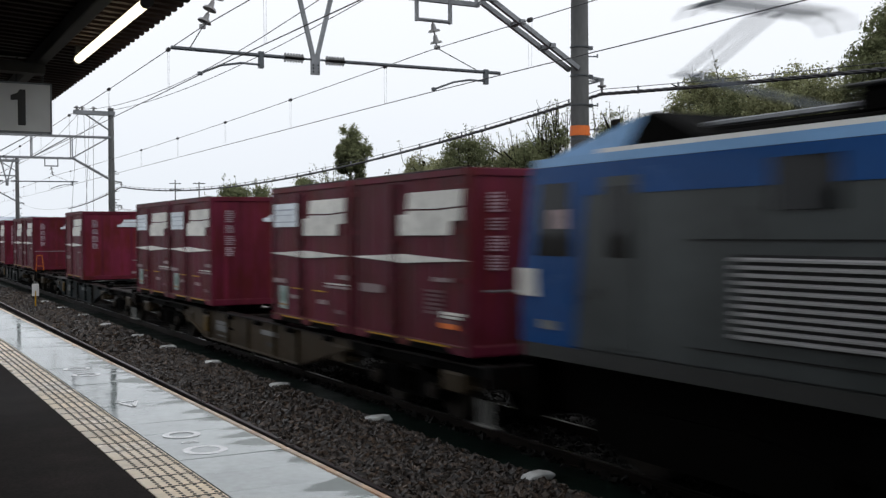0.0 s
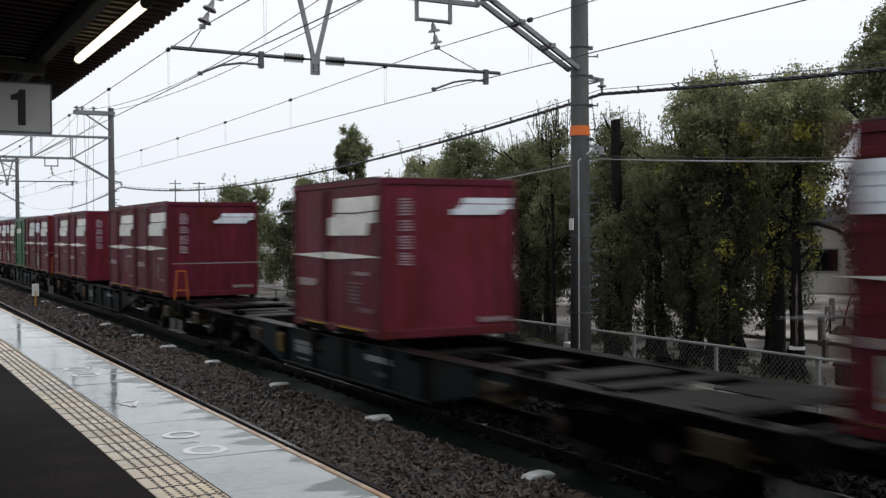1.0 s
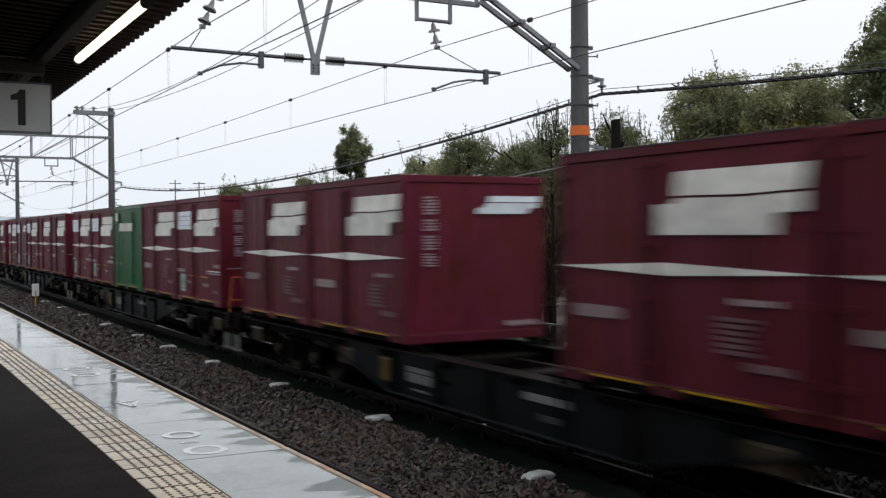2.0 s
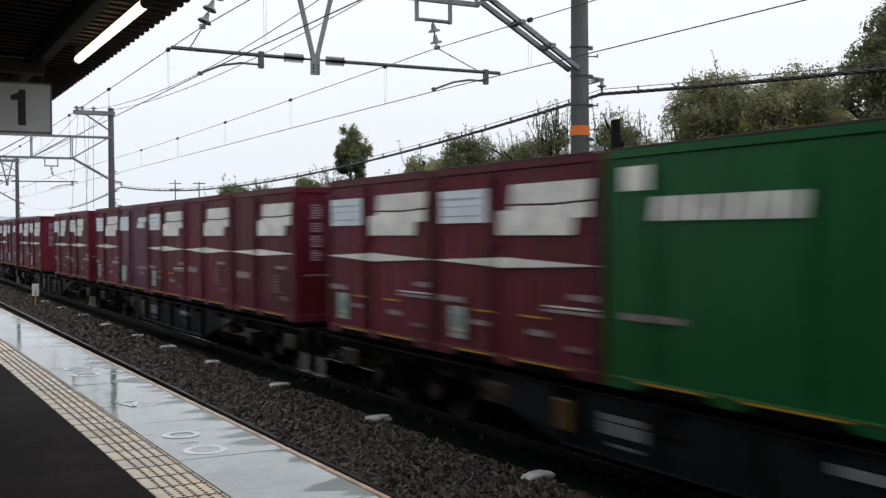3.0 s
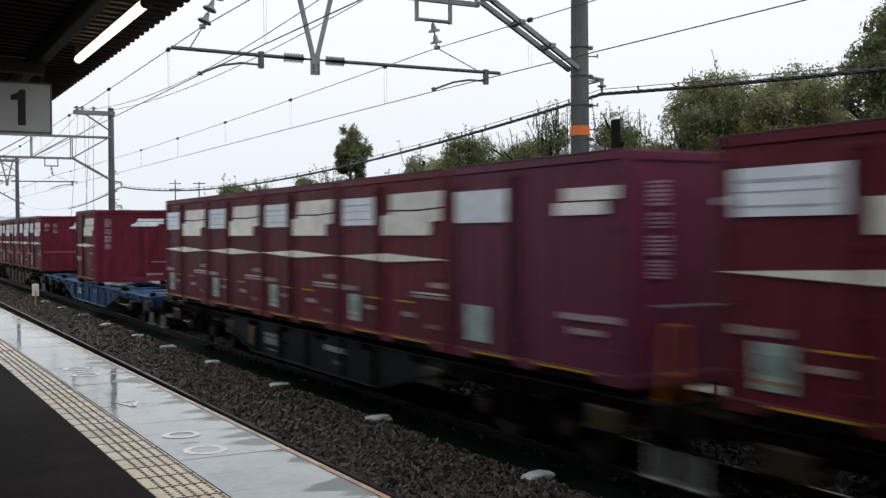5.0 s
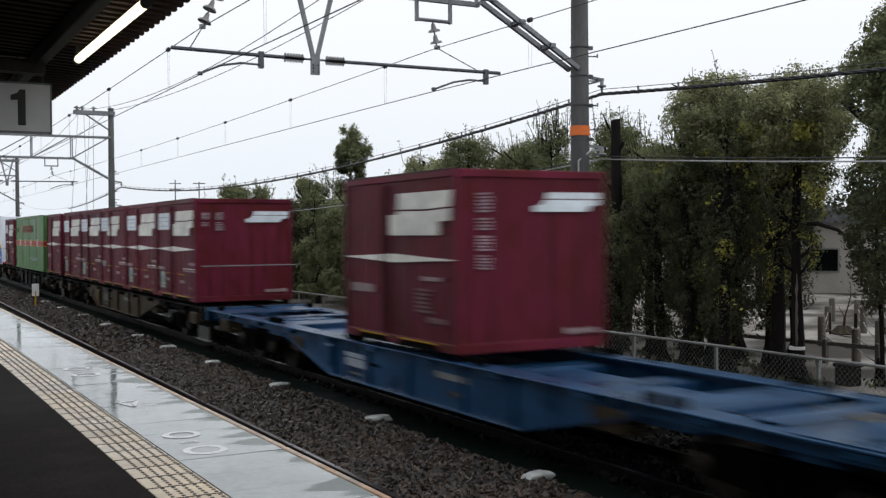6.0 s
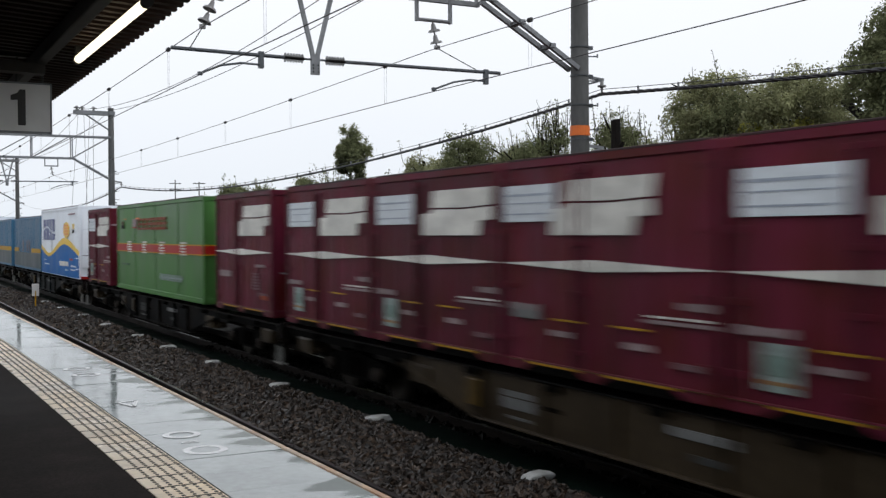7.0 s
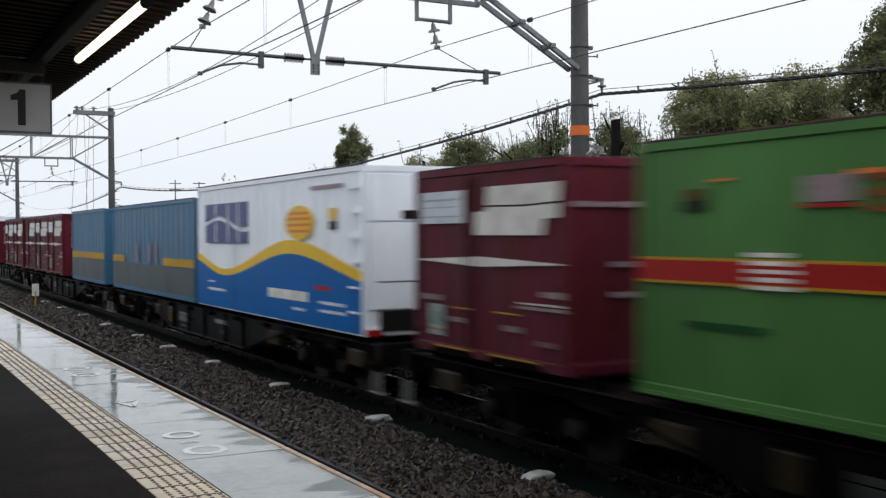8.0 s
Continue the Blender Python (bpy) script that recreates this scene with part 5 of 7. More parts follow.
def distance():
    house(-46, 52, 9, 8, 3.4, 40, 1.2)
    house(-37.0, 44.0, 5.0, 6, 3.5, 39, 0.75)
    house(-60, 50, 10, 8, 5.8, 45)
    # far ridge, with the haze put into its pale colour
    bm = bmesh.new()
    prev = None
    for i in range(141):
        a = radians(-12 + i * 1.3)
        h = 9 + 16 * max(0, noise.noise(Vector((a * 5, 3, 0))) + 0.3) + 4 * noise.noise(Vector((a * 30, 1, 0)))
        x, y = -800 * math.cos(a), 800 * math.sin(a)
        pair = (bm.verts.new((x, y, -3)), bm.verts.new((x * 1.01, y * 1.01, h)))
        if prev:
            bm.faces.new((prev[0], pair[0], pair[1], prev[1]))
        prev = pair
    solid("backdrop", bm, HILL, "low hills on the horizon, coloured pale for haze", "backdrop", kind="structure")
    # glowing shell that paints pale haze above the horizon, thinning upwards
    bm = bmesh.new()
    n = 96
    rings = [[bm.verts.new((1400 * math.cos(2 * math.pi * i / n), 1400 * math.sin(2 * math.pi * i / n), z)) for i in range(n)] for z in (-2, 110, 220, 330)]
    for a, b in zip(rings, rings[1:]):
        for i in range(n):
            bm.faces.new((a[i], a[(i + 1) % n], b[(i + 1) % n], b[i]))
    solid("backdrop_mist", bm, MIST_GLOW, "glowing shell painted as haze along the horizon", "backdrop", kind="structure")


ground()
track(YT1, "platform track of rusty rails on concrete sleepers")
track(YT2, "through track of worn rails on concrete sleepers")
trough()
bags()
marker_post()
platform()
markings()
canopy()
platform_lamp()
number_sign()
overhead()
fence()
wooden_fence()
small_things_by_the_path()
control_box()
trees()
distance()
# ---- the freight train ----
MAROON_POST = material("reddish_oxide_paint", (0.075, 0.014, 0.02), 0.6, grain=0.2, stain=0.3, bump=0.0, spec=0.1)
STEP = material("dirty_white_step", (0.16, 0.16, 0.15), 0.6, grain=0.2, stain=0.3, bump=0.0, spec=0.2)
LOCO_DARK = material("dark_louvre_grey", (0.02, 0.02, 0.021), 0.5, grain=0.15, stain=0.3, bump=0.0, spec=0.15)
END_INK = material("lilac_grey_lettering", (0.34, 0.23, 0.27), 0.55, grain=0.25, scale=30, stain=0.25, bump=0.0, vary=0.15)
SHEET_INK = material("grey_blue_print", (0.34, 0.39, 0.46), 0.5, grain=0.3, scale=20, stain=0.2, bump=0.0)
TICKET_INK = material("dim_green_print", (0.15, 0.23, 0.2), 0.5, grain=0.35, scale=16, stain=0.3, bump=0.0)
ORANGE_PALE = material("faded_orange_print", (0.3, 0.17, 0.07), 0.5, grain=0.2, stain=0.2, bump=0.0)
ROOF_EDGE = material("grimy_roof_edge", (0.04, 0.02, 0.021), 0.6, grain=0.25, scale=9, stain=0.4, stain_scale=2, bump=0.1, spec=0.2)
LABEL = material("grubby_pale_label", (0.16, 0.165, 0.165), 0.55, grain=0.25, scale=12, stain=0.3, bump=0.0, spec=0.2)
RAIL_ORANGE = material("dull_orange_rail", (0.42, 0.12, 0.015), 0.5, grain=0.1, stain=0.2, bump=0.0, spec=0.15)
ZF = 1.05              # container floor above the rails
BOX_L, BOX_W, BOX_H = 3.72, 2.45, 2.49
movers = []            # (thing, place on the train, height)


def bars(bm, x0, x1, z0, z1, rows, y, rng, face="side", fill=0.62):
    """Unreadable lettering: rows of short bars on the side (xz) or on the end (yz)."""
    h = (z1 - z0) / rows
    for r in range(rows):
        z = z0 + h * (r + 0.5)
        a, b = min(x0, x1), max(x0, x1)
        b -= (b - a) * 0.25 * rng.random()
        while a < b - 0.01:
            w = min(b - a, rng.uniform(0.06, 0.17))
            k = h * fill / 2 * rng.uniform(0.75, 1.1)
            if face == "side":
                box(bm, a, a + w, y - 0.003, y + 0.02, z - k, z + k)
            else:
                box(bm, y - 0.02, y + 0.003, a, a + w, z - k, z + k)
            a += w + rng.uniform(0.012, 0.035)


def box_shell(t, L, W, H, paint, ribs, door_gap=None):
    bm = bmesh.new()
    box(bm, -L / 2 + 0.03, L / 2 - 0.03, -W / 2 + 0.03, W / 2 - 0.03, 0.06, H - 0.03)
    part("body", bm, paint, t)
    bm = bmesh.new()
    for sx in (-1, 1):
        for sy in (-1, 1):
            box(bm, sx * (L / 2 - 0.055) - 0.055, sx * (L / 2 - 0.055) + 0.055, sy * (W / 2 - 0.045) - 0.045, sy * (W / 2 - 0.045) + 0.045, 0, H, 0.012)
    for sy in (-1, 1):
        for z0, z1 in ((0.0, 0.13), (H - 0.10, H)):
            box(bm, -L / 2 + 0.1, L / 2 - 0.1, sy * (W / 2 - 0.04) - 0.04, sy * (W / 2 - 0.04) + 0.038, z0, z1, 0.01)
    for sx in (-1, 1):
        for z0, z1 in ((0.0, 0.14), (H - 0.11, H)):
            box(bm, sx * (L / 2 - 0.04) - 0.04, sx * (L / 2 - 0.04) + 0.038, -W / 2 + 0.08, W / 2 - 0.08, z0, z1, 0.01)
    part("frame", bm, paint, t)
    n = max(4, int(L / ribs))
    for i in range(1, n):
        x = -L / 2 + L * i / n
        for sy in (-1, 1):
            bm = bmesh.new()
            box(bm, x - 0.035, x + 0.035, sy * (W / 2 - 0.03) - 0.012, sy * (W / 2 - 0.03) + 0.012, 0.13, H - 0.1)
            part("rib", bm, paint, t)
    for i in range(1, 7):
        y = -W / 2 + W * i / 7
        for sx in (-1, 1):
            bm = bmesh.new()
            box(bm, sx * (L / 2 - 0.03) - 0.012, sx * (L / 2 - 0.03) + 0.004, y - 0.05, y + 0.05, 0.14, H - 0.11)
            part("rib", bm, paint, t)
    bm = bmesh.new()
    box(bm, -L / 2 + 0.02, L / 2 - 0.02, -W / 2 + 0.02, W / 2 - 0.02, H - 0.028, H - 0.006, 0.006)
    part("roof", bm, paint, t)
    for sy in (-1, 1):
        bm = bmesh.new()
        box(bm, -L / 2 + 0.06, L / 2 - 0.06, sy * (W / 2 - 0.025) - 0.028, sy * (W / 2 - 0.025) + 0.028, H - 0.012, H + 0.016, 0.006)
        part("roof_edge", bm, ROOF_EDGE, t, "dark grimy roof edge")


def mark(name, t, outline, mat, label, y=None, end=None, thick=0.006):
    bm = bmesh.new()
    pieces = [outline]
    if "lettering_bar" in name:      # a line of unreadable characters
        xs, zs = [p[0] for p in outline], [p[1] for p in outline]
        a, b, z0, z1 = min(xs), max(xs), min(zs), max(zs)
        own = random.Random(int(1000 * (b - a) + 7000 * z0))
        pieces = []
        while a < b - 0.01:
            w = min(b - a, own.uniform(0.05, 0.13))
            cut = (z1 - z0) * own.uniform(0.0, 0.22)
            pieces.append(rect(a, a + w, z0 + cut * own.random(), z1 - cut * own.random()))
            a += w + own.uniform(0.01, 0.028)
    for piece in pieces:
        if end is None:
            plate(bm, piece, y - thick, y + 0.01)
        else:
            plate_x(bm, piece, end - 0.01, end + thick)
    return part(name, bm, mat, t, label)


def rect(x0, x1, z0, z1):
    return [(x0, z0), (x1, z0), (x1, z1), (x0, z1)]


def small_box(kind, paint, label, rng, extra=""):
    """A twelve-foot container. kind: sheet (pale sheet beside the mark), plain (mark alone), number (mark high up, little else), green."""
    L, W, H = BOX_L, BOX_W, BOX_H
    t = thing("container", label, "container", "containers on the freight train")
    box_shell(t, L, W, H, paint, 0.42)
    y, e = -W / 2 - 0.004, L / 2 + 0.004
    lead = L / 2

    def at(back):
        return lead - back
    if kind in ("sheet", "plain"):
        shift = 0.76 if extra == "back" else 0.0

        def mk(back):
            return at(back * (0.95 if shift else 1) + shift)
        # company mark: two stepped blocks split by a thin curve
        mark("mark_upper", t, [(mk(1.75), 1.98), (mk(0.85), 1.965), (mk(0.17), 1.99), (mk(0.13), 2.21), (mk(1.71), 2.21)], DECAL, "off-white block of the painted mark", y)
        mark("mark_lower", t, [(mk(2.02), 1.60), (mk(0.49), 1.60), (mk(0.45), 1.79), (mk(0.17), 1.80), (mk(0.17), 1.965), (mk(0.85), 1.94), (mk(1.73), 1.955), (mk(1.79), 1.90), (mk(2.02), 1.90)], DECAL, "off-white block of the painted mark", y)
        mark("stripe", t, [(at(3.66), 1.262), (at(1.9), 1.20), (at(0.04), 1.262), (at(0.04), 1.268), (at(1.9), 1.33), (at(3.66), 1.268)], DECAL, "long tapering off-white stripe", y - 0.006)
    if kind != "green":
        # door leaves: seams, hinges and locking rods
        for a in (3.62, 2.17, 0.1):
            mark("door_seam", t, rect(at(a) - 0.009, at(a) + 0.009, 0.14, H - 0.12), ROOF_EDGE, "dark door seam", y + 0.003)
        for a in (2.26, 2.08):
            bm = bmesh.new()
            rod(bm, (at(a), y - 0.012, 0.14), (at(a), y - 0.012, H - 0.14), 0.016, seg=8)
            for z in (0.3, 0.95, 1.5, 2.3):
                box(bm, at(a) - 0.035, at(a) + 0.035, y - 0.03, y + 0.012, z - 0.03, z + 0.03, 0.006)
            part("locking_rod", bm, paint, t, "door locking rod")
        for a in (3.56, 0.16):
            for z in (0.35, 1.0, 1.65, 2.25):
                bm = bmesh.new()
                box(bm, at(a) - 0.05, at(a) + 0.05, y - 0.016, y + 0.012, z - 0.035, z + 0.035, 0.006)
                part("hinge", bm, paint, t, "door hinge")
    if kind == "sheet":
        k = 0.28 if shift else 0.0
        mark("sheet", t, rect(at(3.52 + k * 0.6), at(2.32 + k), 1.76, 2.19), PALE, "pale blue-white panel", y)
        for z0, z1 in ((2.06, 2.09), (1.97, 1.985), (1.84, 1.86)):
            mark("sheet_line", t, rect(at(3.46 + k * 0.6), at(2.44 + k), z0, z1), SHEET_INK, "grey-blue line of print", y - 0.004)
        if shift:
            mark("notice", t, rect(at(3.5), at(2.95), 0.62, 0.78), LABEL, "grubby pale notice", y)
        else:
            mark("ticket", t, rect(at(3.28), at(2.88), 0.24, 0.66), TICKET, "pale green label plate", y)
            mark("ticket_stripe", t, rect(at(3.27), at(2.89), 0.30, 0.335), ORANGE_PALE, "faded orange stripe on the label", y - 0.004)
            mark("ticket_print", t, rect(at(3.24), at(2.93), 0.38, 0.56), TICKET_INK, "dim print on the label", y - 0.004)
        mark("lettering_bar", t, rect(at(3.56), at(2.94), 0.71, 0.80), FAINT, "faded white lettering", y)
        mark("lettering_bar", t, rect(at(0.98), at(0.06), 0.775, 0.80), DECAL, "faded white lettering", y)
        mark("lettering_bar", t, rect(at(1.05), at(0.02), 0.715, 0.755), FAINT, "faded white lettering", y)
        mark("lettering_bar", t, rect(at(0.5), at(0.06), 0.87, 0.95), FAINT, "faded white lettering", y)
        mark("lettering_bar", t, rect(at(2.7), at(2.3), 0.45, 0.52), FAINT, "faded white lettering", y)
        mark("lettering_bar", t, rect(at(1.35), at(0.95), 0.42, 0.50), FAINT, "faded white lettering", y)
        mark("notice", t, rect(at(0.6), at(0.22), 0.30, 0.36), DIM, "faded notice", y)
        for a, b in ((2.62, 2.08), (1.52, 1.0)):
            mark("handle_bar", t, rect(at(a), at(b), 0.632, 0.652), YELLOW, "thin yellow bar", y - 0.012)
    elif kind == "plain":
        mark("lettering_bar", t, rect(at(3.40), at(2.60), 0.72, 0.86), FAINT, "faded white lettering", y)
        mark("lettering_bar", t, rect(at(0.98), at(0.45), 0.96, 1.03), FAINT, "faded white lettering", y)
        bm = bmesh.new()
        bars(bm, at(1.2), at(0.7), 0.50, 0.86, 6, y, rng)
        part("lettering", bm, DIM, t, "rows of dim lettering")
        mark("lettering_bar", t, rect(at(0.8), at(0.3), 0.38, 0.46), DIM, "dim lettering", y)
        if extra == "notice":
            mark("notice", t, rect(at(0.66), at(0.28), 0.33, 0.41), DULL_RED, "dull orange notice", y - 0.004)
        if extra == "first":
            bm = bmesh.new()
            bars(bm, at(0.73), at(0.10), 0.47, 0.57, 2, y - 0.004, rng, fill=0.75)
            part("lettering", bm, DECAL, t, "small white lettering")
            mark("notice", t, rect(at(0.76), at(0.30), 0.34, 0.41), BAND, "orange-red notice", y - 0.004)
    elif kind == "number":
        mark("sheet", t, rect(at(3.55), at(2.3), 1.76, 2.17), PALE, "pale blue-white panel", y)
        mark("mark_upper", t, rect(at(1.1), at(0.15), 1.98, 2.12), DECAL, "off-white block of the painted mark", y)
        mark("mark_lower", t, rect(at(1.25), at(0.35), 1.82, 1.96), DECAL, "off-white block of the painted mark", y)
        mark("ticket", t, rect(at(3.32), at(2.75), 0.24, 0.70), TICKET, "pale label plate", y)
        mark("lettering_bar", t, rect(at(1.2), at(0.1), 0.66, 0.74), FAINT, "faded white lettering", y)
        mark("lettering_bar", t, rect(at(1.0), at(0.4), 0.5, 0.58), FAINT, "faded white lettering", y)
    elif kind == "green":
        for i in range(7):
            a = 2.95 - 0.285 * i
            mark("lettering_block", t, [(at(a), 1.74), (at(a - 0.2), 1.74), (at(a - 0.25), 1.98), (at(a - 0.05), 1.98)], DECAL, "block of white lettering on the green side", y)
        mark("notice", t, rect(at(3.4), at(3.0), 2.05, 2.3), DECAL, "small pinkish notice", y)
        mark("lettering_bar", t, rect(at(3.45), at(2.5), 0.72, 0.80), FAINT, "faded white lettering", y)
        for a in (2.95, 0.95):
            bm = bmesh.new()
            rod(bm, (at(a), y - 0.02, 0.2), (at(a), y - 0.02, 2.3), 0.02, seg=6)
            for z in (0.4, 1.2, 2.0):
                box(bm, at(a) - 0.05, at(a) + 0.05, y - 0.035, y + 0.01, z - 0.03, z + 0.03)
            part("locking_bar", bm, paint, t, "door locking bar")
    # yellow lower edges
    mark("edge_strip", t, rect(at(3.64), at(0.08), 0.108, 0.116), DULL_YELLOW, "thin yellow lower edge", y)
    for a, b in ((3.08, 2.22), (1.62, 0.62)):
        mark("edge_flap", t, rect(at(a + 0.05), at(b - 0.05), 0.090, 0.112), YELLOW, "yellow edge above a fork pocket", y - 0.004)
        # flat black patch paints the shade inside the fork pocket opening
        mark("fork_pocket", t, [(at(a + 0.2), 0.0), (at(b - 0.2), 0.0), (at(b - 0.02), 0.084), (at(a + 0.02), 0.084)], BOGIE, "flat black patch for a shaded fork pocket", y - 0.002)
    # leading end: a column of lettering and the slanted mark
    if extra == "rails":
        o = -W / 2
        for y0, y1, z in ((0.05, 1.3, 1.95), (0.62, 1.35, 1.26), (0.62, 1.35, 0.91)):
            mark("end_lettering_bar", t, rect(o + y0, o + y1, z - 0.035, z + 0.035), END_INK, "faded white lettering", end=e)
    groups = () if extra == "rails" else ((0.31, 1.90, 2.18, 5), (0.31, 1.66, 1.84, 3), (0.31, 1.38, 1.60, 4), (0.31, 1.13, 1.34, 4))
    if extra == "blocks":
        groups = ((0.14, 1.98, 2.16, 4), (0.14, 1.82, 1.93, 2), (0.48, 1.98, 2.16, 4), (0.48, 1.72, 1.93, 4))
    for o, z0, z1, k in groups:
        bm = bmesh.new()
        bars(bm, -W / 2 + o + 0.03, -W / 2 + o + 0.25, z0, z1, k + 1, e, rng, "end", 0.66)
        part("end_lettering", bm, END_INK, t, "column of faded white lettering")
    if kind != "green":
        o = -W / 2
        mark("end_mark_upper", t, [(o + 1.44, 2.10), (o + 2.35, 2.10), (o + 2.34, 2.19), (o + 1.46, 2.19)], PALE, "white slanted mark", end=e)
        mark("end_mark_lower", t, [(o + 1.24, 1.92), (o + 2.12, 1.92), (o + 2.20, 2.01), (o + 2.33, 2.01), (o + 2.34, 2.085), (o + 1.42, 2.085), (o + 1.36, 2.02), (o + 1.24, 2.0)], PALE, "white slanted mark", end=e)
        mark("end_lettering_bar", t, rect(o + 1.75, o + 2.3, 0.20, 0.28), FAINT, "faded white lettering", end=e)
    return t


def long_box(paint, label, L=9.41, W=2.49, H=2.52):
    t = thing("container", label, "container", "long containers on the freight train")
    box_shell(t, L, W, H, paint, 2.4 if paint is GREEN else 0.5)
    return t


def green_long(rng):
    L, W = 9.55, 2.49
    t = long_box(GREEN, "long green container with a red and yellow band", L, W, 2.52)
    y = -W / 2 - 0.004
    mark("band", t, rect(-L / 2 + 0.02, L / 2 - 0.02, 1.16, 1.36), RED, "red band", y)
    for z in (1.135, 1.36):
        mark("band_edge", t, rect(-L / 2 + 0.02, L / 2 - 0.02, z, z + 0.028), YELLOW, "thin yellow line", y)
    for x in (-3.0, -1.1, 0.9, 3.0):
        bm = bmesh.new()
        bars(bm, x - 0.24, x + 0.3, 1.10, 1.46, 5, y - 0.008, rng, fill=0.6)
        part("lettering", bm, DECAL, t, "pale lettering on the band")
    bm = bmesh.new()
    for i in range(7):
        x0 = -1.95 + 0.48 * i
        k = 0.7 if i < 3 else 1.0
        for z in (1.80, 1.93, 2.06):
            box(bm, x0, x0 + 0.38, y - 0.004, y + 0.02, z - 0.035 * k, z + 0.035 * k)
        box(bm, x0 + 0.15, x0 + 0.23, y - 0.004, y + 0.02, 1.78, 2.09)
    part("lettering", bm, DULL_RED, t, "large dull red lettering")
    bm = bmesh.new()
    for i in range(7):
        box(bm, 0.66 + 0.33 * i, 0.80 + 0.33 * i, y - 0.004, y + 0.02, 0.44, 0.60)
        box(bm, 0.60 + 0.33 * i, 0.86 + 0.33 * i, y - 0.004, y + 0.02, 0.50, 0.53)
    part("lettering", bm, TICKET, t, "pale lettering near the bottom")
    e = L / 2 + 0.004
    mark("end_band", t, rect(-W / 2 + 0.02, W / 2 - 0.02, 1.16, 1.36), RED, "red band round the end", end=e)
    for z in (1.135, 1.36):
        mark("end_band_edge", t, rect(-W / 2 + 0.02, W / 2 - 0.02, z, z + 0.028), YELLOW, "thin yellow line", end=e)
    bm = bmesh.new()
    bars(bm, -0.95, 0.95, 1.17, 1.36, 3, e + 0.008, rng, "end", 0.6)
    part("end_lettering", bm, DECAL, t, "pale lettering on the end band")
    for x, z, m, k, h in ((-3.95, 1.98, DULL_YELLOW, 0.14, 0.05), (-3.95, 1.87, RUBBER, 0.14, 0.05), (-2.35, 1.98, FAINT, 0.25, 0.11), (-2.35, 1.84, RED, 0.28, 0.018), (-1.95, 2.1, BAND, 0.16, 0.02), (-3.6, 2.1, BAND, 0.1, 0.012)):
        mark("notice", t, rect(x - k, x + k, z - h, z + h), m, "small notice on the side", y)
    mark("vent", t, rect(-4.05, -3.05, 0.73, 0.79), DEEP_GREEN, "dark slot", y)
    mark("edge_strip", t, rect(-L / 2, L / 2, 0.02, 0.06), GREEN, "pale lower edge", y - 0.01)
    return t


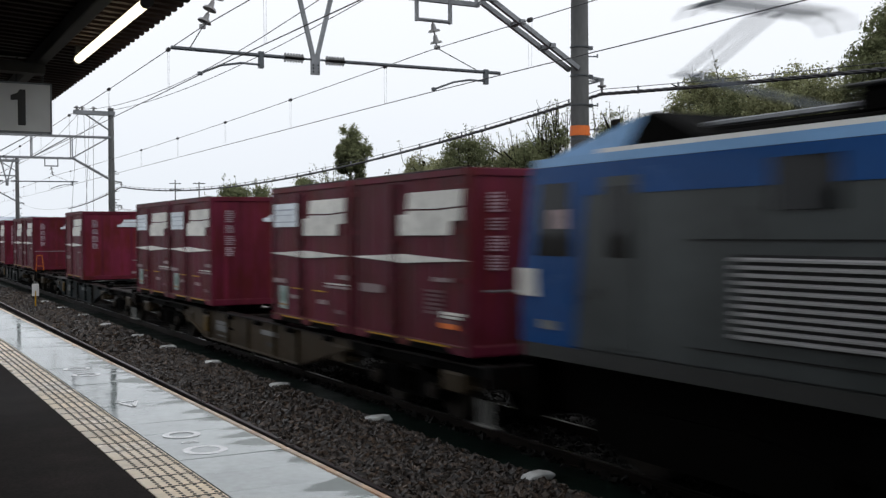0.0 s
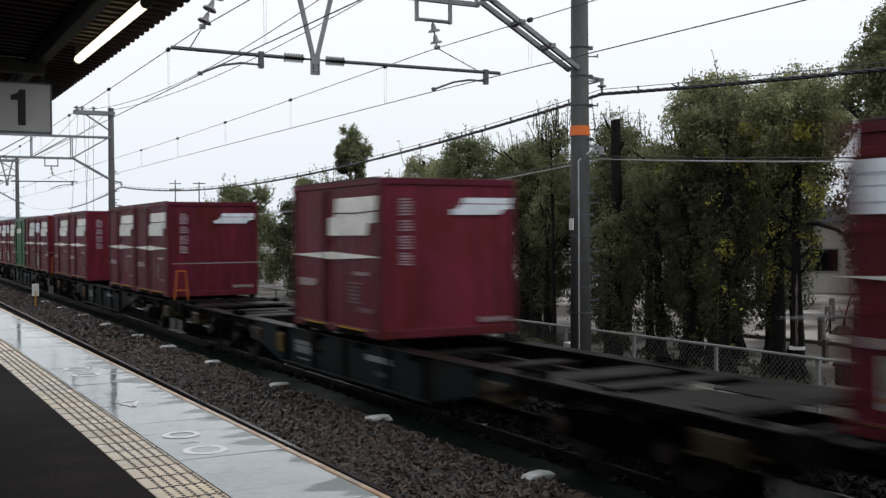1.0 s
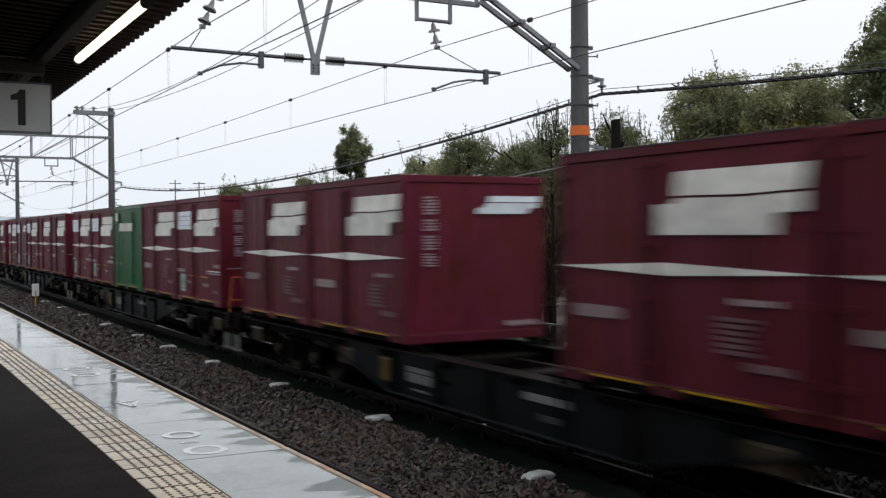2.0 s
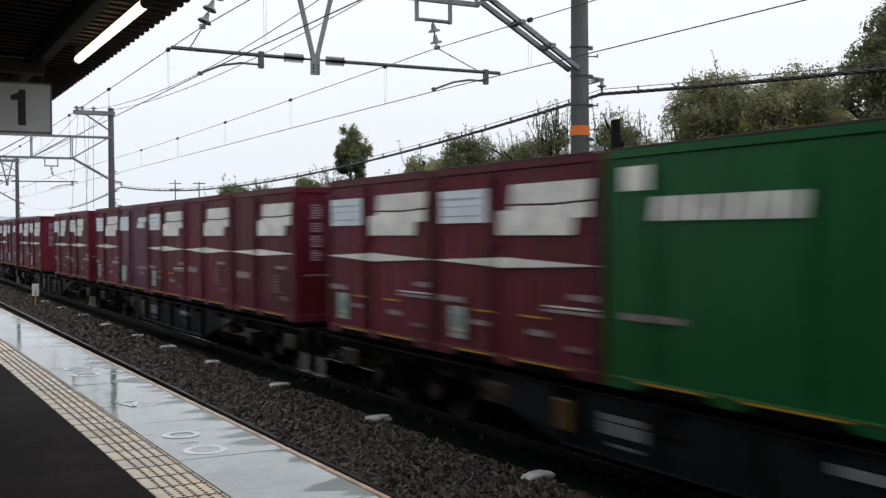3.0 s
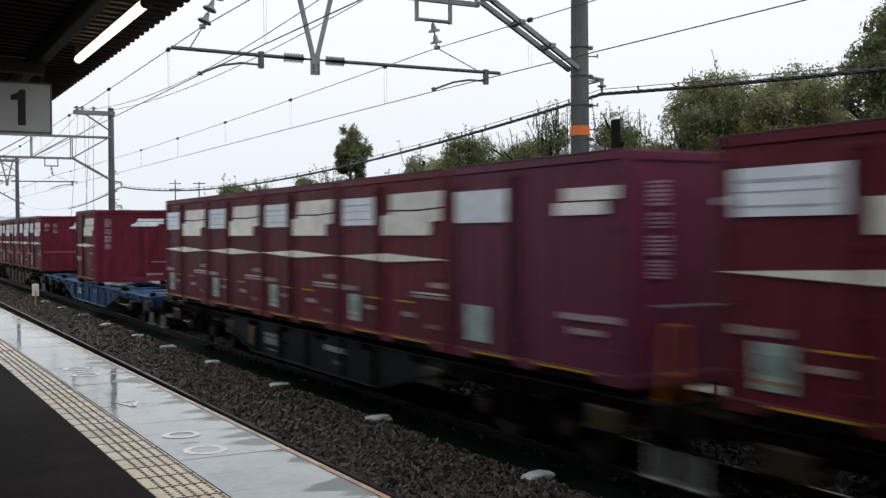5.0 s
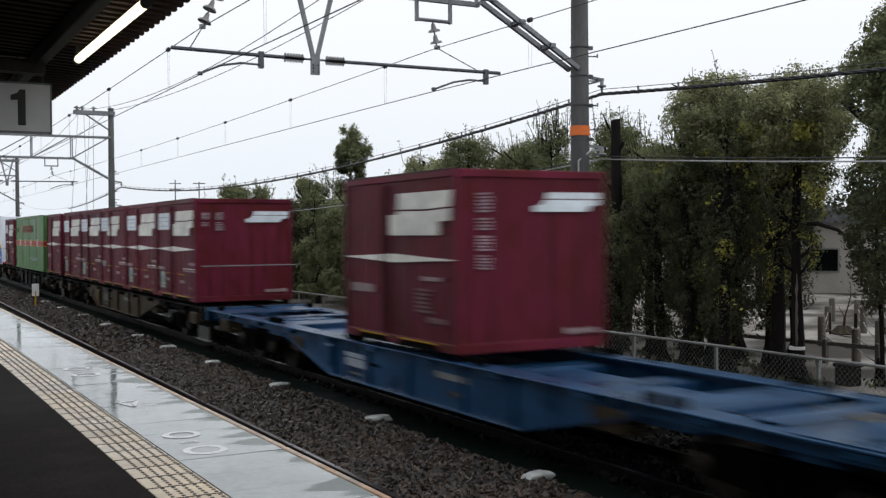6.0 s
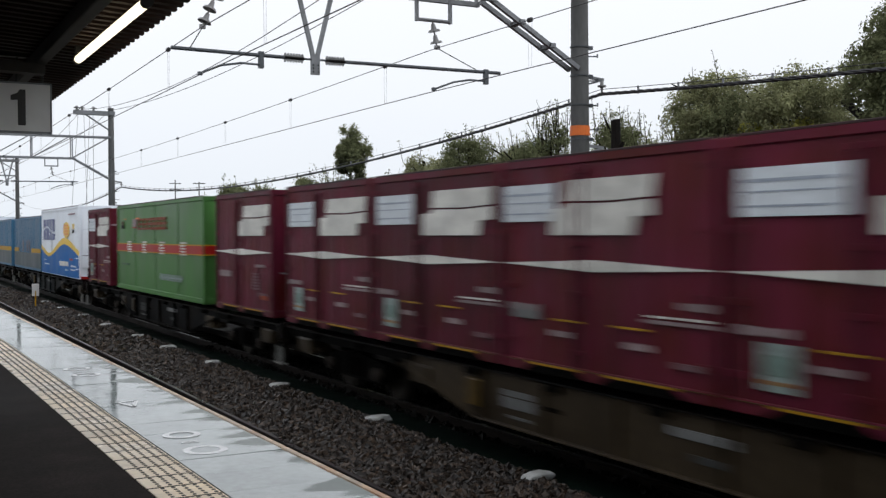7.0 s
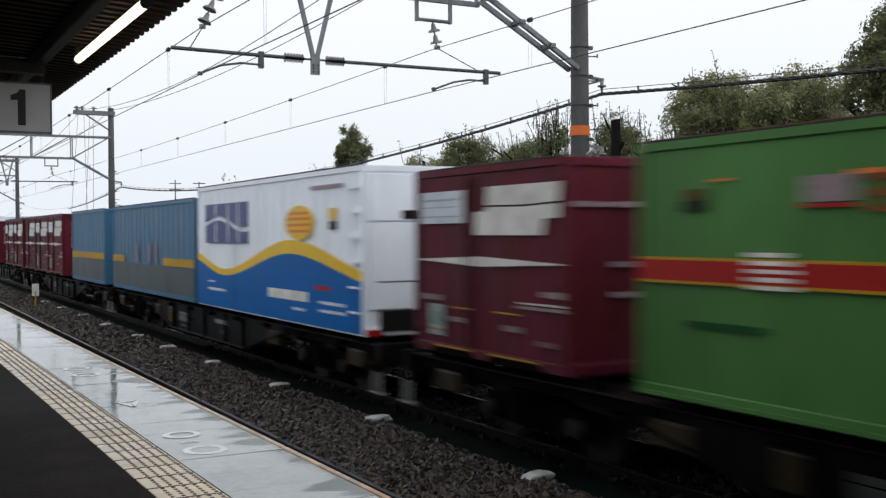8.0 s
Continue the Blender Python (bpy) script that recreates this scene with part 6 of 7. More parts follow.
def white_long(rng):
    L, W, H = 9.36, 2.49, 2.72
    t = long_box(WHITE_BOX, "tall white and blue refrigerated container with a sun picture", L, W, H)
    y = -W / 2 - 0.004

    def through_points(x, pts):
        u = (x + L / 2) / L
        for (a, za), (c, zc) in zip(pts, pts[1:]):
            if u <= c:
                k = (u - a) / (c - a)
                k = k * k * (3 - 2 * k)
                return za + (zc - za) * k
        return pts[-1][1]
    xs = [-L / 2 + 0.02 + (L - 0.04) * i / 64 for i in range(65)]
    low = [(x, through_points(x, ((-0.06, 1.10), (0.22, 0.74), (0.66, 1.27), (1.12, 0.78)))) for x in xs]
    up = [(x, through_points(x, ((-0.06, 1.26), (0.22, 0.88), (0.665, 1.52), (1.12, 0.92)))) for x in xs]
    mark("lower_field", t, [(xs[0], 0.03), (xs[-1], 0.03)] + low[::-1], BOX_BLUE, "bright blue lower field", y)
    mark("wave", t, low + up[::-1], BOX_YELLOW, "yellow wave", y - 0.002)
    disc = [(1.95 + 0.70 * math.cos(2 * math.pi * i / 40), 1.83 + 0.31 * math.sin(2 * math.pi * i / 40)) for i in range(40)]
    mark("sun_disc", t, disc, BOX_YELLOW, "yellow sun disc", y - 0.004)
    for z in (1.68, 1.79, 1.90, 2.0):
        k = 0.62 * math.sqrt(max(0, 1 - ((z - 1.83) / 0.31) ** 2))
        mark("sun_bar", t, rect(1.95 - k, 1.95 + k, z - 0.025, z + 0.025), ORANGE, "orange bar of lettering", y - 0.007)
    # dark mark with a white wave through it
    x0, x1, z0, z1 = -4.0, -1.0, 1.44, 2.30
    n = 20
    wave = [(x0 + (x1 - x0) * i / n, 1.86 + 0.13 * math.sin(i / n * 5.2)) for i in range(n + 1)]
    mark("emblem_upper", t, [(x, z + 0.05) for x, z in wave] + [(x1, z1), (x0, z1)], INK, "navy block of an emblem", y)
    mark("emblem_lower", t, [(x0, z0), (x1, z0)] + [(x, z - 0.05) for x, z in wave[::-1]], INK, "navy block of an emblem", y)
    for a in (-3.2, -2.3, -1.6):
        mark("emblem_gap", t, rect(a - 0.03, a + 0.03, z0 + 0.02, z1 - 0.02), WHITE_BOX, "white gap in the emblem", y - 0.003)
    mark("notice", t, rect(0.3, 2.35, 0.42, 0.60), DECAL, "white name plate", y - 0.004)
    mark("lettering_bar", t, rect(2.9, 4.0, 0.42, 0.48), PALE, "pale lettering", y - 0.004)
    mark("lettering_bar", t, rect(2.9, 4.0, 0.28, 0.34), PALE, "pale lettering", y - 0.004)
    mark("lettering_bar", t, rect(1.6, 2.2, 0.24, 0.30), PALE, "pale lettering", y - 0.004)
    mark("lettering_bar", t, rect(-3.8, -3.3, 0.56, 0.60), PALE, "pale lettering", y - 0.004)
    mark("lettering_bar", t, rect(-3.8, -2.5, 0.38, 0.44), PALE, "pale lettering", y - 0.004)
    mark("notice", t, rect(2.7, 3.4, 0.66, 0.74), RED, "small red lettering", y - 0.004)
    mark("notice", t, rect(2.5, 3.9, 2.40, 2.46), END_INK, "small faded reddish lettering", y)
    mark("notice", t, rect(3.35, 3.65, 1.86, 2.06), BOX_YELLOW, "small yellow emblem", y)
    mark("vent", t, rect(3.35, 3.65, 1.70, 1.84), RUBBER, "dark vent", y)
    # ladder at the leading corner and the cooling unit on the end
    bm = bmesh.new()
    for z in (0.35, 0.75, 1.15, 1.55, 1.95, 2.35):
        box(bm, L / 2 - 0.42, L / 2 - 0.1, y - 0.05, y + 0.02, z, z + 0.035)
    part("ladder_rungs", bm, WHITE_BOX, t, "white steps")
    for z0, z1 in ((0.42, 1.80), (1.83, 2.58)):
        bm = bmesh.new()
        box(bm, L / 2 - 0.02, L / 2 + 0.012, -W / 2 + 0.12, W / 2 - 0.12, z0, z1, 0.006)
        part("end_panel", bm, WHITE_BOX, t, "white end panel")
    mark("end_opening", t, rect(-W / 2 + 0.7, W / 2 - 0.4, 1.86, 2.0), RUBBER, "dark grille", end=L / 2 + 0.014)
    # black patch paints the shade of the open recess below the panel
    mark("end_recess", t, rect(-W / 2 + 0.3, W / 2 - 0.12, 0.06, 0.40), RUBBER, "flat black patch for the shaded recess under the end panel", end=L / 2 + 0.012)
    mark("lamp_block", t, rect(-W / 2 + 0.05, -W / 2 + 0.35, 0.0, 0.1), RED, "red corner block", end=L / 2 + 0.01)
    return t


def blue_long(rng, L=9.41, label="long blue-grey container with a yellow band"):
    W = 2.49
    t = long_box(BLUE_GREY, label, L, W, 2.50)
    y = -W / 2 - 0.004
    mark("lower_field", t, rect(-L / 2 + 0.02, L / 2 - 0.02, 0.12, 0.80), DARK_SLATE, "darker slate lower field", y)
    if L < 8:
        mark("band", t, rect(-L / 2 + 0.02, L / 2 - 0.02, 0.82, 1.04), YELLOW, "continuous yellow band", y)
        return t
    mark("band", t, rect(-L / 2 + 0.02, -L * 0.32, 0.82, 1.02), YELLOW, "yellow band", y)
    mark("band", t, rect(L * 0.18, L / 2 - 0.02, 0.82, 1.02), YELLOW, "yellow band", y)
    for x in (-0.14, 0.02, 0.1):
        mark("lettering_bar", t, rect(x * L - 0.12, x * L + 0.12, 0.85, 1.4), FAINT, "tall yellowish lettering", y)
    return t


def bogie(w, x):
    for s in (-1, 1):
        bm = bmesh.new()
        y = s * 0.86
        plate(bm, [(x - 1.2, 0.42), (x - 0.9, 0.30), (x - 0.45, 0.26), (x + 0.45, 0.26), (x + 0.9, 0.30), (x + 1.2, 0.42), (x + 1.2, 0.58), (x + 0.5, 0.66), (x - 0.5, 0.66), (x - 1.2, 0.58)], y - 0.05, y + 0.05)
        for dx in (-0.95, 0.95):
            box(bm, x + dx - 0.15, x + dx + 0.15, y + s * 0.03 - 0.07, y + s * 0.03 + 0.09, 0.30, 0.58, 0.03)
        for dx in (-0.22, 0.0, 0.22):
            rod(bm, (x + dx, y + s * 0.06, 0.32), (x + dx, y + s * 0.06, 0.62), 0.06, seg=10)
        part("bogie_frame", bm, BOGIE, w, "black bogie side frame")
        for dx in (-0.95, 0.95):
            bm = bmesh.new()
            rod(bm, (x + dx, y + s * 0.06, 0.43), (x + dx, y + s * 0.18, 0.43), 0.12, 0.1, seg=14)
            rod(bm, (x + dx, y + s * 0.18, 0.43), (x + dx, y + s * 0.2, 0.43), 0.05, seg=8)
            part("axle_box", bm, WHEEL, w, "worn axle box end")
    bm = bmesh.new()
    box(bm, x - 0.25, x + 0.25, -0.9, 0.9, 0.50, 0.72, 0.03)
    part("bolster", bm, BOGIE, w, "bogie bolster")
    for dx in (-0.95, 0.95):
        bm = bmesh.new()
        rod(bm, (0, -0.7, 0), (0, 0.7, 0), 0.07, seg=10)
        ws = part("wheelset", bm, WHEEL, w, "turning steel axle with two wheels")
        ws.location = (x + dx, 0, 0.43)
        for s in (-1, 1):
            bm = bmesh.new()
            rod(bm, (0, s * 0.50, 0), (0, s * 0.53, 0), 0.455, seg=24)
            rod(bm, (0, s * 0.53, 0), (0, s * 0.625, 0), 0.43, seg=24)
            rod(bm, (0, s * 0.62, 0), (0, s * 0.66, 0), 0.13, seg=12)
            part("wheel", bm, WHEEL, ws, "steel wheel with a worn tread")


def flat_wagon(paint, label, rail=False):
    """A container flat wagon, 19.9 m over the headstocks; its origin lies at rail level under its middle."""
    w = thing("flat_wagon", label, "flat wagon", "wagons of the freight train")
    h = 9.95
    deck = paint if paint is WAGON_BLUE else DECK
    for s in (-1, 1):
        # fish-bellied web set in under the deck edge
        y = s * 1.10
        bm = bmesh.new()
        plate(bm, [(-4.9, 0.78), (-2.75, 0.30), (3.2, 0.30), (5.4, 0.78), (5.4, 0.925), (-4.9, 0.925)], y - 0.02, y + 0.02)
        part("side_sill", bm, paint, w, "fish-bellied side sill")
        # end sills painted black as the shade over the bogies, blue wagon excepted
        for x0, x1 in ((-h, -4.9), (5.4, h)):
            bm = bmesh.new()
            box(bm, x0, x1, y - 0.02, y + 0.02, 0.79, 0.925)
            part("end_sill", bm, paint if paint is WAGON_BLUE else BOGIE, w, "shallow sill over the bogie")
        for name, z, x0, x1, out, mat in (("lower_flange", 0.28, -2.75, 3.2, 0.10, paint), ("upper_flange", 0.925, -h, h, 0.13 if paint is WAGON_BLUE else 0.07, deck)):
            bm = bmesh.new()
            inner = 0.22 if name == "upper_flange" else 0.04
            box(bm, x0, x1, min(y + s * out, y - s * inner), max(y + s * out, y - s * inner), z, z + 0.022, 0.004)
            part(name, bm, mat, w, "wet flange of the side sill")
        for x in (-2.6, -1.2, 0.2, 1.8, 3.05):
            bm = bmesh.new()
            box(bm, x - 0.012, x + 0.012, min(y, y + s * 0.08), max(y, y + s * 0.08), 0.30, 0.92)
            part("sill_stiffener", bm, paint, w, "upright stiffener of the sill")
        # sloping end flanges of the belly
        for a, b in (((-4.9, 0.77), (-2.75, 0.29)), ((3.2, 0.29), (5.4, 0.77))):
            bm = bmesh.new()
            bar(bm, (a[0], y + s * 0.03, a[1]), (b[0], y + s * 0.03, b[1]), 0.14, 0.02)
            part("sloping_flange", bm, paint, w, "sloping flange of the belly")
    bm = bmesh.new()
    for y in (-0.45, 0.45):
        box(bm, -h, h, y - 0.06, y + 0.06, 0.55, 0.80, 0.01)
    if paint is WAGON_BLUE:
        box(bm, -h, h, -0.36, 0.36, 0.80, 0.82)
    part("centre_sill", bm, deck, w, "centre sill")
    for x in (-9.75, -7.6, -5.72, -3.8, -1.9, 0, 1.9, 3.8, 5.72, 7.6, 9.75):
        bm = bmesh.new()
        k = (0.42 if abs(abs(x) - 5.72) < 0.1 else 0.16 if abs(x) > 9 else 0.24) * (1 if paint is WAGON_BLUE else 0.8)
        box(bm, x - k, x + k, -1.06, 1.06, 0.70, 0.84 if k < 0.3 else 0.925, 0.01)
        part("cross_beam", bm, deck, w, "deck cross beam")
    for x in (-8.6, 8.6):
        bm = bmesh.new()
        for y in (-0.62, 0.62):
            box(bm, x - 1.1, x + 0.4, y - 0.56, y + 0.56, 0.948, 0.962)
        part("deck_plate", bm, deck, w, "flat end deck plate")
    for i in range(5):
        for sx in (-1.72, 1.72):
            for sy in (-1.06, 1.06):
                bm = bmesh.new()
                x = (2 - i) * 3.82 + sx
                box(bm, x - 0.07, x + 0.07, sy - 0.07, sy + 0.07, 0.92, 1.048, 0.01)
                part("container_seat", bm, BOGIE, w, "container fastening")
    # brake gear, tank, labels
    bm = bmesh.new()
    rod(bm, (-1.2, -0.55, 0.52), (0.2, -0.55, 0.52), 0.2, seg=14)
    box(bm, 0.5, 1.6, -0.75, -0.2, 0.42, 0.72, 0.02)
    part("air_tank", bm, BOGIE, w, "dark air tank")
    bm = bmesh.new()
    box(bm, -2.9, -2.62, -1.22, -1.12, 0.44, 0.80, 0.02)
    part("handbrake_box", bm, {WAGON_BLACK: WAGON_RUST, WAGON_BLUE: WAGON_BLUE}.get(paint, DULL_YELLOW), w, "grimy brake plate")
    pale = SHEET_INK if paint is WAGON_BLUE else GRIME if paint is WAGON_BLACK else LABEL
    for x0, x1, z0, z1, m in ((-2.15, -1.45, 0.69, 0.76, pale), (-2.15, -1.42, 0.54, 0.67, pale), (-2.0, -1.5, 0.42, 0.45, LABEL), (1.0, 1.9, 0.70, 0.79, LABEL), (1.35, 1.8, 0.49, 0.56, GRIME), (-1.3, -0.9, 0.62, 0.67, BOGIE)):
        bm = bmesh.new()
        box(bm, x0, x1, -1.135, -1.118, z0 - 0.03, z1 - 0.03)
        part("label_plate", bm, m, w, "grubby label plate")
    # pockets, rope hooks and brackets along the deck edge
    for i in range(10):
        bm = bmesh.new()
        x = -8.4 + i * 1.85
        box(bm, x - 0.13, x + 0.13, -1.22, -1.12, 0.84, 0.922, 0.015)
        # black paints the shade under the deck edge, blue wagon excepted
        part("stake_bracket", bm, paint if paint is WAGON_BLUE else BOGIE, w, "deck edge bracket")
    for x in (-4.35, 4.9, -8.9, 8.9):
        bm = bmesh.new()
        box(bm, x - 0.3, x + 0.3, -1.16, -0.8, 0.52, 0.80, 0.03)
        rod(bm, (x - 0.5, -1.0, 0.5), (x + 0.5, -1.0, 0.62), 0.03, seg=8)
        part("brake_gear", bm, WAGON_RUST, w, "brown brake gear")
    for x in (-8.6, -6.7, 6.9, 8.6):
        bm = bmesh.new()
        box(bm, x - 0.07, x + 0.3, -1.0, 1.0, 0.962, 0.985, 0.01)
        part("deck_step", bm, deck, w, "raised deck strip")
    # end steps with white foot plates, handrail, couplers
    for s in (-1, 1):
        bm = bmesh.new()
        x = s * 9.93
        for dx in (-0.15, 0.15):
            bar(bm, (x + dx, -1.16, 0.92), (x + dx, -1.24, 0.56), 0.025, 0.035)
        bar(bm, (x - 0.16, -1.235, 0.57), (x + 0.16, -1.235, 0.57), 0.025, 0.035)
        part("step_frame", bm, BOGIE, w, "dark step hanger")
        for dx in (-0.15, 0.0, 0.15):
            bm = bmesh.new()
            bar(bm, (x + dx, -1.24, 0.57), (x + dx, -1.25, 0.24), 0.022, 0.03)
            part("step_strap", bm, STEP, w, "whitish step strap")
        bm = bmesh.new()
        box(bm, x - 0.17, x + 0.17, -1.30, -1.14, 0.225, 0.25, 0.006)
        part("step_tread", bm, STEP, w, "worn whitish step tread")
        bm = bmesh.new()
        box(bm, x - 0.15, x + 0.15, -1.222, -1.212, 0.26, 0.56)
        part("step_plate", bm, GRIME, w, "grimy grey step plate")
        bm = bmesh.new()
        box(bm, s * 9.95 - 0.05, s * 9.95 + 0.05, -1.25, 1.25, 0.70, 0.99, 0.01)
        part("headstock", bm, deck, w, "end beam")
        bm = bmesh.new()
        box(bm, min(s * 9.95, s * 10.44), max(s * 9.95, s * 10.44), -0.13, 0.13, 0.74, 1.0, 0.03)
        part("coupler", bm, BOGIE, w, "knuckle coupler")
    if rail:
      bm = bmesh.new()
      for y, k in ((-1.18, 0.07), (-0.82, -0.07)):
        rod(bm, (9.9, y, 0.95), (9.9, y + k, 1.74), 0.016, seg=8)
      rod(bm, (9.9, -1.11, 1.74), (9.9, -0.89, 1.74), 0.016, seg=8)
      rod(bm, (9.9, -1.16, 1.25), (9.9, -0.84, 1.25), 0.012, seg=8)
      part("hand_rail", bm, RAIL_ORANGE, w, "orange end hand rail")
    bm = bmesh.new()
    rod(bm, (9.86, -1.2, 1.93), (9.86, 1.2, 1.93), 0.014, seg=6)
    part("brake_rail", bm, STEEL, w, "thin pale cross rail at the wagon end")
    for y in (-0.55, 0.55):
        bm = bmesh.new()
        rod(bm, (9.86, y, 0.98), (9.86, y, 1.93), 0.009, seg=6)
        part("rail_post", bm, MAROON_POST, w, "thin reddish rail post")
    for x in (-7.1, 7.1):
        bogie(w, x)
    return w


def locomotive():
    """Electric locomotive, 17.4 m over the body; origin at rail level, at the rear end of the body."""
    t = thing("locomotive", "blue and grey electric freight locomotive, wet from the rain", "locomotive")
    W, L = 1.40, 17.4
    # body shell with slanted ends; sections along x
    bm = bmesh.new()
    outline = [(0.0, 1.42), (0.0, 2.0), (0.22, 3.42), (L - 0.22, 3.42), (L, 2.0), (L, 1.42)]
    plate(bm, outline, -W + 0.004, W - 0.004)
    bmesh.ops.bevel(bm, geom=bm.edges[:], offset=0.03, segments=2, affect="EDGES")
    part("body", bm, LOCO_GREY, t, "grey body sides")
    for s in (-1, 1):
        y = s * W
        for name, o, m, l in (
                ("cab_side", [(0.012, 1.43), (0.012, 2.0), (0.23, 3.40), (1.30, 3.40), (1.05, 1.43)], LOCO_BLUE, "blue cab side"),
                ("cab_side", [(L - 0.012, 1.43), (L - 0.012, 2.0), (L - 0.23, 3.40), (L - 1.30, 3.40), (L - 1.05, 1.43)], LOCO_BLUE, "blue cab side"),
                ("upper_band", [(1.29, 3.07), (L - 1.29, 3.07), (L - 1.29, 3.40), (1.29, 3.40)], LOCO_BLUE, "dark blue upper band"),
                ("pale_line", [(0.3, 3.405), (L - 0.3, 3.405), (L - 0.3, 3.50), (0.3, 3.50)], LOCO_PALE, "pale blue gutter line"),
                ("gutter_lip", [(1.5, 3.50), (L - 1.5, 3.50), (L - 1.5, 3.545), (1.5, 3.545)], SIGN, "white roof gutter"),
                ("side_window", [(0.34, 2.42), (1.02, 2.42), (1.0, 3.22), (0.42, 3.22)], GLASS, "dark cab side window"),
                ("skirt", [(0.05, 1.27), (L - 0.05, 1.27), (L - 0.05, 1.43), (0.05, 1.43)], LOCO_SKIRT, "pale grey lower skirt"),
                ("door", [(1.55, 1.5), (2.12, 1.5), (2.12, 3.25), (1.55, 3.25)], LOCO_GREY, "crew door"),
                ("door_window", [(1.64, 2.42), (2.03, 2.42), (2.03, 3.15), (1.64, 3.15)], GLASS, "door window"),
                ("body_window", [(3.9, 2.86), (4.6, 2.86), (4.6, 3.3), (3.9, 3.3)], GLASS, "small dark side window"),
                # pale patch painting the white reflection in the cab window
                ("window_card", [(0.62, 2.72), (0.95, 2.72), (0.95, 2.93), (0.62, 2.93)], FAINT, "pale patch painted as the reflection in the cab window"),
                ("number_plate", [(-0.02, 1.96), (0.36, 1.96), (0.34, 2.27), (0.0, 2.27)], DECAL, "white plate at the body corner"),
                ("lettering_plate", [(0.4, 1.6), (0.75, 1.6), (0.75, 1.70), (0.4, 1.70)], LABEL, "small pale plate")):
            bm = bmesh.new()
            lift = {"side_window": 0.016, "number_plate": 0.03, "lettering_plate": 0.016, "door": 0.012, "door_window": 0.018, "body_window": 0.02, "window_card": 0.022}.get(name, 0.008)
            plate(bm, o, min(y, y + s * lift), max(y, y + s * lift))
            part(name, bm, m, t, l)
        # louvres
        for k in range(4):
            x0 = 3.48 + k * 2.7
            bm = bmesh.new()
            box(bm, x0, x0 + 2.55, min(y, y + s * 0.004), max(y, y + s * 0.004), 1.72, 2.48)
            lo = part("louvre_panel", bm, LOCO_DARK, t, "dark air intake behind slats")
            for j in range(11):
                z = 1.74 + j * 0.068
                bm = bmesh.new()
                plate_x(bm, [(y + s * 0.004, z + 0.018), (y + s * 0.035, z), (y + s * 0.035, z + 0.018), (y + s * 0.004, z + 0.034)], x0, x0 + 2.55)
                part("slat", bm, LOCO_SLAT, lo)
        bm = bmesh.new()
        box(bm, 2.9, L - 2.9, min(y, y + s * 0.012), max(y, y + s * 0.012), 2.60, 2.615)
        box(bm, 2.9, L - 2.9, min(y, y + s * 0.012), max(y, y + s * 0.012), 1.60, 1.612)
        part("body_seam", bm, RUBBER, t, "thin dark body seam")
    # roof: pale sloping cab ends, darker middle with gear
    bm = bmesh.new()
    plate(bm, [(0.06, 3.43), (1.95, 3.83), (2.08, 3.83), (1.75, 3.43)], -W + 0.12, W - 0.12)
    part("cab_roof", bm, LOCO_PALE, t, "pale blue sloping cab roof")
    bm = bmesh.new()
    plate(bm, [(1.8, 3.5), (2.1, 3.86), (2.3, 3.86), (2.9, 3.58), (2.9, 3.5)], -W + 0.1, W - 0.1)
    part("roof_shroud", bm, BOGIE, t, "black housing behind the cab roof")
    bm = bmesh.new()
    plate(bm, [(L - 0.06, 3.43), (L - 2.3, 3.86), (L - 2.45, 3.86), (L - 2.45, 3.43)], -W + 0.12, W - 0.12)
    part("cab_roof", bm, LOCO_PALE, t, "pale blue sloping cab roof")
    bm = bmesh.new()
    box(bm, 2.5, L - 2.5, -W + 0.25, W - 0.25, 3.42, 3.62, 0.03)
    part("roof_deck", bm, BOGIE, t, "dark roof deck")
    bm = bmesh.new()
    for x in (5.75, 8.7, 11.65):
        box(bm, x - 1.4, x + 1.4, -1.05, 0.95, 3.6, 3.84, 0.05)
    for x in (3.4, L - 3.4):
        box(bm, x - 0.9, x + 0.9, -0.95, 0.95, 3.6, 3.68, 0.03)
    part("roof_gear", bm, BOGIE, t, "dark roof housings")
    bm = bmesh.new()
    for y in (-0.9, 0.9):
        rod(bm, (2.6, y, 3.72), (L - 2.6, y, 3.72), 0.03, seg=6)
    part("roof_conductor", bm, STEEL, t, "roof conductors")
    for x in (5.75, 8.7, 11.65):
        bm = bmesh.new()
        box(bm, x - 1.42, x + 1.42, -1.08, 0.98, 3.84, 3.875, 0.012)
        part("roof_cover", bm, LOCO_SKIRT, t, "wet grey roof cover")
    for xp, d in ((2.5, -1), (L - 2.5, 1)):
        bm = bmesh.new()
        for dx in (-0.14, 0.14):
            rod(bm, (xp + dx, -0.72, 4.95), (xp + dx, 0.72, 4.95), 0.03, seg=8)
            for s in (-1, 1):
                rod(bm, (xp + dx, s * 0.72, 4.95), (xp + dx, s * 0.92, 4.90), 0.024, seg=6)
                rod(bm, (xp + dx, s * 0.92, 4.90), (xp + dx, s * 1.02, 4.78), 0.02, seg=6)
        for y in (-0.1, 0.1):
            rod(bm, (xp, y, 4.92), (xp + d * 1.15, y * 1.4, 4.42), 0.02, seg=8)
            rod(bm, (xp + d * 1.15, y * 1.4, 4.42), (xp - d * 0.7, y * 0.9, 3.86), 0.02, seg=8)
        rod(bm, (xp + d * 1.15, -0.2, 4.42), (xp + d * 1.15, 0.2, 4.42), 0.025, seg=6)
        part("pantograph", bm, DARK_STEEL, t, "raised pantograph")
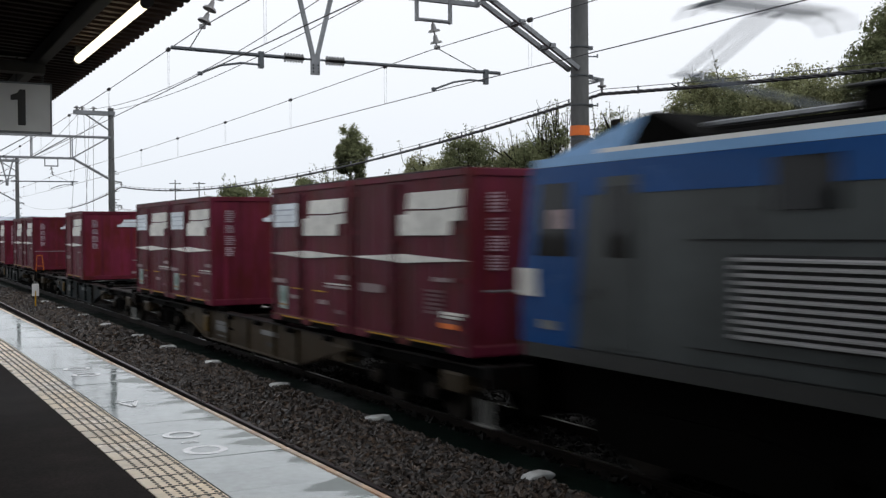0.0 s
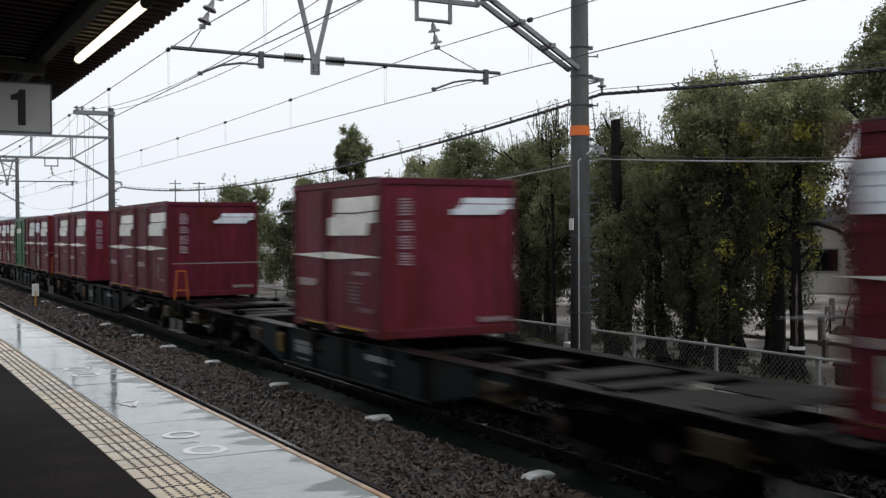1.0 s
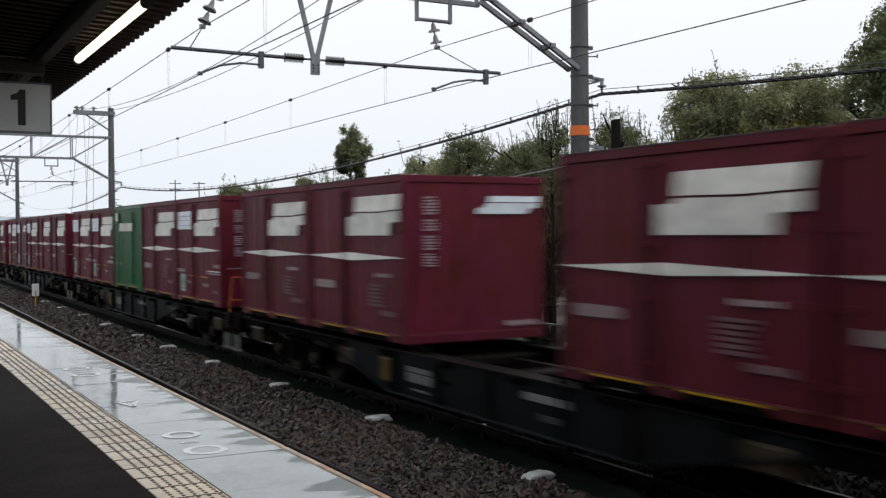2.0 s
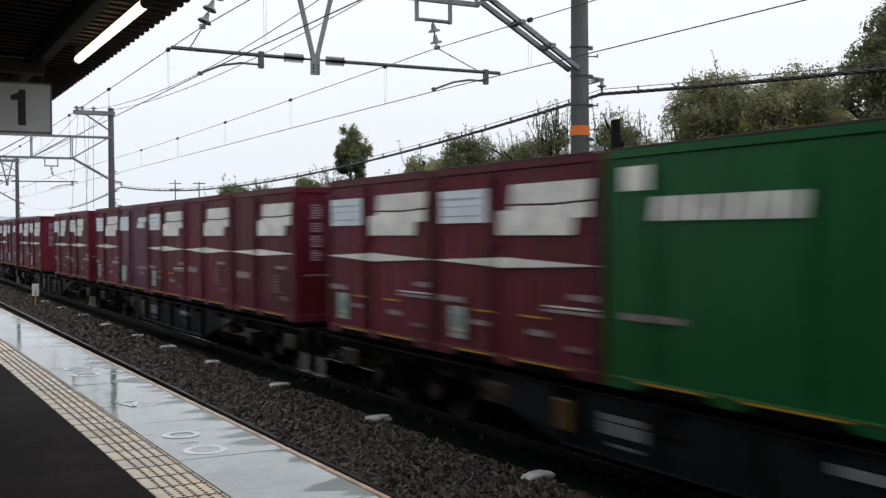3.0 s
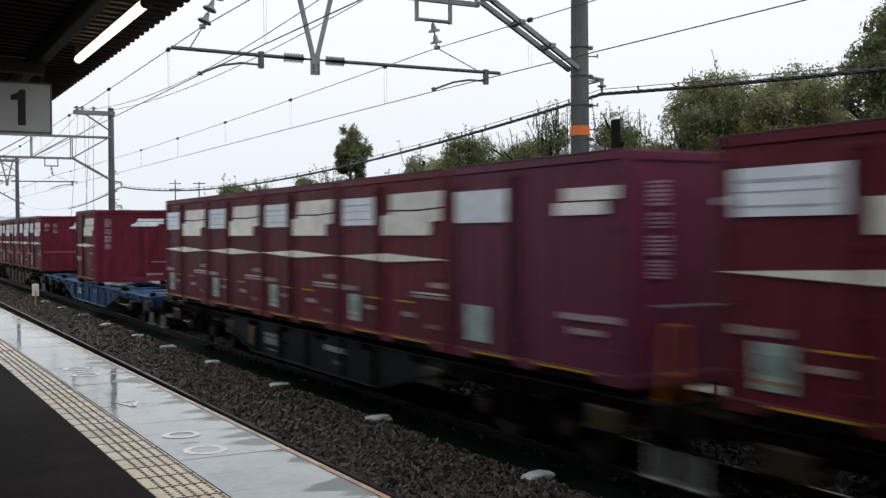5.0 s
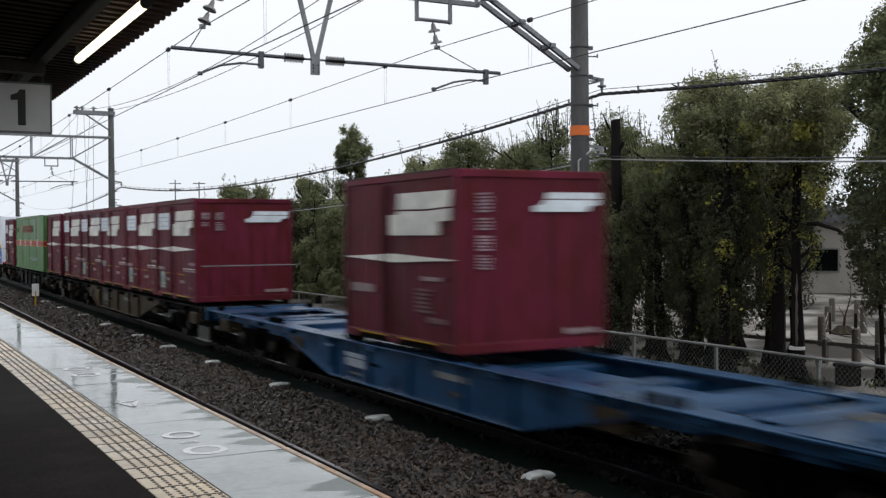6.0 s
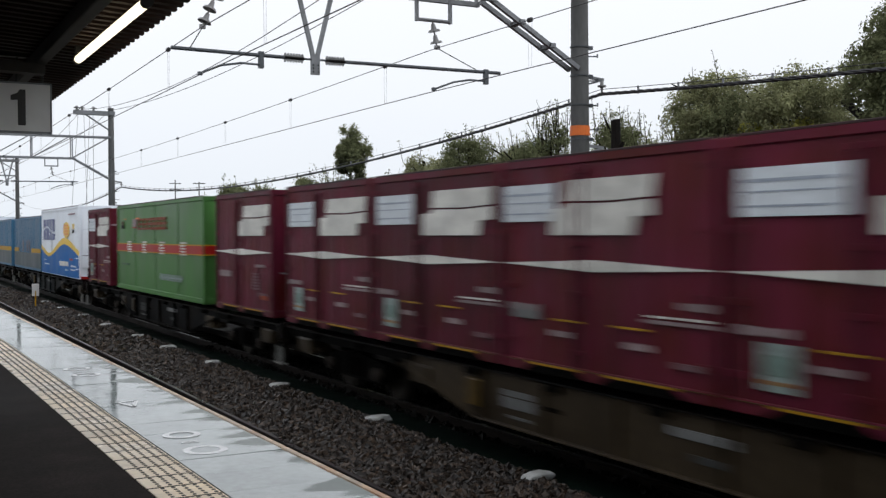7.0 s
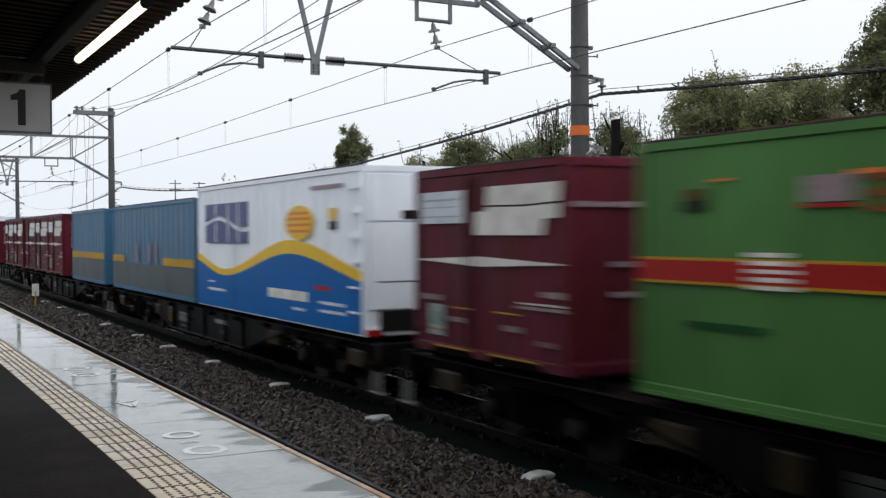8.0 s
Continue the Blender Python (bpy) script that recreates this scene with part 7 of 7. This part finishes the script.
    # ends
    for x, s in ((0.0, -1), (L, 1)):
        bm = bmesh.new()
        c = (0.1 if s < 0 else L - 0.1)
        plate_x(bm, [(-1.15, 2.35), (1.15, 2.35), (1.1, 3.2), (-1.1, 3.2)], c - 0.12 if s < 0 else c - 0.02, c + 0.02 if s < 0 else c + 0.12)
        part("windscreen", bm, GLASS, t, "dark windscreen")
        bm = bmesh.new()
        box(bm, min(x, x + s * 0.62), max(x, x + s * 0.62), -0.14, 0.14, 0.72, 1.0, 0.03)
        part("coupler", bm, BOGIE, t, "knuckle coupler")
        bm = bmesh.new()
        box(bm, x - 0.06, x + 0.06, -1.3, 1.3, 0.5, 1.25, 0.03)
        part("end_beam", bm, BOGIE, t, "dark end beam")
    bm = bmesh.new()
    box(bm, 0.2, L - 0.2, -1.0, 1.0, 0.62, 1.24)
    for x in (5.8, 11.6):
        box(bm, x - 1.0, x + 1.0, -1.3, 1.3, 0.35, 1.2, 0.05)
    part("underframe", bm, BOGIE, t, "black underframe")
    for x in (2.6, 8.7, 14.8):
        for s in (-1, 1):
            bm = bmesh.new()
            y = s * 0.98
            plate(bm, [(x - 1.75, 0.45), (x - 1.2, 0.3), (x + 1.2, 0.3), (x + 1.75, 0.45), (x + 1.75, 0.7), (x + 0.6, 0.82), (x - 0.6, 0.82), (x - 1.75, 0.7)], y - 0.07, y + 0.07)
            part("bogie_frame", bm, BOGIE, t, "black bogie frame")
        for dx in (-1.25, 1.25):
            bm = bmesh.new()
            rod(bm, (0, -0.7, 0), (0, 0.7, 0), 0.09, seg=10)
            ws = part("wheelset", bm, WHEEL, t, "turning steel axle with two wheels")
            ws.location = (x + dx, 0, 0.56)
            for s in (-1, 1):
                bm = bmesh.new()
                rod(bm, (0, s * 0.50, 0), (0, s * 0.53, 0), 0.585, seg=28)
                rod(bm, (0, s * 0.53, 0), (0, s * 0.66, 0), 0.56, seg=28)
                part("wheel", bm, WHEEL, ws, "steel wheel with a worn tread")
    return t


def train():
    rng = random.Random(5)
    red = "maroon twelve-foot rail container with off-white marks"
    protos = {
        "s": small_box("sheet", MAROON, red + " and a pale panel", rng),
        "p": small_box("plain", MAROON, red, rng),
        "f": small_box("plain", MAROON, red + " and a small orange notice", rng, "first"),
        "o": small_box("plain", MAROON, red + " and a dull orange notice", rng, "notice"),
        "k": small_box("sheet", MAROON, red + " set towards its rear", rng, "back"),
        "e": small_box("sheet", MAROON, "maroon twelve-foot rail container with two columns of end lettering", rng, "blocks"),
        "h": small_box("sheet", MAROON, "maroon twelve-foot rail container with level lines on its end", rng, "rails"),
        "v": small_box("number", PURPLE, "purplish twelve-foot rail container with small marks", rng),
        "g": small_box("green", DEEP_GREEN, "deep green twelve-foot container with white lettering", rng),
        "G": green_long(rng), "W": white_long(rng), "B": blue_long(rng),
        "b": blue_long(rng, 6.1, "shorter blue-grey container with a yellow band"),
    }
    used = set()
    wag = {"n": flat_wagon(WAGON_GREY, "grimy grey container flat wagon"),
           "y": flat_wagon(WAGON_GREY, "grimy grey container flat wagon with an orange hand rail", True),
           "d": flat_wagon(WAGON_BLACK, "near-black container flat wagon"),
           "r": flat_wagon(WAGON_RUST, "brown rusty container flat wagon"),
           "u": flat_wagon(WAGON_BLUE, "wet blue container flat wagon")}
    lengths = {"G": 9.55, "W": 9.36, "B": 9.41, "b": 6.1}
    gap = 3.82
    # wagon colour, leading end of the first slot, load: slots or (kind, leading end)
    consist = [
        ("r", -11.95, (("f", -11.88), ("s", -15.74), ("s", -23.53), ("s", -27.38))), ("n", -32.13, "..p.."), ("y", -52.73, "pp.pp"), ("y", -73.285, "spgss"), ("n", -93.89, "ppsvs"),
        ("n", -114.36, (("k", -114.31), ("k", -118.16), ("s", -125.82), ("s", -129.64))), ("y", -134.72, "vssss"), ("u", -155.865, "..p.."), ("r", -176.19, "eskss"),
        ("d", -196.05, (("o", -195.98), ("G", -200.62), ("h", -211.42))), ("n", -216.93, (("W", -216.93), ("B", -226.6))),
        ("n", -237.4, (("b", -237.45), ("s", -246.0), ("s", -249.82), ("p", -253.64))), ("n", -258.1, "ss.ss")]
    for colour, lead, load in consist:
        if isinstance(load, str):
            load = [(k, lead - i * gap) for i, k in enumerate(load) if k != "."]
        src = wag[colour]
        ob = src if src not in used else copy_thing(src, Matrix())
        used.add(src)
        movers.append((ob, lead - 9.41, 0.0))
        for k, front in load:
            src = protos[k]
            ob = src if src not in used else copy_thing(src, Matrix())
            used.add(src)
            movers.append((ob, front - lengths.get(k, BOX_L) / 2, ZF))
    movers.append((locomotive(), -10.35, 0.0))


train()


def motions():
    for ob, place, z in movers:
        walk(ob, [(t, pose(place + V * t, YT2, z)) for t in (0.0, 2.0, 4.0, 6.0, 8.0)])
    # wheels turn as fast as rows a thirtieth of a second apart can tell; axles in the same place of their wagon share the turning
    turned = {}
    for ob, place, z in movers:
        for c in ob.children:
            if c.name.startswith("wheelset"):
                key = tuple(round(k, 3) for k in c.location)
                if key not in turned:
                    x, y, h = c.location
                    walk(c, [(i / 30, pose(x, y, h, 0, 85 * i, 0)) for i in range(241)])
                    turned[key] = c
                else:
                    first = turned[key].animation_data
                    c.rotation_mode = "QUATERNION"
                    c.animation_data_create()
                    c.animation_data.action = first.action
                    c.animation_data.action_slot = first.action_slot


# ---- loose ballast ----
stones("ballast_stones", -13.0, -4.0, 4.75, 6.74, 24000, 0.062, 1)
stones("ballast_stones", -26.0, -13.0, 4.75, 6.74, 24000, 0.07, 2)
stones("ballast_stones", -60.0, -26.0, 4.75, 6.74, 12000, 0.11, 3)
# near-black stones carry the shade under the train in their colour
DARK = "ballast stones under the train, coloured black for its shade"
stones("ballast_stones", -26.0, -3.0, 7.35, 8.75, 5000, 0.08, 4, -0.165, SHADE_STONE, DARK)
stones("ballast_stones", -26.0, -3.0, 8.8, 10.4, 4000, 0.09, 5, -0.17, SHADE_STONE, DARK)
stones("ballast_stones", -26.0, 12.0, 2.9, 4.75, 9000, 0.085, 6)
stones("ballast_stones", -4.0, 12.0, 4.75, 6.72, 5000, 0.09, 7)
motions()
